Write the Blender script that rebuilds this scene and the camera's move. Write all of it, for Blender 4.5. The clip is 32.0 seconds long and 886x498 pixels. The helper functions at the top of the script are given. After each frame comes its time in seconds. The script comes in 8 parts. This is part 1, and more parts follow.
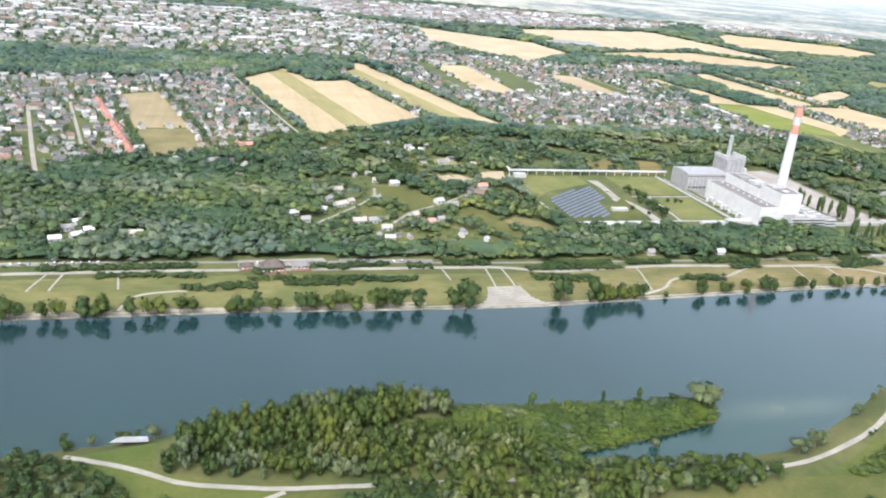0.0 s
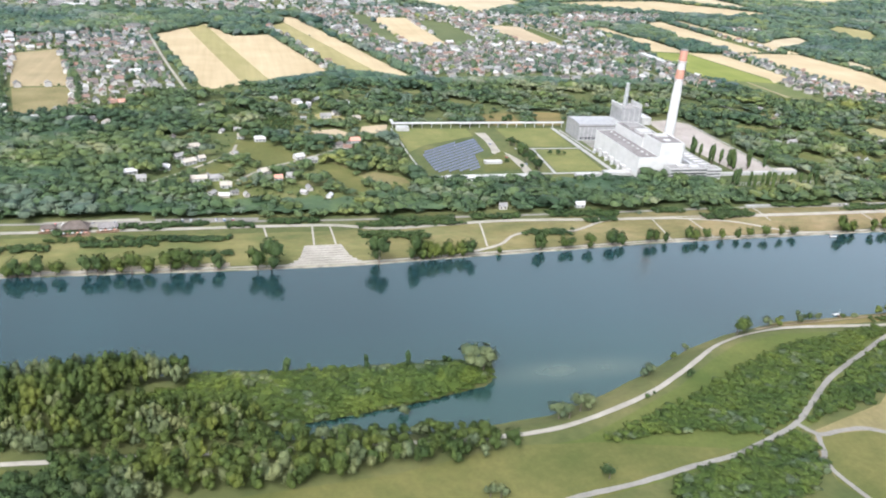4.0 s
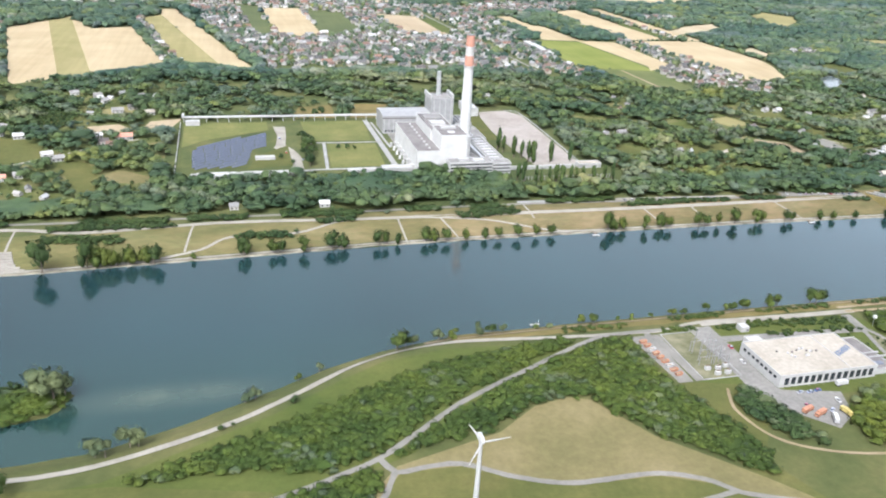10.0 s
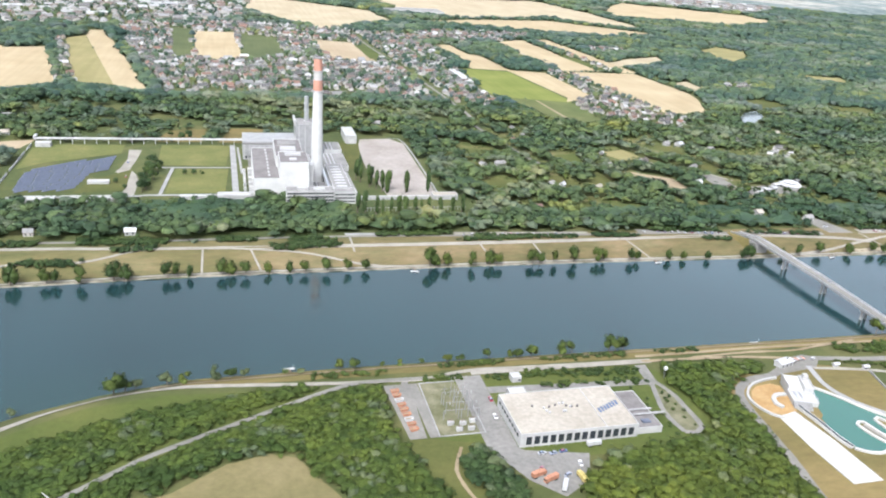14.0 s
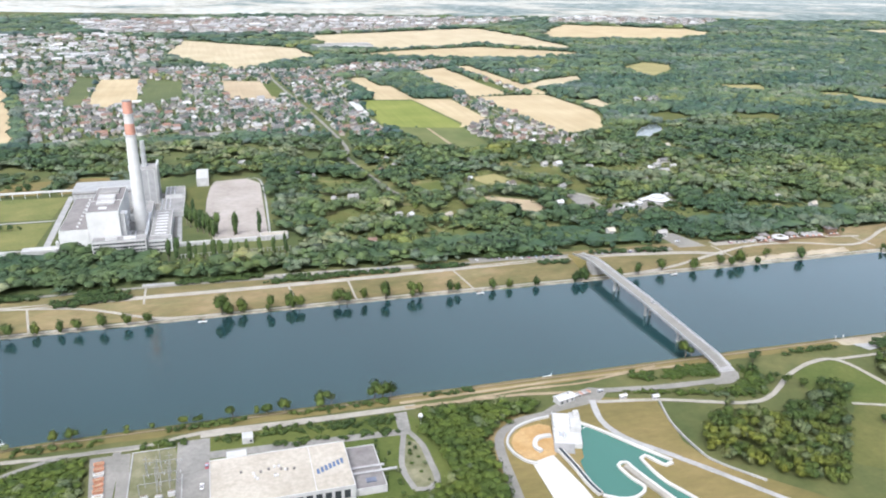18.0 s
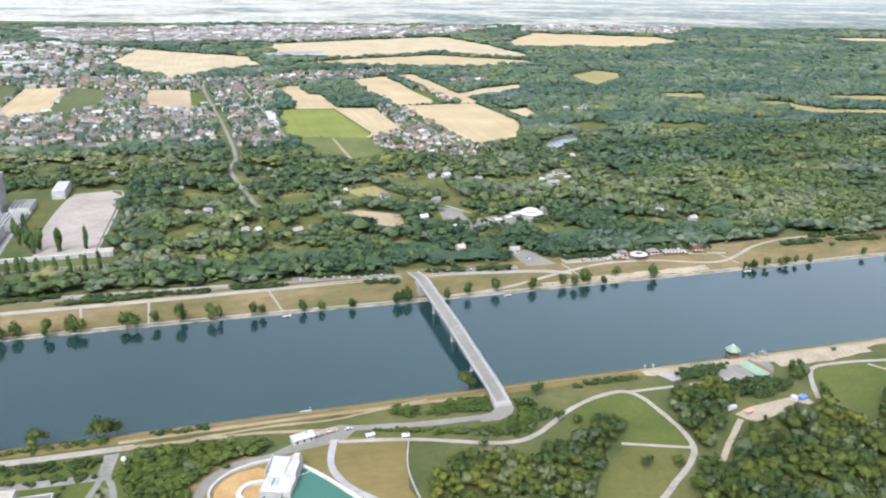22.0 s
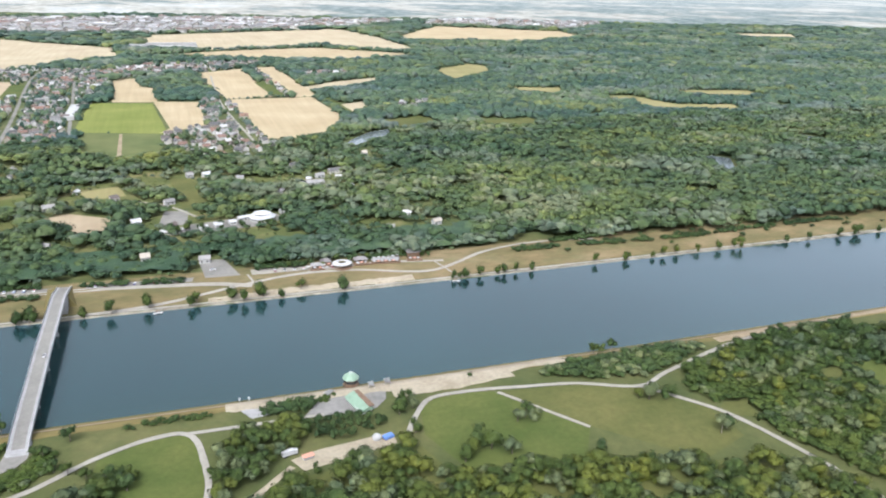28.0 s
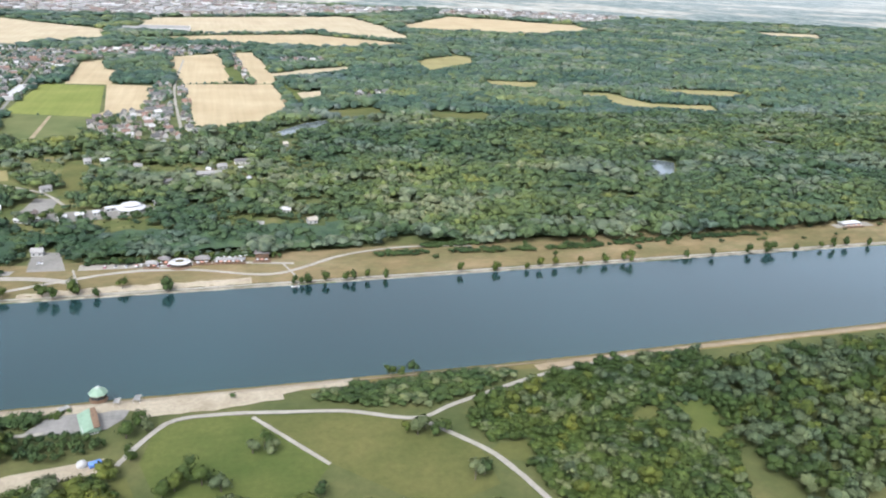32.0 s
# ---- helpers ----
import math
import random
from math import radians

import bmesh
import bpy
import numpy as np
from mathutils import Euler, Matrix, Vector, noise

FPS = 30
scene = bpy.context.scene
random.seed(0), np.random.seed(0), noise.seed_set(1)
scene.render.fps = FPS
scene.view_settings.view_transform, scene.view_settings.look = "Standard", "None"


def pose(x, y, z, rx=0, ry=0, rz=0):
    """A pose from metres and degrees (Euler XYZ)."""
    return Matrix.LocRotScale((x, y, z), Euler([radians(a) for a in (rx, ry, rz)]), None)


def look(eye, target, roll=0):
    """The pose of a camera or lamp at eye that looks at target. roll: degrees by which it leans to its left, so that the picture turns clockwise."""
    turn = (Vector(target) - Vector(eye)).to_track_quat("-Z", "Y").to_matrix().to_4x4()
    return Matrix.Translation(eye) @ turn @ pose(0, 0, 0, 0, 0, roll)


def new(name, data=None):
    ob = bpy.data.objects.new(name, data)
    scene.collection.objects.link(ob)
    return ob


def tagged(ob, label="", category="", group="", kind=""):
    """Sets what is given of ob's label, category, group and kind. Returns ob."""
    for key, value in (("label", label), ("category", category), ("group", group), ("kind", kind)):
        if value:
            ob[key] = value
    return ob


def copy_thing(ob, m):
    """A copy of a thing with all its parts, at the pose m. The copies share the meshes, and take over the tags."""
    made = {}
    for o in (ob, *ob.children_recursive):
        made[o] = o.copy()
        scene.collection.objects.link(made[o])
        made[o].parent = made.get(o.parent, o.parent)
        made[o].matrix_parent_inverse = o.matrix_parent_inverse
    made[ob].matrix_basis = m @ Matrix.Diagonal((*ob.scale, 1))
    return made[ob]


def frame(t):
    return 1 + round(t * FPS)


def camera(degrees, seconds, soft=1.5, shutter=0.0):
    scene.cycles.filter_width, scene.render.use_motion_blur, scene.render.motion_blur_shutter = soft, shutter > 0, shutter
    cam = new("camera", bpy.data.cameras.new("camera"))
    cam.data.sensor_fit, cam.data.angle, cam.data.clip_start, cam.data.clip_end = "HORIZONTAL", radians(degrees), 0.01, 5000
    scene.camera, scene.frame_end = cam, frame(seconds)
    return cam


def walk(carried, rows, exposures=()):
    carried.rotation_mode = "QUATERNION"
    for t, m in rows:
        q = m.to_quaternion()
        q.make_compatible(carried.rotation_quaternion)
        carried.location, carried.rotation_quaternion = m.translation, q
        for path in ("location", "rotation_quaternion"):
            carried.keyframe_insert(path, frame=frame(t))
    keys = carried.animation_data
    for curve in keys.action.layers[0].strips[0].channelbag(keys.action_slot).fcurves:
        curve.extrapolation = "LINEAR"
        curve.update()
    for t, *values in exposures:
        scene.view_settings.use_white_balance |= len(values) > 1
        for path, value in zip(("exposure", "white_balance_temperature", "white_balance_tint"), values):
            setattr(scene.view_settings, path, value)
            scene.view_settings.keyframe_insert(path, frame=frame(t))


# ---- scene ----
from mathutils.geometry import tessellate_polygon

cam = camera(59.0, 32.0, soft=2.0)
UNIT = 0.835  # metres to one unit of the plan that the place is drawn in
METRES, EYE, TILT, LEAN, TURN = 1500.0 * UNIT, 306.53 * UNIT, -20.825, -4.936, -14.6
# seconds, place along the flight in parts of METRES, yaw, pitch, roll
ROWS = [
    (0, 0.00018, 0.00058, 0.00085, 0.029, -0.105, 0.141),
    (0.5, 0.01531, 0.00377, 0.00026, 0.72, -1.704, 0.66),
    (1, 0.03043, 0.0071, -0.00029, 0.319, -2.211, 1.04),
    (1.5, 0.04556, 0.01056, -0.0008, -0.425, -2.716, 1.042),
    (2, 0.06069, 0.01414, -0.00127, -0.728, -2.86, 0.607),
    (2.5, 0.07582, 0.01782, -0.0017, -0.376, -2.639, 0.353),
    (4.5, 0.13639, 0.03336, -0.00302, 0.773, -3.283, 1.289),
    (5, 0.15154, 0.0374, -0.00326, 1.087, -3.486, 1.072),
    (5.5, 0.1667, 0.04149, -0.00346, 1.375, -3.715, 1.334),
    (6, 0.18186, 0.04562, -0.00363, 1.703, -3.707, 1.902),
    (6.5, 0.19702, 0.04977, -0.00377, 2.023, -3.663, 2.204),
    (7, 0.21219, 0.05396, -0.00388, 2.195, -3.9, 2.052),
    (7.5, 0.22736, 0.05817, -0.00396, 2.301, -4.078, 1.944),
    (8, 0.24253, 0.06239, -0.00402, 1.88, -3.847, 1.805),
    (8.5, 0.2577, 0.06663, -0.00406, 1.216, -3.809, 1.306),
    (9, 0.27288, 0.07087, -0.00407, 1.038, -3.8, 1.04),
    (9.5, 0.28805, 0.07513, -0.00408, 1.024, -3.411, 1.491),
    (10, 0.30322, 0.07939, -0.00407, 0.457, -3.472, 1.821),
    (10.5, 0.3184, 0.08365, -0.00405, -0.061, -3.339, 2.036),
    (11, 0.33356, 0.08791, -0.00403, 0.153, -2.53, 1.838),
    (11.5, 0.34873, 0.09217, -0.004, 1.016, -2.683, 1.837),
    (12, 0.36389, 0.09643, -0.00397, 1.242, -1.994, 1.337),
    (12.5, 0.37905, 0.10069, -0.00394, 1.248, -0.574, 0.9),
    (13, 0.3942, 0.10495, -0.00392, 0.843, -0.567, 0.551),
    (13.5, 0.40934, 0.10921, -0.00391, 0.535, -1.415, 0.415),
    (15.5, 0.46982, 0.12623, -0.00399, 1.067, 0.734, 1.539),
    (16, 0.48492, 0.13049, -0.00406, -0.462, 4.565, 3.643),
    (16.5, 0.5, 0.13475, -0.00415, 0.987, 3.517, 4.748),
    (17, 0.51507, 0.13901, -0.00426, 0.209, 3.187, 4.761),
    (17.5, 0.53012, 0.14329, -0.00439, -0.374, 2.231, 4.617),
    (18, 0.54517, 0.14757, -0.00456, 0.104, 0.779, 4.435),
    (18.5, 0.5602, 0.15186, -0.00474, -0.291, 0.239, 4.832),
    (19, 0.57521, 0.15615, -0.00496, -0.833, -0.27, 5.531),
    (19.5, 0.59021, 0.16046, -0.0052, -1.361, 0.494, 4.955),
    (20, 0.6052, 0.16479, -0.00546, -1.305, 0.701, 4.333),
    (20.5, 0.62017, 0.16912, -0.00576, -0.756, 0.964, 3.974),
    (21, 0.63512, 0.17347, -0.00607, 0.255, 1.211, 4.571),
    (21.5, 0.65006, 0.17783, -0.00641, 0.574, 1.389, 4.567),
    (22, 0.66499, 0.18221, -0.00677, 0.374, 1.439, 4.399),
    (22.5, 0.6799, 0.18661, -0.00715, -0.027, 1.007, 4.843),
    (23, 0.6948, 0.19102, -0.00754, -0.357, 0.684, 5.266),
    (23.5, 0.70969, 0.19544, -0.00794, -0.312, 0.514, 5.383),
    (24, 0.72456, 0.19988, -0.00835, -0.084, 0.208, 4.979),
    (24.5, 0.73943, 0.20433, -0.00876, 0.338, -0.061, 5.245),
    (26.5, 0.79882, 0.22224, -0.01031, 0.703, 0.2, 4.792),
    (27, 0.81365, 0.22672, -0.01064, -1.031, -0.483, 5.618),
    (27.5, 0.82849, 0.23121, -0.01093, -2.483, -0.541, 5.825),
    (28, 0.84333, 0.23569, -0.01117, -2.808, 0.837, 4.942),
    (28.5, 0.85817, 0.24016, -0.01135, -2.318, 1.838, 4.065),
    (29, 0.87302, 0.24461, -0.01146, -2.128, 2.679, 4.39),
    (29.5, 0.88789, 0.24904, -0.01149, -1.912, 3.441, 4.179),
    (30, 0.90277, 0.25344, -0.01142, -1.713, 3.609, 3.936),
    (30.5, 0.91766, 0.25781, -0.01124, -1.12, 2.749, 4.257),
    (31, 0.93258, 0.26213, -0.01095, -0.631, 2.184, 3.021),
    (31.5, 0.94753, 0.26639, -0.01051, 0.497, 1.223, 2.309),
    (32, 0.96251, 0.2706, -0.00992, -0.057, 0.416, 2.57),
]
LIGHT = [(0.0, 1.3, 5950, 10), (32.0, 1.1, 5850, 10)]
walk(cam, [(t, pose(0, 0, EYE, TILT, LEAN, TURN) @ pose(METRES * x, METRES * y, METRES * z, 90 + pitch, roll, yaw)) for t, x, y, z, yaw, pitch, roll in ROWS], LIGHT)
# ---- daylight ----
SUN = Vector((-0.42, -0.62, 0.95)).normalized()
world = bpy.data.worlds.new("daylight")
scene.world = world
world.use_nodes = True
wn = world.node_tree.nodes
sky = wn.new("ShaderNodeTexSky")
sky.sky_type, sky.sun_disc = "NISHITA", False
sky.sun_elevation, sky.sun_rotation = math.asin(SUN.z), math.atan2(SUN.x, SUN.y)
sky.dust_density, sky.air_density, sky.ozone_density, sky.altitude = 8.0, 0.75, 0.6, 200
# thin cloud makes the sky paler, and brighter towards the east
place_of = wn.new("ShaderNodeTexCoord")
east_dot = wn.new("ShaderNodeVectorMath")
east_dot.operation = "DOT_PRODUCT"
east_dot.inputs[1].default_value = (0.9, 0.42, 0.0)
cloud = wn.new("ShaderNodeMapRange")
cloud.inputs["From Min"].default_value, cloud.inputs["From Max"].default_value = -0.2, 1.0
cloud.inputs["To Min"].default_value, cloud.inputs["To Max"].default_value = 0.85, 1.75
grey = wn.new("ShaderNodeHueSaturation")
grey.inputs["Saturation"].default_value = 0.4
veil = wn.new("ShaderNodeVectorMath")
veil.operation = "SCALE"
for a, b in ((place_of.outputs["Generated"], east_dot.inputs[0]), (east_dot.outputs["Value"], cloud.inputs["Value"]), (sky.outputs["Color"], grey.inputs["Color"]), (grey.outputs["Color"], veil.inputs[0]), (cloud.outputs[0], veil.inputs["Scale"]), (veil.outputs[0], wn["Background"].inputs["Color"])):
    world.node_tree.links.new(a, b)
wn["Background"].inputs["Strength"].default_value = 0.15
sun = new("sun", bpy.data.lights.new("sun", "SUN"))
sun.data.energy, sun.data.angle, sun.data.color = 1.15, radians(20.0), (1.0, 0.96, 0.9)
sun.matrix_world = look(SUN * 500, (0, 0, 0))


# ---- materials ----
def nodes_of(name):
    m = bpy.data.materials.new(name)
    m.use_nodes = True
    nt = m.node_tree
    return m, nt, nt.nodes["Principled BSDF"]


def tex_noise(nt, scale, detail=4.0, vec=None, rough=0.6):
    n = nt.nodes.new("ShaderNodeTexNoise")
    n.inputs["Scale"].default_value, n.inputs["Detail"].default_value = scale, detail
    n.inputs["Roughness"].default_value = rough
    if vec is not None:
        nt.links.new(vec, n.inputs["Vector"])
    return n.outputs["Fac"]


def ramp(nt, fac, stops):
    r = nt.nodes.new("ShaderNodeValToRGB")
    e = r.color_ramp.elements
    while len(e) < len(stops):
        e.new(0.5)
    for k, (p, c) in zip(e, stops):
        k.position, k.color = p, (*c, 1)
    nt.links.new(fac, r.inputs["Fac"])
    return r.outputs["Color"]


def blend(nt, fac, a, b, mode="MIX"):
    m = nt.nodes.new("ShaderNodeMix")
    m.data_type, m.blend_type = "RGBA", mode
    for s, v in ((m.inputs[0], fac), (m.inputs[6], a), (m.inputs[7], b)):
        if hasattr(v, "links"):
            nt.links.new(v, s)
        else:
            s.default_value = v if isinstance(v, (int, float)) else (*v, 1)
    return m.outputs[2]


def place(nt, squash=(1, 1, 1), turn=0.0):
    g = nt.nodes.new("ShaderNodeNewGeometry")
    mp = nt.nodes.new("ShaderNodeMapping")
    mp.inputs["Scale"].default_value = squash
    mp.inputs["Rotation"].default_value = (0, 0, radians(turn))
    nt.links.new(g.outputs["Position"], mp.inputs["Vector"])
    return mp.outputs["Vector"]


def bump(nt, bsdf, fac, strength, dist):
    b = nt.nodes.new("ShaderNodeBump")
    b.inputs["Strength"].default_value, b.inputs["Distance"].default_value = strength, dist
    nt.links.new(fac, b.inputs["Height"])
    nt.links.new(b.outputs["Normal"], bsdf.inputs["Normal"])


def soil(name, dark, light, big=0.02, small=0.25, rough=0.95, rel=0.0, mid=None, squash=(1, 1, 1), turn=0.0):
    """Ground cover, paving, render or sheet metal: patches at one scale, grain at another."""
    m, nt, b = nodes_of(name)
    v = place(nt, squash, turn)
    a = tex_noise(nt, big, 5, v)
    stops = [(0.32, dark), (0.68, light)] if mid is None else [(0.3, dark), (0.5, mid), (0.7, light)]
    c = ramp(nt, a, stops)
    f = tex_noise(nt, small, 3, v, 0.7)
    c = blend(nt, 0.55, c, ramp(nt, f, [(0.3, (0.62, 0.62, 0.62)), (0.7, (1.0, 1.0, 1.0))]), "MULTIPLY")
    nt.links.new(c, b.inputs["Base Color"])
    b.inputs["Roughness"].default_value = rough
    b.inputs["Specular IOR Level"].default_value = 0.25
    if rel:
        bump(nt, b, f, 0.8, rel)
    return m


def leaves(name, dark, mid, light, tone=0.016, gloss=0.15, cell=0.13, stands=0.5):
    """Foliage: each clump has its own shade, each tree its own tone, and whole stands differ by place."""
    m, nt, b = nodes_of(name)
    g = nt.nodes.new("ShaderNodeNewGeometry")
    v = place(nt)
    c = ramp(nt, g.outputs["Random Per Island"], [(0.0, tuple((p + q) / 2 for p, q in zip(dark, mid))), (0.5, mid), (1.0, tuple((p + q) / 2 for p, q in zip(light, mid)))])
    t = tex_noise(nt, tone, 5, v, 0.65)
    c = blend(nt, 0.9, c, ramp(nt, t, [(0.3, (0.72, 0.78, 0.8)), (0.5, (0.97, 0.97, 0.94)), (0.72, (1.28, 1.16, 0.92))]), "MULTIPLY")
    stand = tex_noise(nt, 0.005, 4, place(nt, (0.55, 1.0, 0.0), 10), 0.6)
    c = blend(nt, stands, c, ramp(nt, stand, [(0.4, (0.6, 0.74, 0.82)), (0.48, (0.92, 0.95, 0.96)), (0.54, (1.08, 1.05, 0.96)), (0.62, (1.42, 1.26, 0.98))]), "MULTIPLY")
    trees = nt.nodes.new("ShaderNodeTexVoronoi")
    trees.inputs["Scale"].default_value = cell
    nt.links.new(place(nt, (1, 1, 0)), trees.inputs["Vector"])
    one = nt.nodes.new("ShaderNodeSeparateColor")
    nt.links.new(trees.outputs["Color"], one.inputs[0])
    c = blend(nt, 0.85, c, ramp(nt, one.outputs[0], [(0.0, (0.62, 0.72, 0.72)), (0.35, (0.9, 0.94, 0.9)), (0.7, (1.1, 1.08, 0.98)), (1.0, (1.45, 1.34, 1.2))]), "MULTIPLY")
    fine = tex_noise(nt, 0.9, 6, v, 0.8)
    c = blend(nt, 0.9, c, ramp(nt, fine, [(0.36, (0.7, 0.73, 0.74)), (0.5, (0.96, 0.96, 0.96)), (0.64, (1.26, 1.22, 1.14))]), "MULTIPLY")
    nt.links.new(c, b.inputs["Base Color"])
    b.inputs["Roughness"].default_value = 0.6
    b.inputs["Specular IOR Level"].default_value = gloss
    bump(nt, b, fine, 0.35, 1.0)
    return m


def crop(name, dark, light, turn, pitch=0.12):
    """A field: long drill rows along one direction over uneven growth."""
    m, nt, b = nodes_of(name)
    v = place(nt, (1.0, 0.04, 1.0), turn)
    rows = tex_noise(nt, pitch, 2, v)
    patch = tex_noise(nt, 0.012, 5, place(nt))
    c = ramp(nt, patch, [(0.3, dark), (0.7, light)])
    c = blend(nt, 0.5, c, ramp(nt, rows, [(0.35, (0.78, 0.78, 0.76)), (0.65, (1.0, 1.0, 1.0))]), "MULTIPLY")
    nt.links.new(c, b.inputs["Base Color"])
    b.inputs["Roughness"].default_value = 0.95
    b.inputs["Specular IOR Level"].default_value = 0.1
    return m


def paint(name, colour, rough=0.6, metal=0.0, wear=0.12, scale=0.6):
    m, nt, b = nodes_of(name)
    f = tex_noise(nt, scale, 5, place(nt))
    lo = tuple(c * (1 - wear * 2) for c in colour)
    nt.links.new(ramp(nt, f, [(0.3, lo), (0.6, colour)]), b.inputs["Base Color"])
    b.inputs["Roughness"].default_value, b.inputs["Metallic"].default_value = rough, metal
    return m


def varied(name, stops, rough=0.8, wear=0.3, use_object=False):
    """Roof tiles or walls whose colour differs from house to house."""
    m, nt, b = nodes_of(name)
    g = nt.nodes.new("ShaderNodeObjectInfo" if use_object else "ShaderNodeNewGeometry")
    c = ramp(nt, g.outputs["Random" if use_object else "Random Per Island"], stops)
    f = tex_noise(nt, 0.5, 4, place(nt))
    c = blend(nt, wear, c, ramp(nt, f, [(0.3, (0.5, 0.5, 0.5)), (0.7, (1, 1, 1))]), "MULTIPLY")
    nt.links.new(c, b.inputs["Base Color"])
    b.inputs["Roughness"].default_value = rough
    return m


def water_mat(name, colour, rough, ripple, scale, shoal=None):
    m, nt, b = nodes_of(name)
    v = place(nt, (1, 0.5, 1), 8)
    patch = tex_noise(nt, 0.006, 3, v)
    c = ramp(nt, patch, [(0.3, tuple(q * 0.8 for q in colour)), (0.7, tuple(q * 1.15 for q in colour))])
    if shoal:
        # the bed shows through: a sandbank off the spit, and green shallows along the island
        here = nt.nodes.new("ShaderNodeNewGeometry").outputs["Position"]
        mp = nt.nodes.new("ShaderNodeMapping")
        mp.inputs["Location"].default_value = (-420 * UNIT, -440 * UNIT, 6 * UNIT)
        nt.links.new(here, mp.inputs["Vector"])
        sq = nt.nodes.new("ShaderNodeMapping")
        sq.inputs["Rotation"].default_value = (0, 0, radians(-8))
        sq.inputs["Scale"].default_value = (1 / 75, 1 / 15, 0)
        nt.links.new(mp.outputs["Vector"], sq.inputs["Vector"])
        gr = nt.nodes.new("ShaderNodeTexGradient")
        gr.gradient_type = "SPHERICAL"
        nt.links.new(sq.outputs["Vector"], gr.inputs["Vector"])
        m2 = nt.nodes.new("ShaderNodeMath")
        m2.operation = "MULTIPLY"
        nt.links.new(gr.outputs["Fac"], m2.inputs[0])
        nt.links.new(tex_noise(nt, 0.05, 4, v), m2.inputs[1])
        axes = nt.nodes.new("ShaderNodeSeparateXYZ")
        nt.links.new(here, axes.inputs[0])
        deep = nt.nodes.new("ShaderNodeMapRange")
        deep.inputs["From Min"].default_value, deep.inputs["From Max"].default_value = 400 * UNIT, 520 * UNIT
        deep.inputs["To Min"].default_value, deep.inputs["To Max"].default_value = 1.0, 0.0
        nt.links.new(axes.outputs["Y"], deep.inputs["Value"])
        c = blend(nt, deep.outputs[0], c, (0.016, 0.041, 0.036))
        c = blend(nt, m2.outputs[0], c, shoal)
        wind = nt.nodes.new("ShaderNodeMapRange")
        wind.inputs["From Min"].default_value, wind.inputs["From Max"].default_value = 0.35, 0.65
        wind.inputs["To Min"].default_value, wind.inputs["To Max"].default_value = rough * 0.55, rough * 1.7
        nt.links.new(tex_noise(nt, 0.012, 4, place(nt, (0.6, 1.6, 1), -12)), wind.inputs["Value"])
        nt.links.new(wind.outputs[0], b.inputs["Roughness"])
    else:
        b.inputs["Roughness"].default_value = rough
    nt.links.new(c, b.inputs["Base Color"])
    b.inputs["IOR"].default_value = 1.6
    b.inputs["Specular IOR Level"].default_value = 0.9
    b.inputs["Specular Tint"].default_value = (0.88, 0.97, 0.875, 1)
    bump(nt, b, tex_noise(nt, scale, 3, v), ripple, 0.3)
    return m


GRASS = soil("rough_grass", (0.048, 0.065, 0.02), (0.12, 0.115, 0.044), 0.02, 0.2, mid=(0.078, 0.088, 0.029))
FLOOR = soil("woodland_floor", (0.045, 0.065, 0.022), (0.12, 0.12, 0.045), 0.02, 0.2, mid=(0.075, 0.09, 0.03))
LAWN = soil("green_lawn", (0.054, 0.078, 0.016), (0.098, 0.11, 0.028), 0.02, 0.3)
MEADOW = soil("summer_meadow", (0.0634, 0.0761, 0.0195), (0.122, 0.116, 0.0375), 0.02, 0.25, mid=(0.0889, 0.0942, 0.027))
DRY = soil("dry_bank_grass", (0.0955, 0.0882, 0.0296), (0.219, 0.164, 0.0704), 0.022, 0.2, mid=(0.153, 0.123, 0.0459), squash=(0.5, 1, 1))


def bank_mat():
    """Bank grass, olive in the west and drier towards the east."""
    m, nt, b = nodes_of("bank_grass")
    v = place(nt, (0.5, 1, 1))
    a = tex_noise(nt, 0.022, 5, v)
    olive = ramp(nt, a, [(0.3, (0.085, 0.098, 0.036)), (0.5, (0.125, 0.125, 0.048)), (0.7, (0.175, 0.16, 0.07))])
    dry = ramp(nt, a, [(0.3, (0.105, 0.098, 0.042)), (0.5, (0.155, 0.125, 0.062)), (0.7, (0.22, 0.172, 0.1))])
    mp = nt.nodes.new("ShaderNodeSeparateXYZ")
    nt.links.new(place(nt), mp.inputs[0])
    way = nt.nodes.new("ShaderNodeMapRange")
    way.inputs["From Min"].default_value, way.inputs["From Max"].default_value = 150.0 * UNIT, 900.0 * UNIT
    nt.links.new(mp.outputs["X"], way.inputs["Value"])
    c = blend(nt, way.outputs[0], olive, dry)
    f = tex_noise(nt, 0.2, 3, v, 0.7)
    c = blend(nt, 0.55, c, ramp(nt, f, [(0.3, (0.62, 0.62, 0.62)), (0.7, (1.0, 1.0, 1.0))]), "MULTIPLY")
    patch = tex_noise(nt, 0.06, 4, v, 0.7)
    c = blend(nt, 0.6, c, ramp(nt, patch, [(0.35, (0.62, 0.78, 0.62)), (0.6, (1.12, 1.04, 1.02))]), "MULTIPLY")
    nt.links.new(c, b.inputs["Base Color"])
    b.inputs["Roughness"].default_value = 0.95
    b.inputs["Specular IOR Level"].default_value = 0.2
    return m


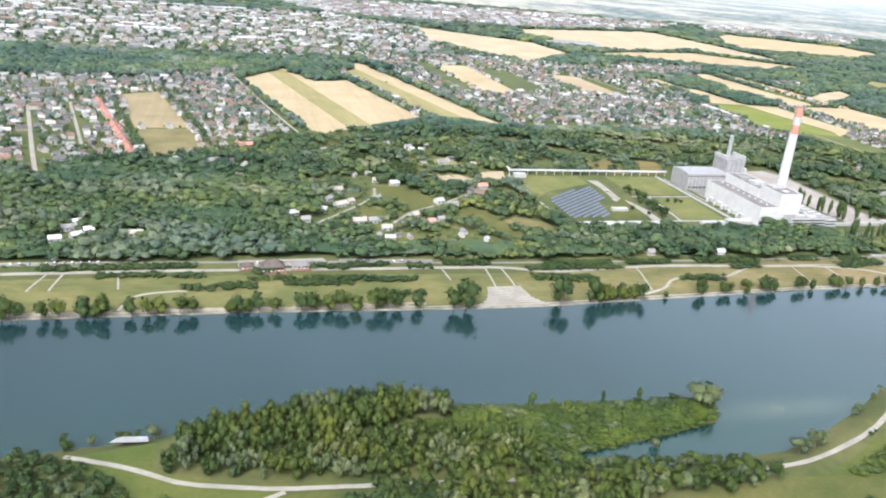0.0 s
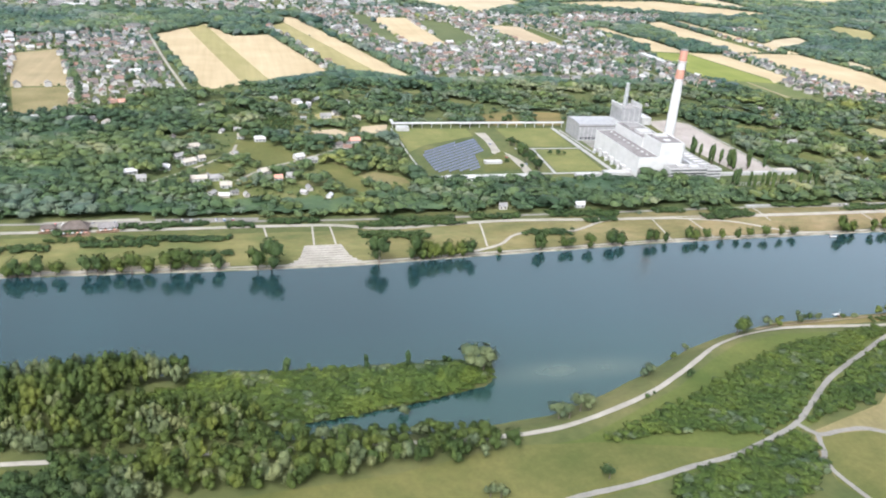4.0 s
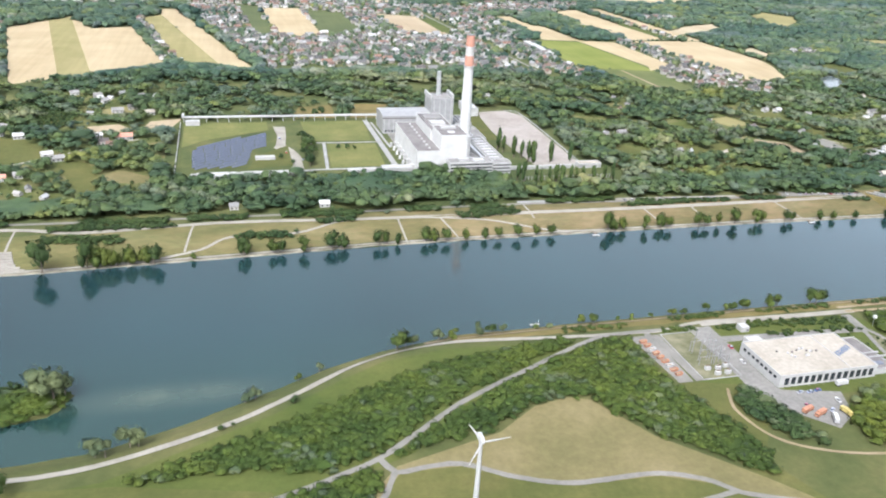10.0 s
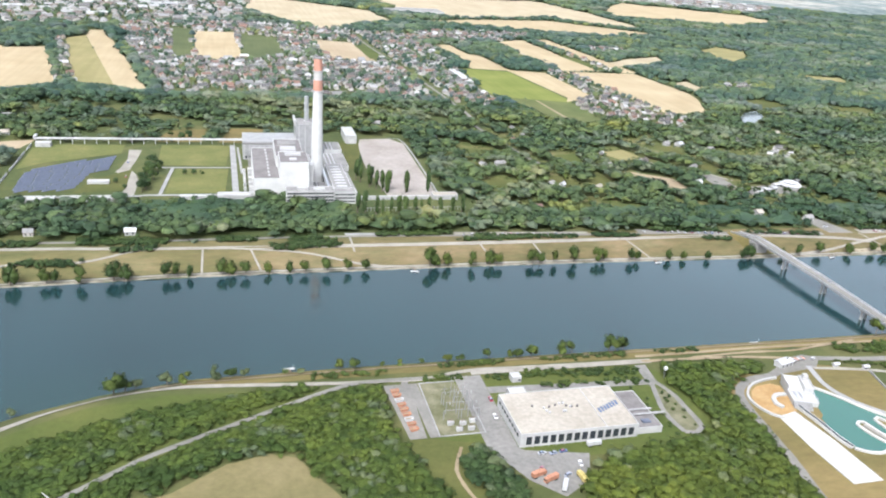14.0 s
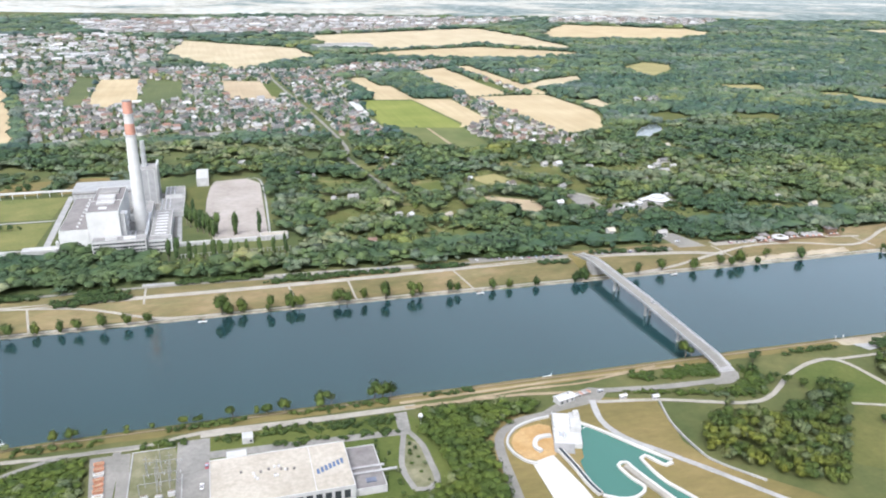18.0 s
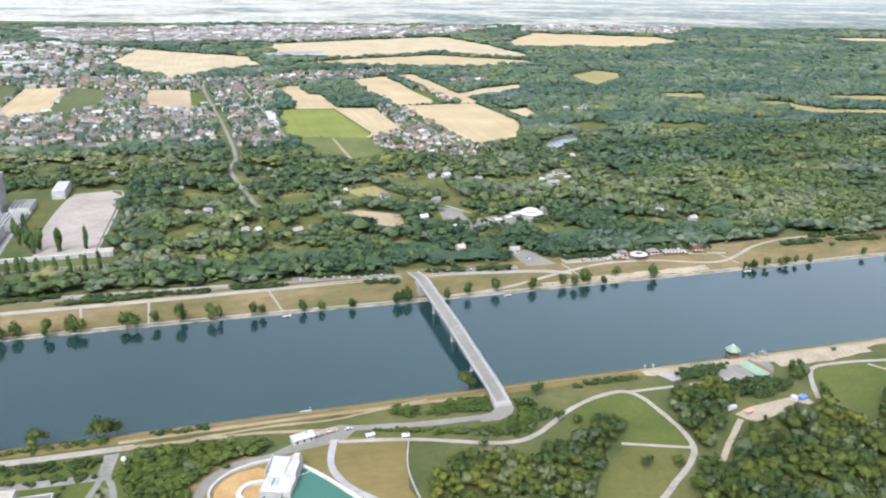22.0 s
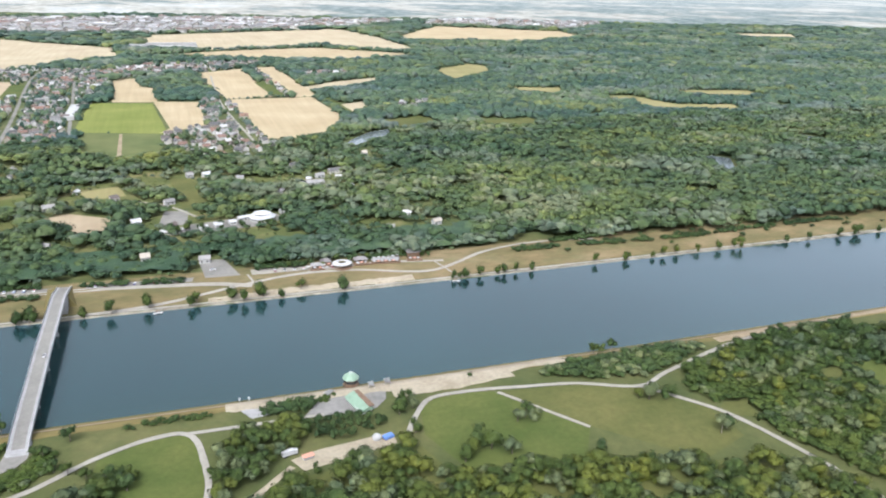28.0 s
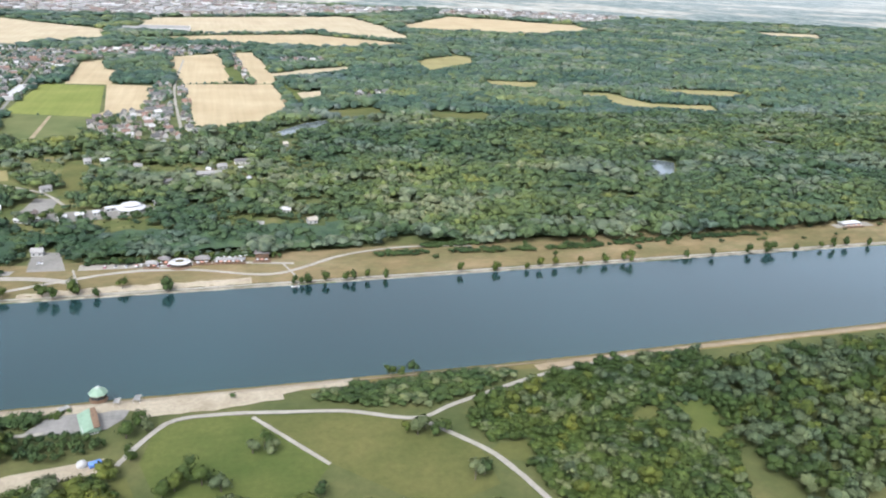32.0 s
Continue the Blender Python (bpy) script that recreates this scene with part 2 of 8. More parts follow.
BANK = bank_mat()
GARDEN = soil("garden_grass", (0.055, 0.075, 0.022), (0.19, 0.165, 0.075), 0.035, 0.22, mid=(0.098, 0.11, 0.034))
TAN = soil("sunburnt_meadow", (0.12, 0.112, 0.046), (0.21, 0.175, 0.088), 0.02, 0.25, mid=(0.165, 0.142, 0.064))
DIRT = soil("bare_soil", (0.22, 0.17, 0.105), (0.311, 0.251, 0.17), 0.04, 0.3)
SAND = soil("pale_sand", (0.261, 0.22, 0.157), (0.364, 0.319, 0.238), 0.05, 0.4)
ORANGE_SAND = soil("orange_sand", (0.315, 0.191, 0.0768), (0.391, 0.268, 0.128), 0.1, 0.6)
GRAVEL = soil("pale_gravel", (0.241, 0.222, 0.19), (0.327, 0.305, 0.266), 0.06, 0.5)
ASPHALT = soil("worn_asphalt", (0.162, 0.155, 0.14), (0.237, 0.226, 0.203), 0.04, 0.4)
RIPRAP = soil("shore_stones", (0.141, 0.127, 0.0936), (0.31, 0.282, 0.218), 0.15, 0.9, rel=0.3)
CONCRETE = soil("concrete", (0.241, 0.239, 0.234), (0.344, 0.339, 0.338), 0.08, 0.5)
COALYARD = soil("grey_brown_yard", (0.26, 0.23, 0.204), (0.347, 0.311, 0.282), 0.03, 0.2)
WHEAT = crop("ripe_wheat", (0.318, 0.252, 0.153), (0.396, 0.326, 0.211), 14)
STUBBLE = crop("pale_stubble", (0.327, 0.27, 0.18), (0.404, 0.348, 0.243), 14)
GREENCROP = crop("green_crop", (0.13, 0.155, 0.038), (0.185, 0.2, 0.058), 4)
PLOTS = crop("dull_green_crop", (0.075, 0.1, 0.038), (0.14, 0.145, 0.062), 96, 0.03)
OLIVE = crop("olive_fallow", (0.19, 0.175, 0.075), (0.265, 0.23, 0.115), 14)
BROWNFIELD = crop("brown_field", (0.28, 0.22, 0.145), (0.36, 0.295, 0.205), 8)
SPORTS = crop("dry_sports_turf", (0.2, 0.165, 0.095), (0.29, 0.235, 0.145), 20)
DARKCROP = crop("dark_green_crop", (0.07, 0.088, 0.042), (0.105, 0.12, 0.055), 4, 0.2)
WATER = water_mat("river_water", (0.011, 0.031, 0.035), 0.11, 0.06, 0.25, (0.09, 0.11, 0.08))
POND = water_mat("pond_water", (0.12, 0.14, 0.145), 0.15, 0.05, 0.3)
POOL = water_mat("green_pool_water", (0.03, 0.105, 0.078), 0.1, 0.05, 0.5)
LEAF = leaves("leaf_green", (0.0285, 0.0433, 0.0117), (0.0396, 0.0602, 0.0162), (0.0538, 0.0819, 0.0221))
LEAF_DARK = leaves("leaf_dark_green", (0.0250, 0.0406, 0.0141), (0.0346, 0.0563, 0.0197), (0.0470, 0.0767, 0.0267))
LEAF_SHRUB = leaves("leaf_thicket_green", (0.0361, 0.0515, 0.0107), (0.0501, 0.0715, 0.0149), (0.0680, 0.0972, 0.0202))
LEAF_SILVER = leaves("leaf_silver_green", (0.0567, 0.0699, 0.0365), (0.0786, 0.0972, 0.0506), (0.1071, 0.1320, 0.0689))
LEAF_WARM = leaves("leaf_yellow_green", (0.0372, 0.0501, 0.0117), (0.0516, 0.0697, 0.0162), (0.0702, 0.0948, 0.0221))
LEAF_OLIVE = leaves("leaf_pale_olive", (0.0460, 0.0570, 0.0122), (0.0640, 0.0795, 0.0170), (0.0870, 0.1080, 0.0232))
# far woods: distance haze is put into the leaf colours as extra blue
HAZE_LEAF = leaves("hazed_woodland_leaf_green", (0.0404, 0.0627, 0.0388), (0.0562, 0.0871, 0.0538), (0.0764, 0.1184, 0.0731), gloss=0.22, cell=0.085, stands=0.95)
HAZE_LEAF_DARK = leaves("hazed_woodland_leaf_dark_green", (0.0306, 0.0516, 0.0377), (0.0427, 0.0716, 0.0525), (0.0579, 0.0974, 0.0713), gloss=0.22, cell=0.085, stands=0.95)
HAZE_LEAF_SILVER = leaves("hazed_woodland_leaf_silver_green", (0.0614, 0.0780, 0.0699), (0.0853, 0.1083, 0.0971), (0.1159, 0.1473, 0.1320), gloss=0.22, cell=0.085, stands=0.95)
HAZE_LEAF_WARM = leaves("hazed_woodland_leaf_yellow_green", (0.0586, 0.0753, 0.0349), (0.0813, 0.1045, 0.0485), (0.1106, 0.1421, 0.0660), gloss=0.22, cell=0.085, stands=0.95)
# mixed woods nearer the river get less of that haze blue
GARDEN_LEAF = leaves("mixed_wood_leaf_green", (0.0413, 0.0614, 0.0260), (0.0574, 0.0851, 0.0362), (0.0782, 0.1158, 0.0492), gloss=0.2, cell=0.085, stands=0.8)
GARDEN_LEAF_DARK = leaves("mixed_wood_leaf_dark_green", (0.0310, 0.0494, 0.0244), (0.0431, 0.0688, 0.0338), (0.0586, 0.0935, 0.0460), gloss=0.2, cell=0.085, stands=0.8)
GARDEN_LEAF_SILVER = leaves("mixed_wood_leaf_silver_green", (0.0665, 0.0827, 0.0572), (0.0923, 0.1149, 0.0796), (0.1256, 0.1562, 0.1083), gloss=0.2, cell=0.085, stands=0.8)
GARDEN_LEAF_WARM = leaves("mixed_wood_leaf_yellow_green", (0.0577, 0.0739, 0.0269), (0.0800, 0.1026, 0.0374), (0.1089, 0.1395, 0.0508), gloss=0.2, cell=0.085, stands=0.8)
BARK = soil("bark", (0.1, 0.08, 0.06), (0.2, 0.17, 0.14), 0.5, 2.0)
WHITE = paint("white_render", (0.386, 0.384, 0.373), 0.7, 0, 0.1, 0.15)
WHITE_METAL = paint("white_metal", (0.441, 0.441, 0.441), 0.45, 0, 0.08)
GREY_METAL = paint("grey_cladding", (0.336, 0.337, 0.335), 0.5, 0.2, 0.12, 0.2)
PALE_METAL = paint("pale_grey_cladding", (0.448, 0.449, 0.441), 0.5, 0.1, 0.1, 0.2)
ROOF_BROWN = soil("brown_gravel_roof", (0.148, 0.134, 0.132), (0.218, 0.206, 0.198), 0.06, 0.4)
YARD = soil("grey_yard_paving", (0.161, 0.156, 0.144), (0.242, 0.232, 0.214), 0.05, 0.4)
DARK_TILE = soil("dark_brown_tiles", (0.08, 0.065, 0.056), (0.135, 0.112, 0.098), 0.3, 1.2)
ROOF_GREY = soil("grey_felt_roof", (0.2, 0.195, 0.19), (0.31, 0.3, 0.29), 0.06, 0.4)
ROOF_CREAM = soil("cream_gravel_roof", (0.32, 0.288, 0.24), (0.4, 0.365, 0.312), 0.05, 0.4)
RED = paint("faded_red_paint", (0.5, 0.25, 0.18), 0.6, 0, 0.12, 0.3)
CHIMNEY_WHITE = paint("bright_white_cladding", (0.52, 0.52, 0.505), 0.7, 0, 0.08, 0.1)
GLASS = paint("dark_window_glass", (0.03, 0.035, 0.04), 0.08, 0, 0.1)
STEEL = paint("galvanised_steel", (0.55, 0.56, 0.57), 0.4, 0.6, 0.1)
MAST_STEEL = paint("weathered_mast_steel", (0.3, 0.3, 0.295), 0.55, 0.3, 0.12)
PALE_CONCRETE = soil("bright_concrete", (0.4, 0.39, 0.365), (0.5, 0.49, 0.465), 0.08, 0.5)
PANEL = paint("blue_solar_glass", (0.1, 0.115, 0.155), 0.3, 0.1, 0.12, 0.3)
COPPER = paint("green_copper_roof", (0.2, 0.29, 0.21), 0.6, 0.1, 0.12, 0.4)
WOOD = paint("dark_timber", (0.16, 0.1, 0.06), 0.8, 0, 0.2)
YELLOW = paint("yellow_paint", (0.5, 0.4, 0.14), 0.5)
BLUE = paint("blue_tarp", (0.1, 0.19, 0.45), 0.5)
FAR_TILE = varied("far_roofs", [(0.0, (0.2, 0.12, 0.09)), (0.25, (0.13, 0.125, 0.12)), (0.55, (0.22, 0.215, 0.21)), (0.85, (0.34, 0.335, 0.33)), (1.0, (0.48, 0.48, 0.47))])
TYRE = paint("tyre_rubber", (0.02, 0.02, 0.02), 0.9)
ROOF_TONES = [(0.0, (0.13, 0.085, 0.068)), (0.12, (0.22, 0.125, 0.092)), (0.22, (0.13, 0.1, 0.088)), (0.4, (0.075, 0.073, 0.072)), (0.66, (0.12, 0.117, 0.113)), (0.86, (0.26, 0.255, 0.25)), (1.0, (0.46, 0.455, 0.445))]
TILE = varied("roof_tiles", ROOF_TONES)
PLASTER = varied("house_plaster", [(0.0, (0.42, 0.395, 0.355)), (0.5, (0.5, 0.49, 0.47)), (1.0, (0.31, 0.27, 0.22))])
TILE_OB = varied("house_roof_tiles", ROOF_TONES, use_object=True)
PLASTER_OB = varied("plaster_walls", [(0.0, (0.42, 0.395, 0.355)), (0.5, (0.5, 0.49, 0.47)), (1.0, (0.31, 0.27, 0.22))], use_object=True)
CARPAINT = varied("car_paint", [(0.0, (0.02, 0.02, 0.025)), (0.3, (0.75, 0.75, 0.75)), (0.5, (0.4, 0.41, 0.43)), (0.75, (0.05, 0.1, 0.25)), (1.0, (0.5, 0.04, 0.03))], 0.3, 0.1, True)


# ---- building blocks ----
def mesh_of(name, verts, faces, mats=(), idx=None, smooth=False):
    me = bpy.data.meshes.new(name)
    me.from_pydata([tuple(v) for v in verts], [], [tuple(f) for f in faces])
    for m in mats:
        me.materials.append(m)
    if idx is not None:
        me.polygons.foreach_set("material_index", np.asarray(idx, dtype=np.int32))
    if smooth:
        me.polygons.foreach_set("use_smooth", np.ones(len(me.polygons), dtype=bool))
    me.update()
    return me


def tri_mesh(name, verts, tris, mat, smooth=False, normals=None):
    """A large mesh of triangles straight from arrays."""
    me = bpy.data.meshes.new(name)
    n, k = len(verts), len(tris)
    me.vertices.add(n)
    me.vertices.foreach_set("co", np.asarray(verts, dtype=np.float32).ravel())
    me.loops.add(3 * k)
    me.loops.foreach_set("vertex_index", np.asarray(tris, dtype=np.int32).ravel())
    me.polygons.add(k)
    me.polygons.foreach_set("loop_start", np.arange(0, 3 * k, 3, dtype=np.int32))
    me.polygons.foreach_set("loop_total", np.full(k, 3, dtype=np.int32))
    if smooth:
        me.polygons.foreach_set("use_smooth", np.ones(k, dtype=bool))
    me.materials.append(mat)
    me.update(calc_edges=True)
    if normals is not None:
        at = me.attributes.new("custom_normal", "FLOAT_VECTOR", "POINT")
        at.data.foreach_set("vector", np.asarray(normals, dtype=np.float32).ravel())
    return me


def part(name, bm, material, parent, label="", bevel=0.0):
    """Links a bmesh, or a ready mesh, as one mesh object under a thing or a part."""
    if isinstance(bm, bmesh.types.BMesh):
        if bevel:
            bmesh.ops.bevel(bm, geom=bm.edges[:], offset=bevel, segments=1, affect="EDGES")
        me = bpy.data.meshes.new(name)
        bm.to_mesh(me)
        bm.free()
    else:
        me = bm
    if material is not None and not me.materials:
        me.materials.append(material)
    ob = new(name, me)
    if parent is not None:
        ob.parent = parent
    return tagged(ob, label)


def thing(name, x, y, z, turn=0.0, label="", category="", group="", kind=""):
    """An Empty at the base of a thing, which parents its parts."""
    ob = new(name)
    ob.matrix_basis = pose(x, y, z, 0, 0, turn)
    return tagged(ob, label, category, group, kind)


def box(bm, x0, y0, z0, x1, y1, z1):
    v = [bm.verts.new(p) for p in ((x0, y0, z0), (x1, y0, z0), (x1, y1, z0), (x0, y1, z0), (x0, y0, z1), (x1, y0, z1), (x1, y1, z1), (x0, y1, z1))]
    for f in ((3, 2, 1, 0), (4, 5, 6, 7), (0, 1, 5, 4), (1, 2, 6, 5), (2, 3, 7, 6), (3, 0, 4, 7)):
        bm.faces.new([v[i] for i in f])
    return bm


def boxes(*dims):
    bm = bmesh.new()
    for d in dims:
        box(bm, *d)
    return bm


def lathe(profile, n=20, cx=0.0, cy=0.0):
    """A turned solid: profile rows of (radius, height) from the bottom up."""
    bm = bmesh.new()
    rings = []
    for r, z in profile:
        rings.append([bm.verts.new((cx + r * math.cos(2 * math.pi * k / n), cy + r * math.sin(2 * math.pi * k / n), z)) for k in range(n)])
    for a, b in zip(rings, rings[1:]):
        for k in range(n):
            bm.faces.new((a[k], a[(k + 1) % n], b[(k + 1) % n], b[k]))
    bm.faces.new(rings[0][::-1])
    bm.faces.new(rings[-1])
    return bm


def inside(px, py, poly):
    """Which of the points lie in the outline."""
    px, py = np.asarray(px, float), np.asarray(py, float)
    r = np.zeros(px.shape, bool)
    for (x0, y0), (x1, y1) in zip(poly, poly[1:] + poly[:1]):
        if y0 == y1:
            continue
        c = ((y0 > py) != (y1 > py)) & (px < (x1 - x0) * (py - y0) / (y1 - y0) + x0)
        r ^= c
    return r


def line_distance(px, py, pts, closed=False):
    px, py = np.asarray(px, float), np.asarray(py, float)
    d = np.full(px.shape, 1e9)
    for (x0, y0), (x1, y1) in zip(pts, pts[1:] + pts[:1] if closed else pts[1:]):
        ex, ey = x1 - x0, y1 - y0
        u = np.clip(((px - x0) * ex + (py - y0) * ey) / (ex * ex + ey * ey + 1e-9), 0, 1)
        d = np.minimum(d, np.hypot(px - x0 - u * ex, py - y0 - u * ey))
    return d


def smooth_line(pts, step=6.0):
    """A rounded line through the plan's corner points."""
    p = [Vector((*q, 0)) for q in pts]
    p = [p[0] * 2 - p[1]] + p + [p[-1] * 2 - p[-2]]
    out = []
    for a, b, c, d in zip(p, p[1:], p[2:], p[3:]):
        n = max(1, int((c - b).length / step))
        for k in range(n):
            t = k / n
            out.append(0.5 * (2 * b + (c - a) * t + (2 * a - 5 * b + 4 * c - d) * t * t + (3 * b - a - 3 * c + d) * t ** 3))
    out.append(p[-2])
    return [(v.x, v.y) for v in out]


# ---- the lie of the land ----
WATER_Z = -6.0
NORTH = [(-6000, 640), (-600, 648), (-180, 646), (0, 645), (100, 641), (200, 637), (296, 636), (400, 642), (500, 647), (620, 653), (830, 655), (1000, 655), (1200, 651), (1430, 649), (1600, 650), (1850, 652), (2220, 656), (7000, 700)]
SOUTH = [(-6000, 440), (-600, 450), (-130, 455), (-60, 462), (0, 474), (72, 486), (147, 476), (217, 468), (340, 463), (367, 453), (356, 429), (300, 416), (262, 410), (215, 404), (200, 399), (215, 394), (265, 387), (340, 387), (385, 391), (429, 407), (470, 426), (526, 455), (569, 471), (620, 482), (720, 485), (860, 485), (1000, 484), (1200, 483), (1500, 479), (1760, 478), (2050, 485), (7000, 520)]
RIVER = SOUTH + NORTH[::-1]


def height(px, py):
    """Ground height: the banks fall to the water, steeper on the island."""
    px, py = np.atleast_1d(np.asarray(px, float)), np.atleast_1d(np.asarray(py, float))
    wet = inside(px, py, RIVER)
    dn, ds = line_distance(px, py, NORTH), line_distance(px, py, SOUTH)
    north = np.where(dn < 9, -5.6 + 0.02 * dn, -5.42 + 5.42 * np.clip((dn - 9) / 42, 0, 1) ** 0.85)
    u = np.clip(ds / 19, 0, 1)
    south = -6.15 + 6.15 * u * u * (3 - 2 * u) ** 1.0
    h = np.where(py > 560, north, south)
    d = np.minimum(dn, ds)
    return np.where(wet, WATER_Z - np.minimum(5.0, 0.15 + 0.3 * d), np.minimum(h, 0.0))


def sheet(name, xs, ys, mat, label):
    gx, gy = np.meshgrid(xs, ys)
    gz = height(gx.ravel(), gy.ravel())
    v = np.c_[gx.ravel(), gy.ravel(), gz]
    n, m = len(xs), len(ys)
    i = (np.arange(m - 1)[:, None] * n + np.arange(n - 1)[None, :]).ravel()
    tris = np.r_[np.c_[i, i + 1, i + n + 1], np.c_[i, i + n + 1, i + n]]
    ob = new(name, tri_mesh(name, v, tris, mat))
    return tagged(ob, label, "ground", kind="structure")


xs = np.r_[np.linspace(-6000, -600, 10), np.arange(-520, 2700, 8.0), np.linspace(2760, 7000, 12)]
ys = np.r_[-2000, -800, -300, 0, 150, 230, 270, 300, 330, 350, np.arange(362, 500, 3.0), np.linspace(505, 625, 5), np.arange(632, 716, 3.0), 730, 800, 1000, 1500, 2200, 3000, 4000, 5200, 7000]
sheet("ground", xs, ys, GRASS, "rough green grassland on both sides of the river")


LAYER = [0]


def flat(name, outline, mat, z, label, category="ground", kind="structure", parent=None):
    """A level piece of ground cover inside an outline, each a hair above the one before."""
    LAYER[0] += 1
    z += 0.0006 * LAYER[0]
    v = [(x, y, z) for x, y in outline]
    tris = tessellate_polygon([[Vector(p) for p in v]])
    me = mesh_of(name, v, tris, [mat])
    if me.polygons[0].normal.z < 0:
        me.flip_normals()
    ob = new(name, me)
    ob.parent = parent
    return tagged(ob, label, category, kind=kind)


def ribbon(name, pts, width, mat, lift, label, category="path", kind="structure", cross=1, rough=0.0):
    """A path or strip that follows the land, with slightly uneven edges."""
    LAYER[0] += 1
    lift += 0.0008 * LAYER[0]
    line = smooth_line(pts)
    rng = np.random.default_rng(len(line))
    verts, faces = [], []
    for k, (x, y) in enumerate(line):
        a, b = line[max(0, k - 1)], line[min(len(line) - 1, k + 1)]
        tx, ty = b[0] - a[0], b[1] - a[1]
        n = math.hypot(tx, ty) or 1
        nx, ny = -ty / n, tx / n
        for j in range(cross + 1):
            o = (j / cross - 0.5) * width
            o += rng.uniform(-rough, rough) if j in (0, cross) else 0
            verts.append((x + nx * o, y + ny * o))
    p = np.array(verts)
    z = height(p[:, 0], p[:, 1]) + lift
    c = cross + 1
    for k in range(len(line) - 1):
        for j in range(cross):
            faces.append((k * c + j + 1, k * c + j, (k + 1) * c + j, (k + 1) * c + j + 1))
    ob = new(name, mesh_of(name, np.c_[p, z], faces, [mat]))
    return tagged(ob, label, category, kind=kind)


# river surface
me = mesh_of("water", [(x, y, WATER_Z) for x, y in ((-6000, 380), (7000, 380), (7000, 720), (-6000, 720))], [(0, 1, 2, 3)], [WATER])
tagged(new("water", me), "wide blue-grey river with a calm rippled surface", "river", kind="structure")

# glowing backdrop of the plain beyond the last fields, haze painted in upwards
m, nt, b = nodes_of("far_haze")
tc = nt.nodes.new("ShaderNodeTexCoord")
sep = nt.nodes.new("ShaderNodeSeparateXYZ")
sc = nt.nodes.new("ShaderNodeVectorMath")
sc.operation = "SCALE"
sc.inputs["Scale"].default_value = 1 / UNIT
nt.links.new(tc.outputs["Object"], sc.inputs[0])
nt.links.new(sc.outputs[0], sep.inputs[0])


def calc(op, a, b_=None):
    n = nt.nodes.new("ShaderNodeMath")
    n.operation = op
    for s, v in zip(n.inputs, (a, b_)):
        if v is None:
            continue
        if hasattr(v, "links"):
            nt.links.new(v, s)
        else:
            s.default_value = v
    return n.outputs[0]


gap = calc("DIVIDE", 300.0, calc("MAXIMUM", calc("SUBTRACT", 306.0, sep.outputs["Z"]), 6.0))
com = nt.nodes.new("ShaderNodeCombineXYZ")
nt.links.new(calc("MULTIPLY", sep.outputs["X"], gap), com.inputs[0])
nt.links.new(calc("MULTIPLY", gap, 5000.0), com.inputs[1])
bands = tex_noise(nt, 0.0013, 4, com.outputs[0], 0.65)
spots = tex_noise(nt, 0.012, 3, com.outputs[0], 0.7)
east = nt.nodes.new("ShaderNodeMapRange")
east.inputs["From Min"].default_value, east.inputs["From Max"].default_value = -1500.0, 2600.0
east.inputs["To Min"].default_value, east.inputs["To Max"].default_value = 0.07, -0.1
nt.links.new(sep.outputs["X"], east.inputs["Value"])
mix = calc("ADD", bands, east.outputs[0])
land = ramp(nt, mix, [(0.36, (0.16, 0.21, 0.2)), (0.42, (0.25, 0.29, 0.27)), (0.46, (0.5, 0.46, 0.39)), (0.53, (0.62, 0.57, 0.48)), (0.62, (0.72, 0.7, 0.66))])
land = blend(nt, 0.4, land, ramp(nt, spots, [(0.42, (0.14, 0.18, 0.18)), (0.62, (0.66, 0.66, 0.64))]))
# painted haze: the land pales with height, then fades to sky white
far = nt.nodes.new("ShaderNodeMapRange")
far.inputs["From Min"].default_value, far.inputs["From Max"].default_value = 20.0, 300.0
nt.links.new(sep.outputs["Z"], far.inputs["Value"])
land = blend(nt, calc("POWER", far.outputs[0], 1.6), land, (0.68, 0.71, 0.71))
sky_fade = nt.nodes.new("ShaderNodeMapRange")
sky_fade.inputs["From Min"].default_value, sky_fade.inputs["From Max"].default_value = 268.0, 322.0
nt.links.new(sep.outputs["Z"], sky_fade.inputs["Value"])
land = blend(nt, sky_fade.outputs[0], land, (0.8, 0.82, 0.83))
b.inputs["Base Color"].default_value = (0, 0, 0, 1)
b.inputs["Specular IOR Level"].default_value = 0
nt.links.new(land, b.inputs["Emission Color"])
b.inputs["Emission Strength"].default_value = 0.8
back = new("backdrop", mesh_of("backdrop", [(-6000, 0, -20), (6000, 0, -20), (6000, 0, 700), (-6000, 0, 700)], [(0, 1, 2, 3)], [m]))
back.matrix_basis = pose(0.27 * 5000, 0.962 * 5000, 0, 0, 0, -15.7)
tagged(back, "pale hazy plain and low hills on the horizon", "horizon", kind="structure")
# ---- fields and ground cover beyond the river ----
OPEN_GROUND = []
flat("woodland_floor", [(-900, 734), (2700, 742), (3200, 1350), (5600, 3200), (5600, 4600), (-2000, 4600), (-900, 1350)], FLOOR, 0.02, "shaded green woodland floor", "ground")


def field(name, outline, mat, z, label, category="field"):
    OPEN_GROUND.append(outline)
    return flat(name, outline, mat, z, label, category)


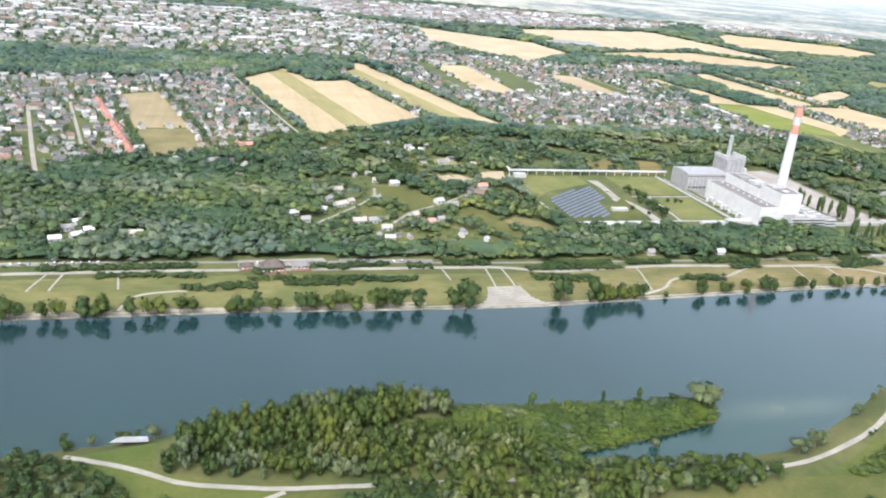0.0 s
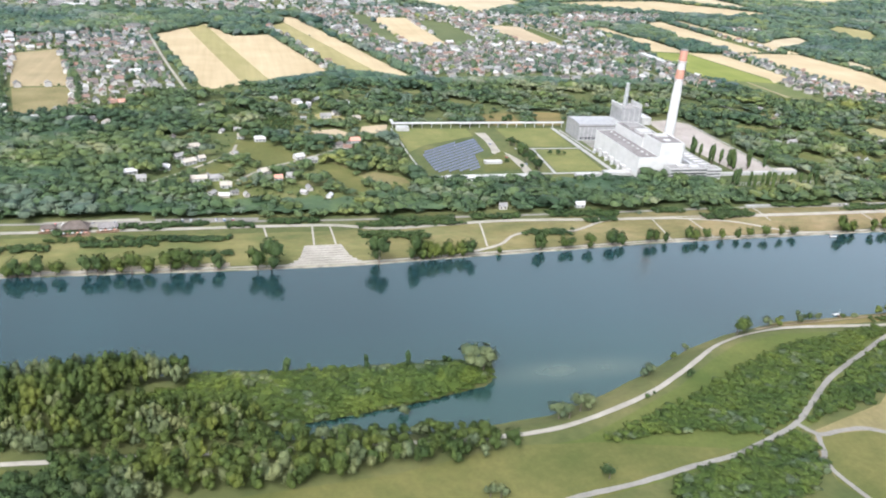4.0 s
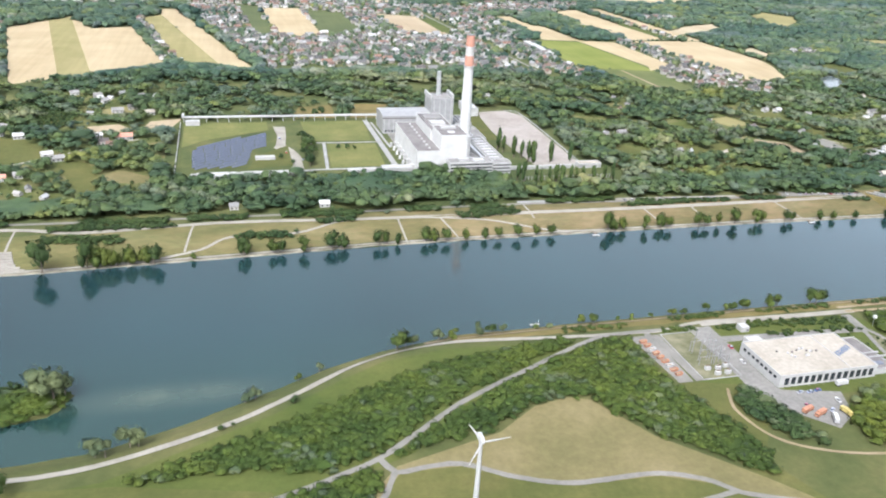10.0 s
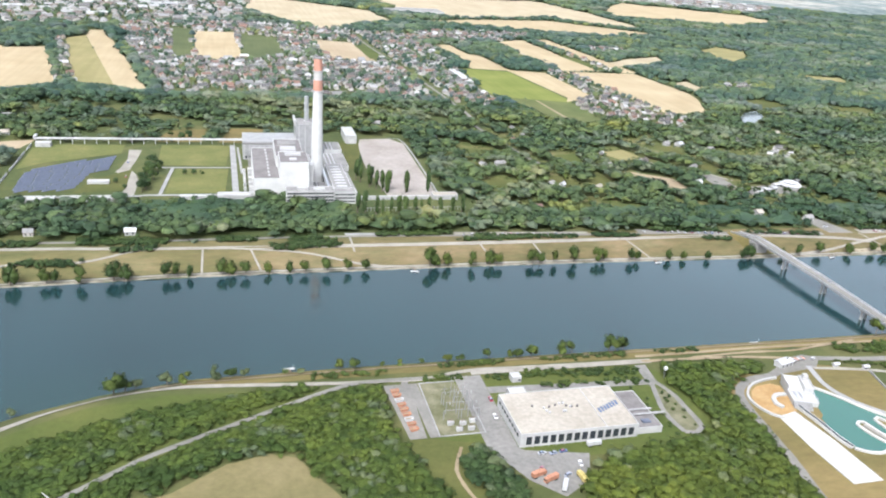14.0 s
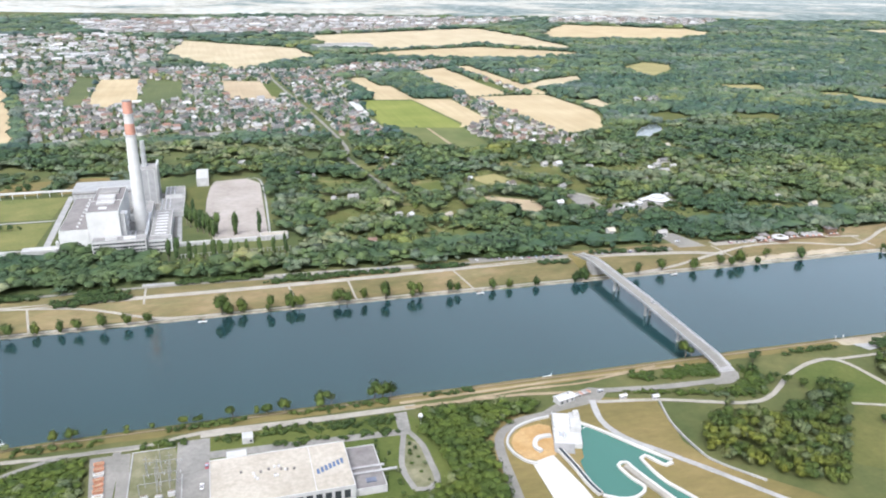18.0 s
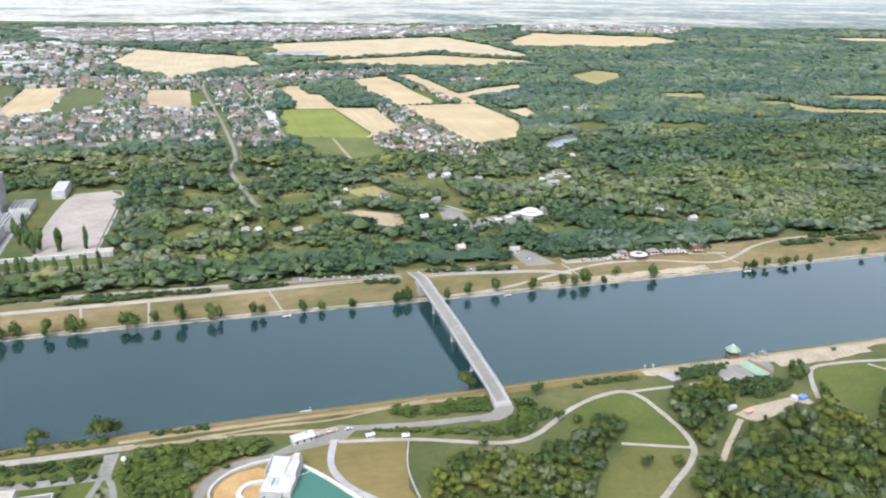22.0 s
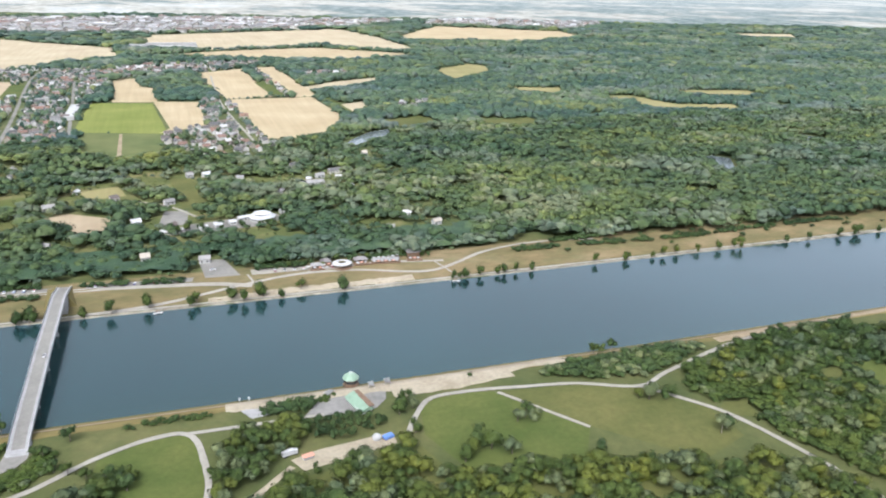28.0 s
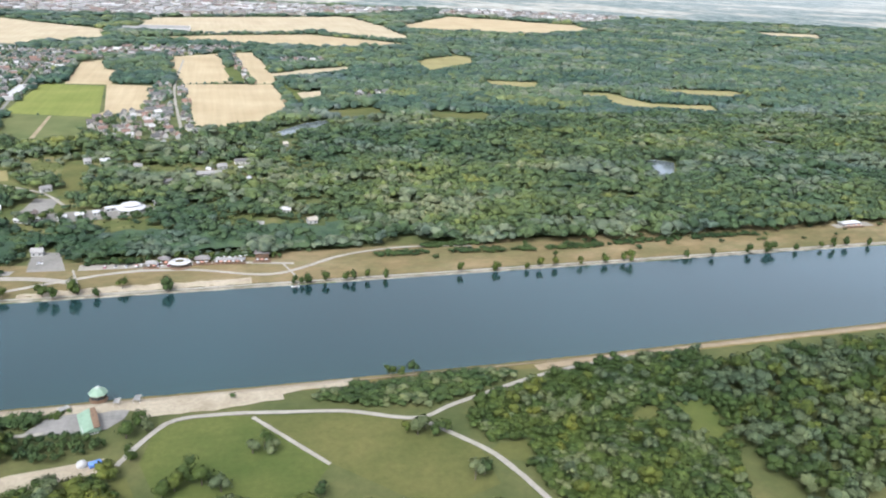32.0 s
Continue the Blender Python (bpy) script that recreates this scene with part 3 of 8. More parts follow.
field("wheat_field", [(34, 1840), (138, 2000), (198, 1835), (278, 1868), (366, 1465), (148, 1308)], WHEAT, 0.1, "broad ripe wheat field with drill rows")
flat("field_strip", [(97, 1940), (136, 1990), (257, 1375), (212, 1345)], OLIVE, 0.2, "olive fallow strip through the wheat", "field")
field("fallow_field", [(290, 1999), (326, 2051), (461, 1455), (392, 1476)], OLIVE, 0.1, "long olive fallow field")
field("wheat_field", [(323, 2147), (357, 2155), (521, 1410), (461, 1455), (327, 2051)], WHEAT, 0.12, "narrow ripe wheat field beside houses")
field("wheat_field", [(567, 2200), (670, 2208), (683, 1782), (586, 1764)], WHEAT, 0.1, "square ripe wheat field inside the suburb")
field("green_field", [(677, 2185), (770, 2134), (783, 1864), (689, 1785)], DARKCROP, 0.1, "green crop field beside wheat")
field("green_field", [(507, 2264), (559, 2226), (580, 1778), (529, 1788)], DARKCROP, 0.1, "dark green crop strip beside wheat")
field("brown_field", [(865, 2130), (968, 2099), (984, 1796), (876, 1829)], BROWNFIELD, 0.1, "bare brown field inside the suburb")
field("green_field", [(968, 2049), (1008, 2056), (1013, 1852), (975, 1847)], LAWN, 0.12, "small green sports field")
field("wheat_field", [(1185, 2133), (1244, 2124), (1250, 1975), (1278, 1955), (1290, 1745), (1268, 1745), (1200, 1755)], WHEAT, 0.1, "pale wheat field behind a green crop")
field("green_field", [(1159, 1755), (1279, 1726), (1303, 1440), (1298, 1399), (1168, 1436), (1153, 1475)], GREENCROP, 0.1, "yellow-green crop field")
field("green_field", [(1298, 1396), (1298, 1240), (1223, 1218), (1176, 1287), (1168, 1432)], PLOTS, 0.1, "dull green market garden plots below a crop field")
flat("field_track", [(1228, 1412), (1233, 1411), (1238, 1225), (1231, 1224)], DIRT, 0.2, "pale track through market garden plots", "track")
field("wheat_field", [(1281, 1750), (1371, 1729), (1373, 1457), (1292, 1406), (1310, 1446)], WHEAT, 0.12, "ripe wheat field beside a row of houses")
field("wheat_field", [(1371, 2198), (1514, 2300), (1531, 1774), (1432, 1756)], WHEAT, 0.1, "wide ripe wheat field")
field("wheat_field", [(1432, 1752), (1614, 1752), (1630, 1530), (1614, 1460), (1557, 1334), (1462, 1302)], WHEAT, 0.1, "wide ripe wheat field beside the woods")
field("wheat_field", [(1545, 2315), (1607, 2324), (1630, 1760), (1575, 1760)], WHEAT, 0.12, "narrow ripe wheat field")
field("green_field", [(1516, 2010), (1545, 2010), (1560, 1770), (1534, 1780)], LAWN, 0.14, "green strip between wheat fields")
field("fallow_field", [(1632, 1760), (1650, 1760), (1665, 1520), (1642, 1510)], LAWN, 0.14, "green margin of a wheat field")
field("wheat_field", [(1653, 1641), (1709, 1669), (1703, 1595), (1660, 1546)], STUBBLE, 0.1, "small pale stubble field")
field("wheat_field", [(1612, 1903), (1711, 1986), (1839, 2054), (1817, 1975), (1705, 1890), (1617, 1855)], STUBBLE, 0.1, "narrow pale stubble strip")
field("olive_meadow", [(2030, 2180), (2205, 2318), (2254, 2208), (2180, 2120), (2013, 1960)], OLIVE, 0.1, "yellow-green meadow in the woods")
field("olive_meadow", [(2105, 1830), (2249, 1789), (2204, 1695), (2116, 1730)], OLIVE, 0.1, "yellow-green clearing in the woods")
field("olive_meadow", [(2278, 1652), (2361, 1636), (2396, 1500), (2529, 1475), (2499, 1405), (2308, 1463)], OLIVE, 0.1, "long yellow-green clearing in the woods")
field("olive_meadow", [(1874, 1405), (1999, 1412), (1965, 1336), (1868, 1352)], MEADOW, 0.1, "small yellow-green clearing in the woods")
field("olive_meadow", [(1690, 1440), (1790, 1480), (1800, 1400), (1710, 1370)], MEADOW, 0.1, "green clearing beside a pond in the woods")
field("olive_meadow", [(2500, 1700), (2720, 1660), (2700, 1560), (2520, 1600)], OLIVE, 0.1, "yellow-green clearing in the woods")
field("olive_meadow", [(2700, 1180), (2840, 1150), (2800, 1090), (2680, 1120)], MEADOW, 0.1, "green clearing in the woods")
field("wheat_field", [(1240, 2880), (1239, 3440), (2100, 3780), (2176, 3260), (2176, 2660), (1847, 2960), (1512, 2834)], STUBBLE, 0.1, "vast pale stubble fields on the plain")
field("wheat_field", [(2230, 3300), (2653, 3960), (3170, 3600), (3145, 3269), (2718, 3017), (2361, 3122)], WHEAT, 0.1, "vast wheat fields on the plain")
field("wheat_field", [(752, 3285), (1149, 2929), (1181, 2577), (901, 2342), (700, 2760)], STUBBLE, 0.1, "pale stubble field behind the suburb")
field("wheat_field", [(1199, 2640), (1500, 2790), (1820, 2880), (2150, 2600), (1900, 2470), (1500, 2560)], WHEAT, 0.1, "wheat fields beyond a belt of trees")
field("wheat_field", [(3950, 3222), (4052, 3458), (4388, 3371), (4152, 3051)], STUBBLE, 0.1, "pale clearing far off in the woods")
field("wheat_field", [(3400, 2700), (3500, 2800), (3750, 2760), (3600, 2640)], OLIVE, 0.1, "olive clearing far off in the woods")
field("brown_field", [(-194, 1594), (-128, 1640), (-56, 1333), (-141, 1322)], SPORTS, 0.1, "bare brown sports ground")
field("green_field", [(-138, 1315), (-56, 1325), (-32, 1172), (-97, 1138)], TAN, 0.1, "olive lawn below a bare field")
field("orchard_meadow", [(182, 1007), (223, 1018), (273, 939), (240, 905), (221, 902)], MEADOW, 0.1, "green garden meadow among trees", "meadow")
field("orchard_meadow", [(281, 906), (301, 921), (316, 903), (332, 853), (331, 812), (318, 806)], MEADOW, 0.1, "sloping yellow-green garden meadow", "meadow")
field("garden_plot", [(333, 866), (353, 881), (383, 857), (387, 838), (341, 840)], TAN, 0.1, "dry garden plot among trees", "meadow")
field("garden_plot", [(226, 1100), (262, 1118), (286, 1090), (262, 1062), (232, 1072)], MEADOW, 0.1, "green garden plot between houses", "meadow")
field("garden_plot", [(150, 900), (172, 922), (190, 900), (170, 872)], MEADOW, 0.1, "green garden plot beside a lane", "meadow")
field("garden_plot", [(296, 1150), (338, 1168), (352, 1120), (312, 1108)], OLIVE, 0.1, "dry garden plot between houses", "meadow")
field("garden_plot", [(1105, 915), (1140, 935), (1150, 895), (1118, 880)], MEADOW, 0.1, "green garden plot among trees", "meadow")
field("garden_plot", [(960, 905), (990, 925), (1004, 890), (972, 872)], MEADOW, 0.1, "green garden plot among trees", "meadow")
field("garden_plot", [(1195, 1040), (1240, 1060), (1252, 1010), (1210, 1000)], OLIVE, 0.1, "dry garden plot among trees", "meadow")
field("brown_field", [(291, 1062), (329, 1073), (351, 1043), (306, 1025)], BROWNFIELD, 0.1, "bare brown garden plot")
field("brown_field", [(368, 1084), (408, 1096), (397, 1052), (360, 1050)], BROWNFIELD, 0.1, "bare brown garden plot")
field("meadow", [(554, 1087), (571, 1151), (621, 1162), (617, 1088)], DRY, 0.1, "mown olive meadow behind a power station", "meadow")
field("meadow", [(656, 1166), (707, 1162), (679, 1083), (638, 1086)], DRY, 0.1, "dry meadow behind a machine hall", "meadow")
field("meadow", [(1302, 1095), (1333, 1075), (1348, 946), (1316, 939)], MEADOW, 0.1, "meadow strip between trees", "meadow")
field("brown_field", [(1160, 931), (1191, 947), (1243, 913), (1244, 867), (1210, 856), (1194, 898)], BROWNFIELD, 0.1, "dry brown clearing among trees")
field("meadow", [(1049, 926), (1086, 928), (1105, 885), (1067, 873)], MEADOW, 0.1, "small meadow among trees", "meadow")
field("green_field", [(1098, 1021), (1150, 1036), (1140, 980), (1105, 985)], LAWN, 0.1, "bright green lawn among trees")
for poly in ([(140, 795), (395, 795), (395, 1235), (215, 1255), (190, 1010)], [(935, 805), (1595, 805), (1595, 1185), (935, 1185)]):
    flat("garden_ground", poly, GARDEN, 0.05, "patchy garden land of grass and beds", "ground")
DARK_SHRUBS = [(136, 1149), (241, 1189), (275, 1107), (257, 1022), (192, 1054), (146, 1076)]

# waters
for poly, lab in (([(1580, 1250), (1612, 1300), (1640, 1335), (1687, 1362), (1676, 1320), (1655, 1285), (1620, 1262), (1594, 1236)], "long grey-blue oxbow pond among trees"), ([(2101, 1014), (2132, 1036), (2158, 1012), (2140, 980), (2118, 948), (2084, 936), (2088, 966)], "small bright pond in dense woods"), ([(1935, 1052), (1955, 1068), (1968, 1056), (1945, 1040)], "tiny bright pond in dense woods"), ([(2385, 1110), (2420, 1150), (2440, 1110), (2400, 1085)], "bright pond in dense woods")):
    OPEN_GROUND.append([(x + (x > poly[0][0]) * 4 - 2, y - 14) if y == min(q[1] for q in poly) else (x, y) for x, y in poly])
    flat("pond", poly, POND, 0.1, lab, "pond")

# the far bank, from the water up
shore = [(x, y) for x, y in NORTH if -1500 < x < 4000]
shore = [(-1400, 648)] + shore + [(3900, 672)]


def along(off):
    return [(x, y + off) for x, y in shore]


ribbon("shore_stones", along(1.2), 3.6, RIPRAP, 0.25, "band of pale shore stones along the water", "stones", cross=2, rough=0.8)
ribbon("promenade", along(5.6), 3.4, GRAVEL, 0.2, "pale gravel path beside the water", rough=0.3)
ribbon("bank_grass", along(39.0), 61.0, BANK, 0.12, "sloping bank of dry mown grass", "grass", cross=16, rough=1.0)
ribbon("dyke_road", [(-1400, 729), (-200, 729), (-20, 728), (120, 724), (270, 720), (335, 706), (460, 714), (590, 707), (755, 703), (940, 701), (1080, 702), (1206, 702), (1325, 690), (1370, 678)], 6.5, GRAVEL, 0.22, "pale gravel road along the top of the bank", "road", rough=0.3)
ribbon("service_road", [(-1400, 752), (-200, 751), (-2, 748), (133, 742), (230, 735), (330, 731), (560, 727), (766, 727), (975, 717), (1155, 713), (1215, 706)], 5.0, ASPHALT, 0.2, "grey service road behind hedges", "road")
ribbon("bank_path", [(405, 651), (440, 663), (466, 682), (525, 684), (572, 703), (624, 706), (677, 700), (724, 690), (780, 665), (835, 659)], 3.5, GRAVEL, 0.3, "pale gravel path across the grassy bank", rough=0.3)
ribbon("bank_path", [(-92, 655), (-78, 678), (-46, 684), (-36, 684)], 3.0, GRAVEL, 0.3, "pale path curving up the bank")
ribbon("bank_path", [(1222, 656), (1290, 662), (1367, 682), (1413, 691), (1470, 688), (1540, 672), (1605, 700), (1650, 712), (1690, 714), (1740, 707)], 4.0, GRAVEL, 0.3, "pale path along the grassy bank", rough=0.3)
ribbon("bank_path", [(1413, 691), (1480, 700), (1560, 690)], 4.0, GRAVEL, 0.3, "pale path beside a lido")
for a, b_ in (((257, 668), (260, 722)), ((278, 668), (277, 722)), ((628, 656), (628, 704)), ((-95, 690), (-99, 727)), ((215, 690), (213, 722)), ((425, 660), (432, 712)), ((680, 660), (672, 700)), ((770, 690), (770, 724)), ((960, 660), (958, 702)), ((1075, 660), (1065, 702)), ((1376, 668), (1368, 700)), ((-170, 690), (-160, 727)), ((-152, 690), (-146, 727)), ((905, 665), (900, 702)), ((1560, 664), (1550, 690))):
    ribbon("stair_path", [a, b_], 2.0, GRAVEL, 0.32, "narrow pale path straight down the bank")
ribbon("sandy_bank", [(1330, 659), (1380, 661), (1450, 662), (1520, 662)], 10.0, SAND, 0.2, "sandy bathing shore", "sand", cross=6, rough=1.5)
ribbon("sandy_bank", [(-260, 653), (-180, 653), (-60, 653), (60, 650), (180, 648)], 6.0, SAND, 0.16, "pale sandy strip along the shore", "sand", cross=3, rough=1.2)

# asphalt and gravel lots beyond the bank
for poly, mat, lab in (
    ([(-210, 757), (-100, 755), (-98, 747), (-205, 748)], GRAVEL, "pale gravel parking strip"),
    ([(10, 752), (95, 755), (100, 738), (10, 734)], GRAVEL, "pale forecourt of a riverside inn"),
    ([(110, 752), (210, 746), (208, 738), (112, 742)], ASPHALT, "grey car park behind hedges"),
    ([(766, 736), (835, 733), (835, 722), (766, 726)], CONCRETE, "pale concrete yard behind the bank"),
    ([(880, 732), (1030, 724), (1030, 714), (880, 720)], GRAVEL, "pale gravel car park behind the bank"),
    ([(1090, 728), (1200, 712), (1196, 704), (1090, 716)], ASPHALT, "grey car park beside the bridge"),
    ([(1228, 712), (1320, 706), (1318, 696), (1228, 702)], ASPHALT, "grey car park beside the bridge"),
    ([(1326, 752), (1350, 748), (1362, 700), (1330, 702)], ASPHALT, "grey lane with parking among trees"),
    ([(1372, 712), (1470, 706), (1470, 696), (1372, 698)], GRAVEL, "pale forecourt of a lido"),
    ([(1289, 875), (1320, 870), (1322, 925), (1296, 930)], ASPHALT, "grey hard court among trees"),
    ([(1320, 870), (1420, 890), (1430, 866), (1390, 845), (1310, 838), (1300, 850)], ASPHALT, "grey yard of white pavilions"),
    ([(2185, 712), (2240, 716), (2240, 702), (2185, 700)], GRAVEL, "pale forecourt of a riverside pavilion"),
    ([(825, 964), (828, 1060), (838, 1108), (882, 1114), (899, 1085), (893, 850), (833, 850)], COALYARD, "bare grey-brown storage yard of a power station"),
    ([(527, 1048), (543, 1046), (541, 1000), (537, 962), (546, 940), (552, 913), (551, 858), (538, 858), (540, 912), (533, 935), (522, 950), (526, 967), (530, 1005)], GRAVEL, "pale gravel access lane beside solar panels"),
):
    OPEN_GROUND.append(poly)
    flat("lot", poly, mat, 0.15, lab, "paving")
ribbon("yard_kerb", [(882, 1116), (901, 1085), (895, 850), (892, 845)], 2.5, CONCRETE, 0.3, "pale kerb along a storage yard", "kerb")

# roads in the suburb
ROADS = [
    ("road", [(1001, 2300), (1001, 2097), (1040, 1576), (1054, 1296), (1043, 1203), (1066, 1023), (1075, 985)], 6.5, ASPHALT, "grey country road into the suburb"),
    ("road", [(-328, 1477), (-244, 1100), (-230, 1060)], 6, GRAVEL, "pale suburban street"),
    ("road", [(-267, 1514), (-203, 1210)], 5, GRAVEL, "pale suburban street"),
    ("road", [(20, 1850), (70, 1560), (120, 1300)], 5, GRAVEL, "pale suburban street"),
    ("lane", [(100, 862), (140, 905), (182, 960), (192, 1000)], 4, GRAVEL, "pale garden lane among trees"),
    ("lane", [(190, 860), (222, 900), (270, 935), (330, 985), (360, 1000)], 4, GRAVEL, "pale garden lane among trees"),
    ("road", [(1100, 2100), (1125, 1760), (1150, 1400)], 6, ASPHALT, "grey street beside a green field"),
    ("road", [(1420, 2150), (1415, 1700), (1440, 1300)], 5, GRAVEL, "pale lane between wheat fields and houses"),
    ("road", [(560, 1420), (800, 1450), (1040, 1480)], 5, ASPHALT, "grey street through the suburb"),
    ("lane", [(1250, 990), (1300, 950), (1330, 900)], 4, GRAVEL, "pale lane among trees"),
]
CLEAR_LINES = [
    ("", [(-1400, 729), (-200, 729), (-20, 728), (120, 724), (270, 720), (335, 706), (460, 714), (590, 707), (755, 703), (940, 701), (1206, 702), (1325, 690), (1370, 678)], 9),
    ("", [(-1400, 752), (-200, 751), (-2, 748), (133, 742), (230, 735), (330, 731), (560, 727), (766, 727), (975, 717), (1155, 713), (1215, 706)], 5),
    ("", [(1210, 640), (1210, 716)], 26),
    ("", [(1413, 691), (1480, 700), (1605, 700), (1650, 712), (1740, 707)], 12),
    ("", [(1040, 1576), (1054, 1296), (1043, 1203), (1066, 1023), (1075, 985)], 14),
    ("", [(1270, 1750), (1296, 1600), (1306, 1430), (1380, 1440)], 16),
    ("", [(1195, 1757), (1290, 1740), (1372, 1735)], 14),
]
for n, pts, w, mat, lab in ROADS:
    ribbon(n, pts, w, mat, 0.25, lab, "road")

# ---- the island ----
flat("island_meadow", [(335, 349), (392, 355), (428, 371), (486, 399), (534, 430), (564, 446), (612, 455), (700, 449), (720, 440), (560, 345), (480, 318), (360, 300), (280, 300), (250, 335)], LAWN, 0.06, "green meadow along an island path", "meadow")
flat("island_meadow", [(160, 338), (270, 343), (345, 356), (400, 350), (480, 330), (485, 322), (405, 308), (360, 298), (300, 250), (120, 260)], MEADOW, 0.12, "dry summer meadow beside willows", "meadow")
flat("mound_meadow", [(551, 337), (620, 356), (650, 377), (675, 383), (690, 377), (714, 334), (742, 305), (760, 286), (790, 250), (720, 200), (560, 220), (530, 290), (536, 320)], TAN, 0.14, "dry olive meadow below a wind turbine", "meadow")
flat("mound_meadow", [(541, 318), (552, 331), (564, 331), (588, 330), (616, 313), (647, 302), (698, 300), (727, 287), (760, 266), (790, 244), (720, 190), (560, 200), (530, 290)], MEADOW, 0.16, "olive meadow below a path", "meadow")
flat("island_lawn", [(-100, 440), (-45, 448), (-45, 420), (0, 398), (30, 390), (0, 374), (-60, 395)], LAWN, 0.1, "green lawn beside a path", "meadow")
flat("island_lawn", [(30, 386), (60, 384), (50, 360), (10, 350), (-40, 350), (-15, 366)], MEADOW, 0.1, "olive lawn beside a path", "meadow")
flat("island_meadow", [(760, 384), (800, 380), (800, 340), (770, 300), (785, 260), (760, 270), (745, 330)], MEADOW, 0.1, "dry meadow strip beside bushes", "meadow")
flat("compound_lawn", [(780, 452), (955, 450), (985, 400), (975, 365), (930, 352), (850, 352), (800, 375), (772, 384)], LAWN, 0.1, "lawn round a waterworks hall", "meadow")
flat("raft_meadow", [(990, 440), (1045, 424), (1085, 436), (1134, 422), (1129, 390), (1124, 369), (1129, 346), (1180, 290), (1150, 250), (1000, 250), (985, 360)], DRY, 0.08, "dry grass round a rafting course", "meadow")
flat("round_lawn", [(1255, 424), (1281, 437), (1305, 437), (1314, 412), (1311, 365), (1268, 378), (1250, 398)], LAWN, 0.1, "round green lawn inside a path loop", "meadow")
flat("island_meadow", [(1270, 378), (1309, 360), (1272, 329), (1240, 300), (1215, 320), (1240, 350)], MEADOW, 0.1, "olive meadow beside a path", "meadow")
flat("island_meadow", [(1255, 262), (1290, 330), (1330, 345), (1370, 374), (1440, 384), (1450, 350), (1535, 338), (1600, 320), (1650, 300), (1700, 200), (1260, 200)], MEADOW, 0.08, "olive parkland meadow under loose trees", "meadow")
flat("beach_lawn", [(1452, 424), (1465, 434), (1494, 436), (1510, 430), (1550, 372), (1530, 340), (1460, 350), (1446, 395)], LAWN, 0.1, "green sunbathing lawn between paths", "meadow")
flat("beach_lawn", [(1512, 431), (1568, 424), (1611, 407), (1640, 368), (1640, 335), (1600, 320), (1552, 372)], MEADOW, 0.1, "olive sunbathing lawn between paths", "meadow")
ribbon("shore_track", [(600, 472), (720, 474), (860, 474), (1000, 473), (1150, 471), (1300, 469), (1500, 466), (1700, 466), (2050, 472), (2600, 480)], 5.0, DIRT, 0.25, "beige dirt track along the island shore", cross=2, rough=0.5)
ribbon("shore_track", [(955, 462), (1060, 463), (1110, 462), (1180, 461)], 3.0, DIRT, 0.3, "second beige track along the shore", rough=0.4)
ribbon("shore_grass", [(620, 472), (860, 472), (1000, 471), (1300, 469), (1500, 467), (1700, 466), (2050, 472), (2600, 482)], 21.0, DRY, 0.12, "dry grass strip along the shore", "grass", cross=8, rough=0.8)
ribbon("shore_track", [(1710, 455), (1785, 463), (1882, 465), (2033, 468), (2600, 478)], 9.0, DIRT, 0.22, "wide beige track along the shore", cross=3, rough=0.8)
ribbon("sandy_shore", [(1330, 465), (1400, 463), (1470, 462), (1530, 464), (1580, 466)], 18.0, SAND, 0.3, "pale sandy bathing beach", "sand", cross=6, rough=1.5)
ribbon("sandy_shore", [(1440, 450), (1480, 450), (1530, 455)], 14.0, SAND, 0.32, "pale sandy bathing beach", "sand", cross=4, rough=1.5)
flat("beach_yard", [(1377, 436), (1391, 456), (1437, 456), (1434, 444), (1425, 434), (1404, 433)], YARD, 0.28, "pale paved yard round a lookout tower", "paving")
flat("slipway", [(-74, 452), (-50, 450), (-51, 456), (-68, 458)], CONCRETE, 0.3, "pale concrete slipway on the island shore", "paving")
flat("beach_pad", [(1338, 458), (1354, 458), (1358, 446), (1345, 444)], CONCRETE, 0.3, "pale concrete pad behind the beach", "paving")
flat("sand_lot", [(1362, 392), (1380, 398), (1406, 401), (1427, 404), (1427, 391), (1403, 386), (1368, 379)], SAND, 0.2, "pale sandy lot among trees", "sand")

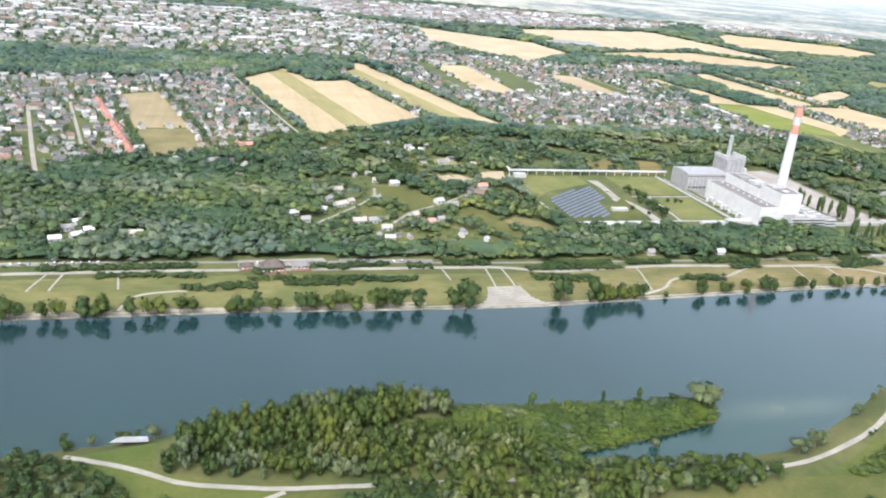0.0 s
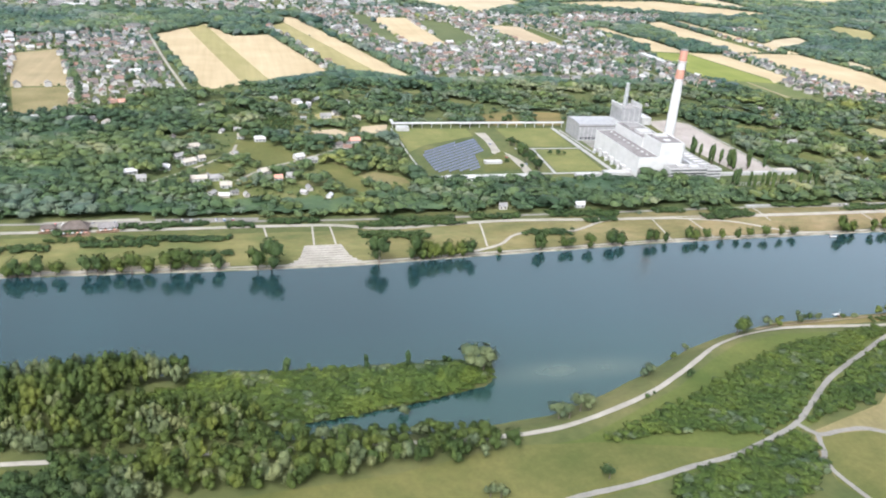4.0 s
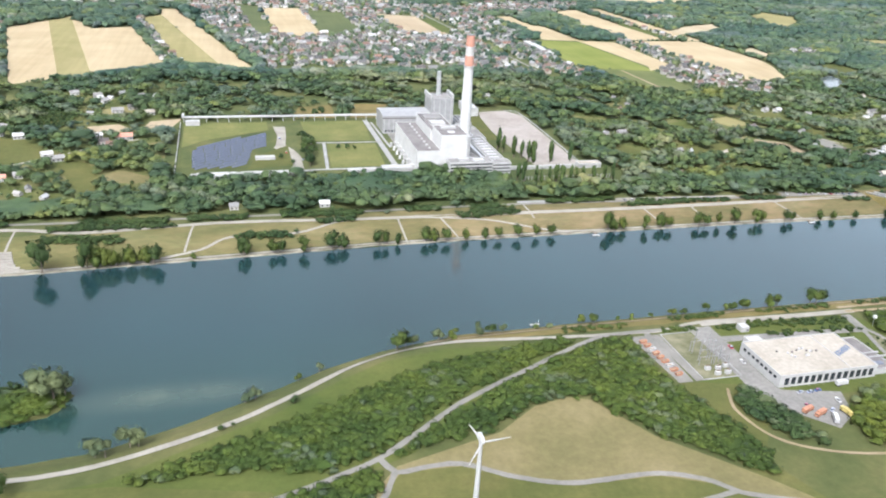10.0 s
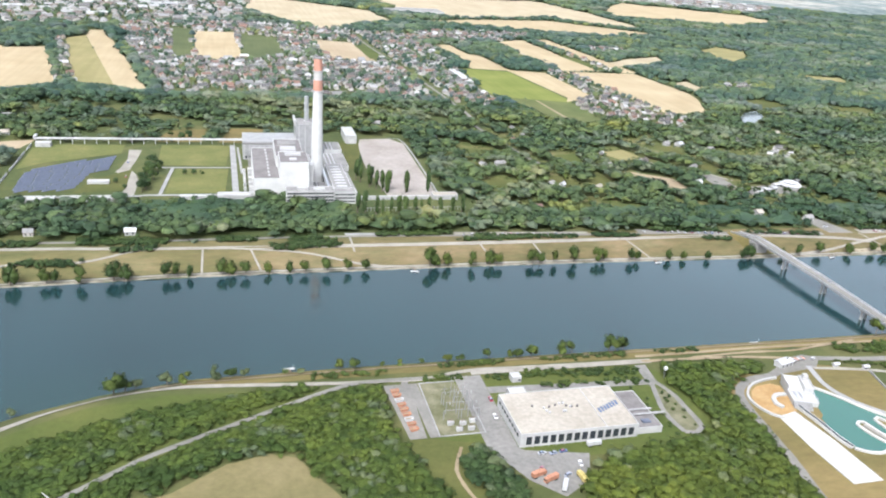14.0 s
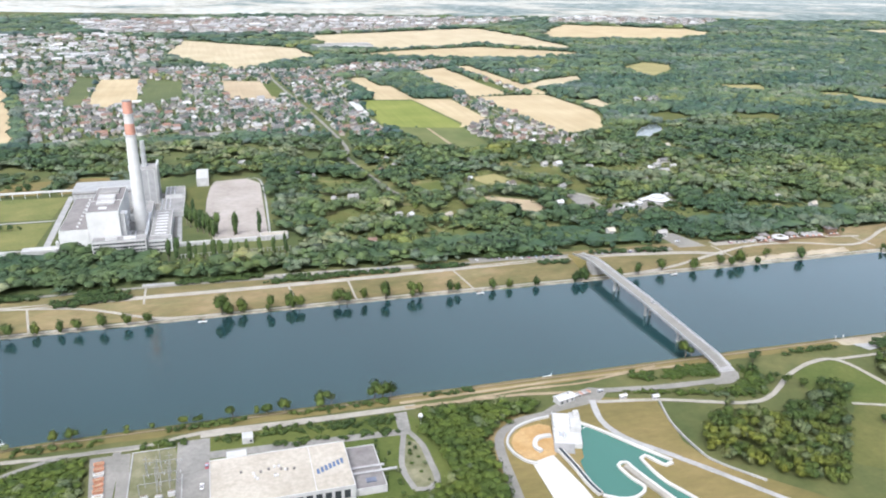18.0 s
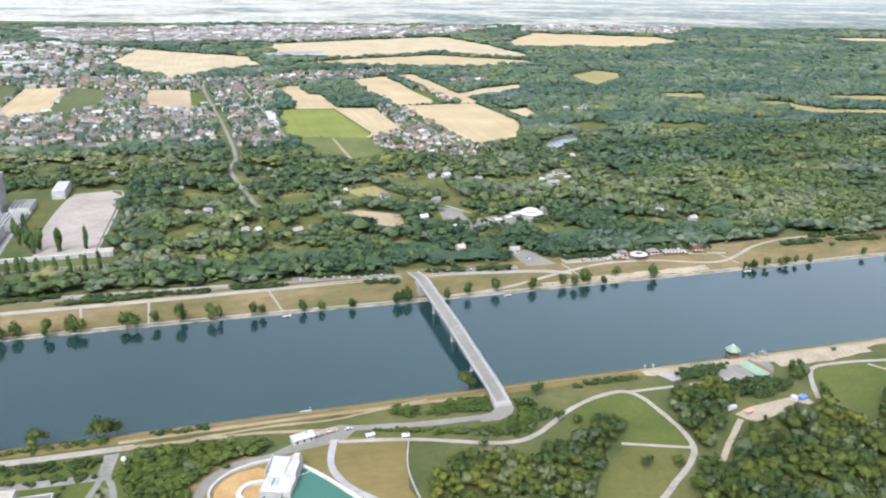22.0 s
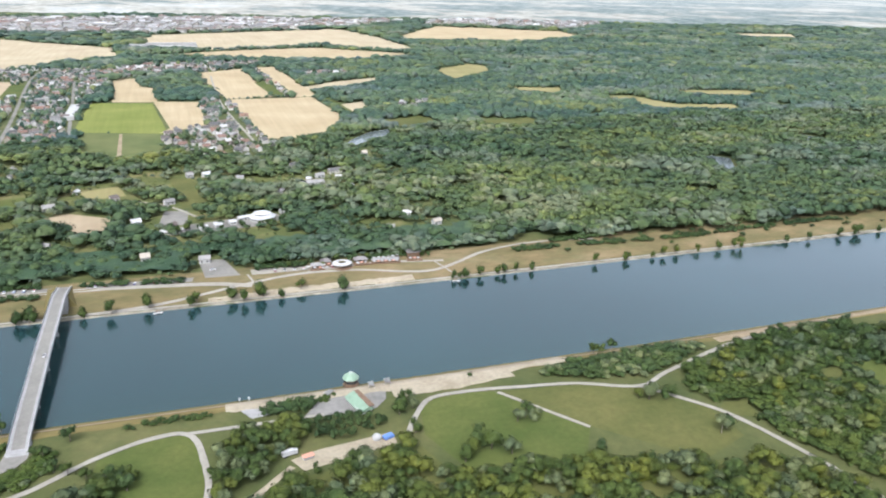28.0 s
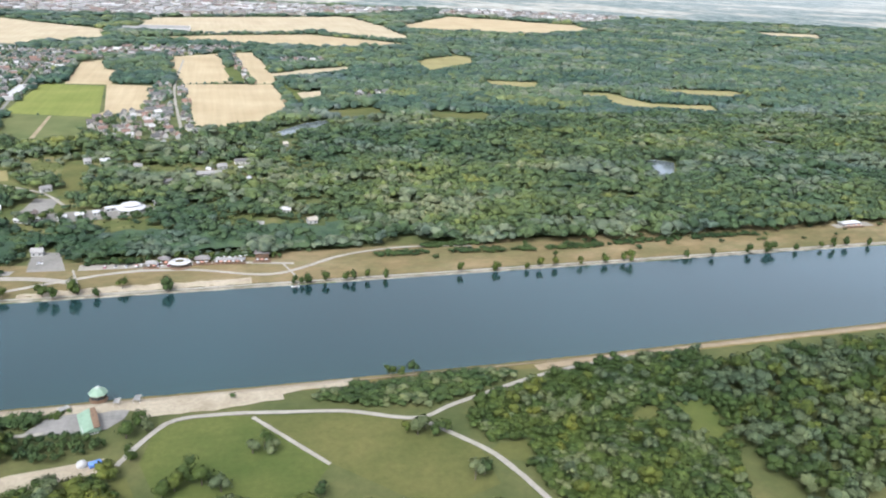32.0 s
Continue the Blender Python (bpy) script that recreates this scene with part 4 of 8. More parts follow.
PATHS = [
    ([(-98, 441), (-60, 424), (-30, 406), (1, 397), (31, 391), (53, 389), (125, 383), (230, 374), (331, 366), (375, 367), (412, 376), (459, 394), (500, 417), (546, 447), (577, 459), (605, 463), (640, 462), (715, 455), (757, 453), (785, 452), (820, 459), (865, 458), (957, 455)], 4.0, GRAVEL, "pale gravel path following the shore"),
    ([(-30, 362), (-17, 368), (4, 376), (31, 388)], 3.5, GRAVEL, "pale gravel path across a lawn"),
    ([(340, 300), (369, 306), (405, 310), (443, 317), (484, 324), (525, 338), (545, 347), (569, 364), (607, 391), (659, 418), (712, 444), (740, 453), (785, 453)], 4.0, ASPHALT, "grey asphalt path between hedges"),
    ([(543, 344), (550, 332), (564, 333), (588, 332), (616, 315), (647, 304), (698, 302), (727, 289), (737, 278), (772, 263), (830, 240)], 4.0, ASPHALT, "grey asphalt path over a meadow"),
    ([(549, 332), (541, 316), (534, 301), (540, 260)], 3.5, ASPHALT, "grey asphalt path over a meadow"),
    ([(560, 250), (617, 268), (645, 272), (669, 272), (735, 279)], 3.5, ASPHALT, "grey asphalt path over a meadow"),
    ([(951, 430), (957, 412), (958, 392), (957, 369), (950, 364), (942, 366)], 4.0, YARD, "gravel garden lane beside a hall"),
    ([(949, 424), (944, 408), (940, 390), (940, 376), (942, 366)], 3.6, YARD, "gravel garden lane beside a hall"),
    ([(768, 384), (770, 450)], 5.0, ASPHALT, "grey lane beside a substation"),
    ([(790, 372), (783, 357), (781, 344), (786, 323), (799, 308), (825, 296), (859, 288), (896, 274), (930, 266)], 2.4, DIRT, "narrow beige track curving round a thicket"),
    ([(1208, 442), (1200, 433), (1177, 433), (1144, 435), (1110, 440), (1090, 441), (1051, 423), (1028, 419), (1008, 402), (1001, 364), (997, 330), (990, 290)], 6.5, ASPHALT, "grey asphalt road round a rafting course"),
    ([(957, 455), (1030, 452), (1060, 448), (1094, 442)], 3.5, DIRT, "beige track beside the road"),
    ([(1091, 428), (1139, 418), (1192, 400), (1218, 403), (1251, 425), (1281, 438), (1305, 438), (1313, 412), (1311, 363), (1274, 329), (1249, 310), (1230, 290), (1205, 260)], 4.0, GRAVEL, "pale path looping through parkland"),
    ([(1268, 379), (1311, 363)], 3.0, GRAVEL, "pale path across parkland"),
    ([(1089, 431), (1083, 405), (1089, 382), (1109, 356), (1124, 336), (1152, 297), (1180, 262)], 4.5, CONCRETE, "pale concrete path beside a rafting channel"),
    ([(1305, 438), (1345, 437), (1390, 436)], 3.5, GRAVEL, "pale path behind the beach"),
    ([(1320, 345), (1340, 365), (1362, 385)], 4.0, SAND, "sandy lane among trees"),
    ([(1434, 395), (1450, 422), (1464, 436), (1494, 437), (1530, 432), (1569, 425), (1610, 409), (1640, 421), (1710, 445), (1785, 460)], 3.8, GRAVEL, "pale path round sunbathing lawns"),
    ([(1510, 430), (1530, 401), (1550, 372)], 3.0, GRAVEL, "narrow pale path across a lawn"),
    ([(1610, 409), (1628, 387), (1643, 367), (1651, 350), (1661, 318), (1668, 290), (1672, 262), (1680, 230)], 3.8, GRAVEL, "pale path into the woods"),
]
flat("bridge_apron", [(1203, 447), (1217, 447), (1216, 438), (1211, 430), (1202, 426), (1188, 427), (1188, 433), (1197, 435), (1202, 440)], ASPHALT, 0.3, "grey asphalt bend at the foot of a bridge", "paving")
flat("junction", [(1078, 444), (1095, 448), (1108, 442), (1094, 428), (1052, 422), (1046, 419), (1044, 423), (1062, 433)], ASPHALT, 0.24, "grey asphalt junction beside a boat house", "paving")
ribbon("shore_track", [(1000, 455), (1050, 457), (1090, 455), (1120, 459), (1160, 465)], 2.6, DIRT, 0.34, "narrow beige track across dry grass", rough=0.4)
CLEARINGS = [[(1736, 377), (1760, 392), (1774, 390), (1757, 371)], [(1782, 388), (1804, 396), (1808, 382), (1798, 348), (1782, 336), (1775, 356)], [(1640, 362), (1652, 372), (1672, 372), (1664, 350)]]
for q, mat in zip(CLEARINGS, (MEADOW, LAWN, MEADOW)):
    flat("clearing", q, mat, 0.2, "small grassy clearing in the scrub", "meadow")
for pts, w, mat, lab in PATHS:
    ribbon("path", pts, w, mat, 0.3, lab, rough=0.25)
OLIVE_BED = soil("weedy_gravel", (0.085, 0.095, 0.04), (0.2, 0.185, 0.12), 0.08, 0.5)
for poly, mat, lab in (([(754, 447), (772, 447), (771, 384), (760, 384)], ASPHALT, "grey asphalt storage strip with skips"), ([(778, 446), (804, 447), (811, 416), (810, 384), (780, 385)], OLIVE_BED, "weedy gravel bed of a substation"), ([(948, 420), (956, 411), (957, 392), (956, 369), (950, 364), (941, 367), (940, 385), (944, 404)], OLIVE_BED, "grey gravel garden beside a hall"), ([(771, 447), (778, 447), (780, 384), (773, 384)], ASPHALT, "grey asphalt lane beside a substation"), ([(806, 452), (826, 452), (825.5, 366), (829, 363), (868, 354), (858, 330), (838, 318), (822, 335), (806, 368)], YARD, "grey paved service yard beside a hall"), ([(820, 460), (965, 458), (964, 452), (820, 453)], GRAVEL, "pale gravel road beside hedges"), ([(826, 436), (950, 430), (950, 423), (826, 428)], YARD, "grey gravel lane beside a hall"), ([(948, 450), (957, 450), (954, 424), (946, 421)], YARD, "gravel garden lane beside a hall")):
    flat("lot", poly, mat, 0.22, lab, "paving")

# ---- trees ----
def ico(sub):
    bm = bmesh.new()
    bmesh.ops.create_icosphere(bm, subdivisions=sub, radius=1.0)
    v = np.array([q.co[:] for q in bm.verts])
    f = np.array([[q.index for q in t.verts] for t in bm.faces])
    bm.free()
    return v, f


ICO = {1: ico(1), 2: ico(2), 3: ico(3)}


def crown(seed, blobs, sub, tufts, tall=1.0, low=0.18, leaf=0.11, loose=0.2, rag=0.16, core=1.0, lean=0.4):
    """A crown of lumpy boughs and loose leaf clumps, one unit high."""
    rng = np.random.default_rng(seed)
    vs, fs, ns, n = [], [], [], 0
    centres = []
    for k in range(blobs):
        a, r = rng.uniform(0, 2 * math.pi), (0 if blobs == 1 else rng.uniform(0.1, 0.24))
        z = rng.uniform(low + 0.26, 0.76) if k else 0.6
        if blobs == 1:
            z = 0.5 + low / 2
        size = (0.5 - low / 2) if blobs == 1 else rng.uniform(0.2, 0.28)
        c = np.array((r * math.cos(a) / tall, r * math.sin(a) / tall, z))
        radii = np.array((size / tall * (1.0 if blobs > 1 else 0.82), size / tall * (1.0 if blobs > 1 else 0.82), size * (1.0 if blobs == 1 else 1.05)))
        v, f = ICO[sub]
        ph = rng.uniform(0, 6.3, (3, 3))
        lump = 1 + rag * (np.sin(v @ (rng.normal(0, 3.2, (3, 3))) + ph[0]).sum(1) / 1.7) + rng.uniform(-rag, rag, len(v)) * 0.85
        vs.append(c + v * radii * lump[:, None] * core)
        ns.append(v)
        fs.append(f + n)
        n += len(v)
        centres.append((c, radii))
    if tufts:
        d = rng.normal(0, 1, (tufts, 3))
        d[:, 2] = np.abs(d[:, 2]) * 1.0 - 0.35
        d /= np.linalg.norm(d, axis=1)[:, None]
        pick = rng.integers(0, blobs, tufts)
        c = np.array([centres[i][0] for i in pick])
        r = np.array([centres[i][1] for i in pick])
        p = c + d * r * rng.uniform(0.78, 1.0 + loose, tufts)[:, None]
        out = np.repeat(d, 3, 0)
        j = rng.normal(0, leaf, (3 * tufts, 3)) * np.array((1 / tall ** 0.5, 1 / tall ** 0.5, 0.9))
        j -= 0.55 * out * (j * out).sum(1)[:, None]
        t = np.repeat(p, 3, 0) + j
        q = t.reshape(-1, 3, 3)
        back_side = (np.cross(q[:, 1] - q[:, 0], q[:, 2] - q[:, 0]) * d).sum(1) < 0
        q[back_side] = q[back_side][:, ::-1]
        vs.append(q.reshape(-1, 3))
        ns.append(out)
        fs.append(np.arange(3 * tufts).reshape(-1, 3) + n)
    body = np.concatenate(ns[:blobs])
    nn = body + rng.normal(0, 0.22, body.shape) + np.array((0, 0, lean))
    if tufts:
        nn = np.concatenate([nn, ns[-1] + np.repeat(rng.normal(0, 0.42, (tufts, 3)), 3, 0) + np.array((0, 0, lean))])
    return np.concatenate(vs), np.concatenate(fs), nn / np.linalg.norm(nn, axis=1)[:, None]


NEAR_CROWNS = [crown(s, 4, 1, 195, 1.0, 0.06, 0.052, 0.3, core=0.82) for s in range(5)]
SPIRES = [crown(10 + s, 5, 1, 195, 1.5, 0.02, 0.046, 0.3, core=0.82) for s in range(4)]
MID_CROWNS = [crown(20 + s, 2, 1, 34, 1.0, -0.02, 0.085, 0.32, 0.24, core=0.9, lean=0.55) for s in range(8)]
FAR_CROWNS = [crown(40 + s, 1, 1, 4, 1.0, 0.0, 0.2, 0.15, 0.3, lean=0.6) for s in range(8)]
SHRUBS = [crown(60 + s, 2, 1, 44, 0.72, -0.15, 0.08, 0.32, core=0.86, lean=0.85) for s in range(5)]
POPLARS = [crown(80 + s, 5, 1, 90, 2.6, 0.02, 0.05, 0.25) for s in range(3)]
SHORE_CROWNS = [crown(95 + s, 5, 1, 220, 1.15, -0.04, 0.055, 0.3, core=0.85) for s in range(4)]


def wood(name, x, y, tops, spread, templates, mat, label, seed=1):
    """Many trees as one mesh: each a turned and scaled crown on the land."""
    if len(x) == 0:
        return None
    rng = np.random.default_rng(seed)
    z = height(x, y)
    kind = rng.integers(0, len(templates), len(x))
    vs, fs, ns, n = [], [], [], 0
    for k, (tv, tf, tn) in enumerate(templates):
        s = np.where(kind == k)[0]
        if not len(s):
            continue
        a = rng.uniform(0, 2 * math.pi, len(s))
        c, q = np.cos(a)[:, None], np.sin(a)[:, None]
        h = tops[s][:, None]
        w = (np.broadcast_to(spread, len(x))[s] * rng.uniform(0.85, 1.2, len(s)))[:, None] * h
        vx = (tv[None, :, 0] * c - tv[None, :, 1] * q) * w + x[s][:, None]
        vy = (tv[None, :, 0] * q + tv[None, :, 1] * c) * w + y[s][:, None]
        vz = tv[None, :, 2] * h + z[s][:, None]
        vs.append(np.stack([vx, vy, vz], -1).reshape(-1, 3))
        nx = tn[None, :, 0] * c - tn[None, :, 1] * q
        ns.append(np.stack([nx, tn[None, :, 0] * q + tn[None, :, 1] * c, tn[None, :, 2] + 0 * nx], -1).reshape(-1, 3))
        m = len(tv)
        fs.append((tf[None] + (np.arange(len(s)) * m)[:, None, None]).reshape(-1, 3) + n)
        n += m * len(s)
    ob = new(name, tri_mesh(name, np.concatenate(vs), np.concatenate(fs), mat, True, np.concatenate(ns)))
    return tagged(ob, label, "trees", kind="stuff")


def scatter(poly, gap, seed):
    """Jittered places inside an outline."""
    rng = np.random.default_rng(seed)
    xs_, ys_ = [p[0] for p in poly], [p[1] for p in poly]
    gx, gy = np.meshgrid(np.arange(min(xs_), max(xs_), gap), np.arange(min(ys_), max(ys_), gap * 0.9))
    gx = gx + (np.arange(gx.shape[0]) % 2)[:, None] * gap / 2
    px = gx.ravel() + rng.uniform(-0.42, 0.42, gx.size) * gap
    py = gy.ravel() + rng.uniform(-0.42, 0.42, gx.size) * gap
    ok = inside(px, py, poly)
    return px[ok], py[ok], rng


def lumps(x, y, size, seed=0.0):
    """A slow, wandering value over the plan, about -1 to 1."""
    a, b_ = x / size, y / size
    return (np.sin(a * 2.1 + 1.3 * np.sin(b_ * 1.7 + seed)) + np.sin(b_ * 2.6 + 1.1 * np.sin(a * 1.3 - seed)) + np.sin((a + b_) * 3.9 + seed * 2)) / 3


PLANT = [(398, 1082), (398, 838), (420, 834), (770, 834), (784, 778), (930, 776), (930, 858), (905, 860), (905, 1125), (800, 1145), (640, 1095), (560, 1082)]
OPEN_GROUND.append(PLANT)
TOWNS = [
    [(392, 1476), (290, 1999), (275, 1990), (366, 1465)],
    [(545, 1395), (700, 1420), (900, 1400), (1060, 1340), (1130, 1350), (1150, 1470), (1155, 1760), (1185, 2130), (1180, 2300), (700, 2420), (380, 2320), (380, 2160)],
    [(-420, 1120), (-235, 1090), (-150, 1130), (-20, 1160), (110, 1280), (135, 1310), (20, 1840), (30, 1960), (-150, 1800), (-480, 1750)],
    [(1300, 1260), (1375, 1190), (1470, 1230), (1462, 1300), (1430, 1750), (1375, 1730), (1376, 1450), (1300, 1400)],
    [(1535, 2020), (1545, 2320), (1575, 2320), (1575, 1770), (1562, 1770), (1546, 2010)],
    [(1040, 2180), (1180, 2140), (1360, 2200), (1520, 2320), (1600, 2440), (1300, 2450)],
    [(1660, 2080), (1760, 2100), (1800, 2180), (1650, 2180)],
    [(1770, 1600), (1830, 1660), (1870, 1620), (1800, 1570)],
    [(-1100, 2150), (200, 2180), (700, 2480), (700, 2740), (760, 3250), (300, 3600), (-1400, 3400)],
    [(1250, 3500), (2100, 3850), (2600, 4300), (1200, 4500), (200, 4300), (400, 3600)],
    [(2600, 4050), (3300, 3700), (3700, 4100), (2900, 4500)],
]


def open_at(x, y, but=None):
    m = np.zeros(len(x), bool)
    for p in OPEN_GROUND:
        if p is but:
            continue
        m |= inside(x, y, p)
    for _, pts, w, *_ in ROADS + CLEAR_LINES:
        m |= line_distance(x, y, pts) < w * 0.5 + 3.5
    return m


# single houses among the woods and gardens: place, length, depth, turn, roof, words
HOUSES = [
    (1436, 972, 14, 11, 10, TILE_OB, "house with a red tiled roof among trees"),
    (1482, 1006, 40, 11, 3, ROOF_GREY, "long low building with a grey roof among trees"),
    (1528, 1066, 26, 10, 8, TILE_OB, "long house with an orange-red roof among trees"),
    (1563, 842, 18, 9, 5, TILE_OB, "house with a brown roof among trees"),
    (1590, 802, 12, 8, 15, ROOF_CREAM, "pale house among trees"),
    (1330, 1086, 10, 10, 15, ROOF_GREY, "pale house at the end of a meadow"),
    (1352, 1084, 13, 12, 20, WHITE_METAL, "white house at the end of a meadow"),
    (1332, 744, 12, 8, -4, ROOF_GREY, "grey roofed car park hall among trees"),
    (1302, 958, 14, 8, 30, ROOF_GREY, "dark roofed house beside a meadow"),
    (138, 985, 20, 12, 20, ROOF_CREAM, "pale garden house among trees"),
    (124, 946, 13, 9, 35, ROOF_GREY, "pale garden house among trees"),
    (148, 862, 22, 12, 5, ROOF_CREAM, "cream roofed garden house among trees"),
    (168, 864, 18, 9, 10, ROOF_GREY, "grey roofed garden house among trees"),
    (222, 1016, 16, 10, 8, WHITE_METAL, "white house beside a garden meadow"),
    (198, 1028, 10, 8, 0, ROOF_CREAM, "small pale house beside a garden meadow"),
    (266, 938, 14, 11, 25, TILE_OB, "house with a dark red roof and white walls"),
    (280, 922, 16, 9, 15, ROOF_GREY, "white annex beside a garden lane"),
    (342, 1006, 24, 16, 8, RED, "large house with a bright orange-red roof"),
    (320, 985, 16, 10, 12, TILE_OB, "house with a tiled roof beside a lane"),
    (332, 972, 14, 9, -10, TILE_OB, "house with a tiled roof beside a lane"),
    (312, 1010, 10, 8, 30, WHITE_METAL, "small white house among trees"),
    (222, 884, 14, 14, 30, ROOF_CREAM, "pale house at a fork in a lane"),
    (236, 858, 10, 8, 10, RED, "small house with an orange-red roof"),
    (250, 866, 10, 8, 15, ROOF_GREY, "small pale house among trees"),
    (110, 905, 16, 8, -20, WHITE_METAL, "white shed roof among trees"),
    (322, 1134, 18, 12, 5, ROOF_GREY, "grey roofed house in the suburb"),
    (340, 1150, 14, 10, 15, TILE_OB, "tiled house in the suburb"),
    (365, 1120, 14, 10, 15, ROOF_CREAM, "pale house in the suburb"),
    (-160, 845, 20, 9, 15, ROOF_GREY, "grey boat shed among trees"),
    (-150, 822, 14, 8, 40, WHITE_METAL, "shed with a white roof among trees"),
    (-168, 812, 14, 8, 10, WHITE_METAL, "white shed among trees"),
    (-140, 838, 12, 8, 20, WHITE_METAL, "white shed among trees"),
    (-95, 826, 22, 8, 5, ROOF_CREAM, "cream roofed shed beside trees"),
    (-156, 862, 14, 8, 25, WHITE_METAL, "white shed in a boat park"),
    (1052, 884, 9, 7, 10, ROOF_GREY, "pale garden house beside a meadow"),
    (1066, 880, 8, 7, 40, WHITE_METAL, "white garden house beside a meadow"),
    (1110, 868, 16, 5, 30, ROOF_CREAM, "pale shed beside a meadow"),
    (1169, 967, 16, 9, 12, ROOF_GREY, "grey roofed house in a clearing"),
    (878, 1196, 14, 9, 10, ROOF_GREY, "pale house behind a power station"),
    (1012, 975, 16, 9, 5, ROOF_GREY, "grey roofed house among trees"),
    (560, 745, 12, 6, 0, WHITE_METAL, "white trailer hut behind a hedge"),
    (470, 748, 10, 6, 0, TILE_OB, "red roofed hut behind a hedge"),
    (-20, 1120, 30, 12, 20, ROOF_GREY, "grey roofed workshop in the suburb"),
    (-70, 1125, 40, 14, 15, PALE_METAL, "long grey roofed workshop in the suburb"),
    (30, 1215, 34, 20, 15, RED, "large school with an orange-red roof"),
    (4, 1118, 14, 10, 15, TILE_OB, "house with a red tiled roof beside a workshop"),
    (24, 1100, 12, 9, 60, ROOF_CREAM, "pale house beside a workshop"),
    (40, 1116, 12, 9, 15, TILE_OB, "house with a tiled roof among gardens"),
    (88, 868, 12, 8, 5, ROOF_GREY, "pale shed among trees"),
    (74, 890, 18, 6, 20, WHITE_METAL, "long white shed roof among trees"),
    (136, 925, 18, 12, 30, ROOF_CREAM, "cream roofed house among trees"),
    (150, 936, 10, 8, 30, ROOF_CREAM, "small pale house among trees"),
    (178, 838, 14, 8, 5, ROOF_CREAM, "cream roofed garden house among trees"),
    (252, 1238, 14, 9, 20, ROOF_GREY, "grey roofed house among gardens"),
    (286, 1222, 14, 9, 15, ROOF_GREY, "pale house among gardens"),
    (318, 1236, 12, 9, 30, WHITE_METAL, "white house among gardens"),
    (346, 1216, 14, 9, 10, TILE_OB, "tiled house among gardens"),
    (300, 1190, 12, 9, 40, ROOF_GREY, "grey roofed house among gardens"),
    (1474, 1112, 10, 12, 10, TILE_OB, "house with a brown tiled roof among trees"),
    (1593, 1165, 8, 12, 5, ROOF_CREAM, "pale house beside a pond"),
    (1500, 1042, 14, 9, 20, ROOF_GREY, "pale house among trees"),
    (1239, 990, 12, 12, 15, TILE_OB, "brown roofed house beside a dry clearing"),
    (1266, 885, 12, 8, 15, WHITE_METAL, "white house beside a court"),
    (1277, 766, 10, 12, 5, ROOF_CREAM, "pale house behind the bank"),
]


def glades(x, y):
    """Below about -0.24 lies open garden land between the woods."""
    garden = (inside(x, y, [(150, 790), (400, 790), (400, 1240), (200, 1260)]) | inside(x, y, [(930, 800), (1600, 800), (1600, 1190), (930, 1190)])) * 0.02
    garden = garden - 0.12 * (x > 900) - 0.5 * inside(x, y, [(380, 700), (940, 700), (940, 845), (380, 845)])
    return 0.55 * lumps(x, y, 34, 3) + 0.45 * lumps(x, y, 90, 8) + np.clip((130 - x) / 60, 0, 1) - garden


HUTS = []
hut_rng = random.Random(21)
while len(HUTS) < 36:
    x, y = (hut_rng.uniform(110, 395), hut_rng.uniform(790, 1230)) if len(HUTS) % 2 else (hut_rng.uniform(930, 1610), hut_rng.uniform(770, 1200))
    if not open_at(np.array([x]), np.array([y]))[0] and glades(np.array([x]), np.array([y]))[0] < -0.2:
        HUTS.append((x, y))
SPOTS = [(q[0], q[1], 9) for q in HOUSES] + [(x, y, 7) for x, y in HUTS]


def low_before_openings(x, y, h):
    """Trees stay low on the sunny side of meadows, lanes and houses."""
    far = y.min() > 1300
    for d in (6, 14, 24, 36, 50, 66) if far else (4, 9, 14, 20, 27, 35):
        s = open_at(x, y + d, PLANT)
        for a, b_, r in SPOTS:
            s |= np.hypot(x - a, y + d - b_) < r
        h = np.where(s, np.minimum(h, 2.5 + 0.2 * d if far else 3.2 + 0.3 * d), h)
    return h


def in_town(x, y):
    m = np.zeros(len(x), bool)
    for p in TOWNS:
        m |= inside(x, y, p)
    return m


# far belts take the haze-tinted leaves, nearer belts the less blue ones
FAR_LEAVES = (HAZE_LEAF_SILVER, HAZE_LEAF, HAZE_LEAF_DARK, HAZE_LEAF_WARM)
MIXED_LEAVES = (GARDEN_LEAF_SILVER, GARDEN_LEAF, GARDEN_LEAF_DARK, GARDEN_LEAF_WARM)


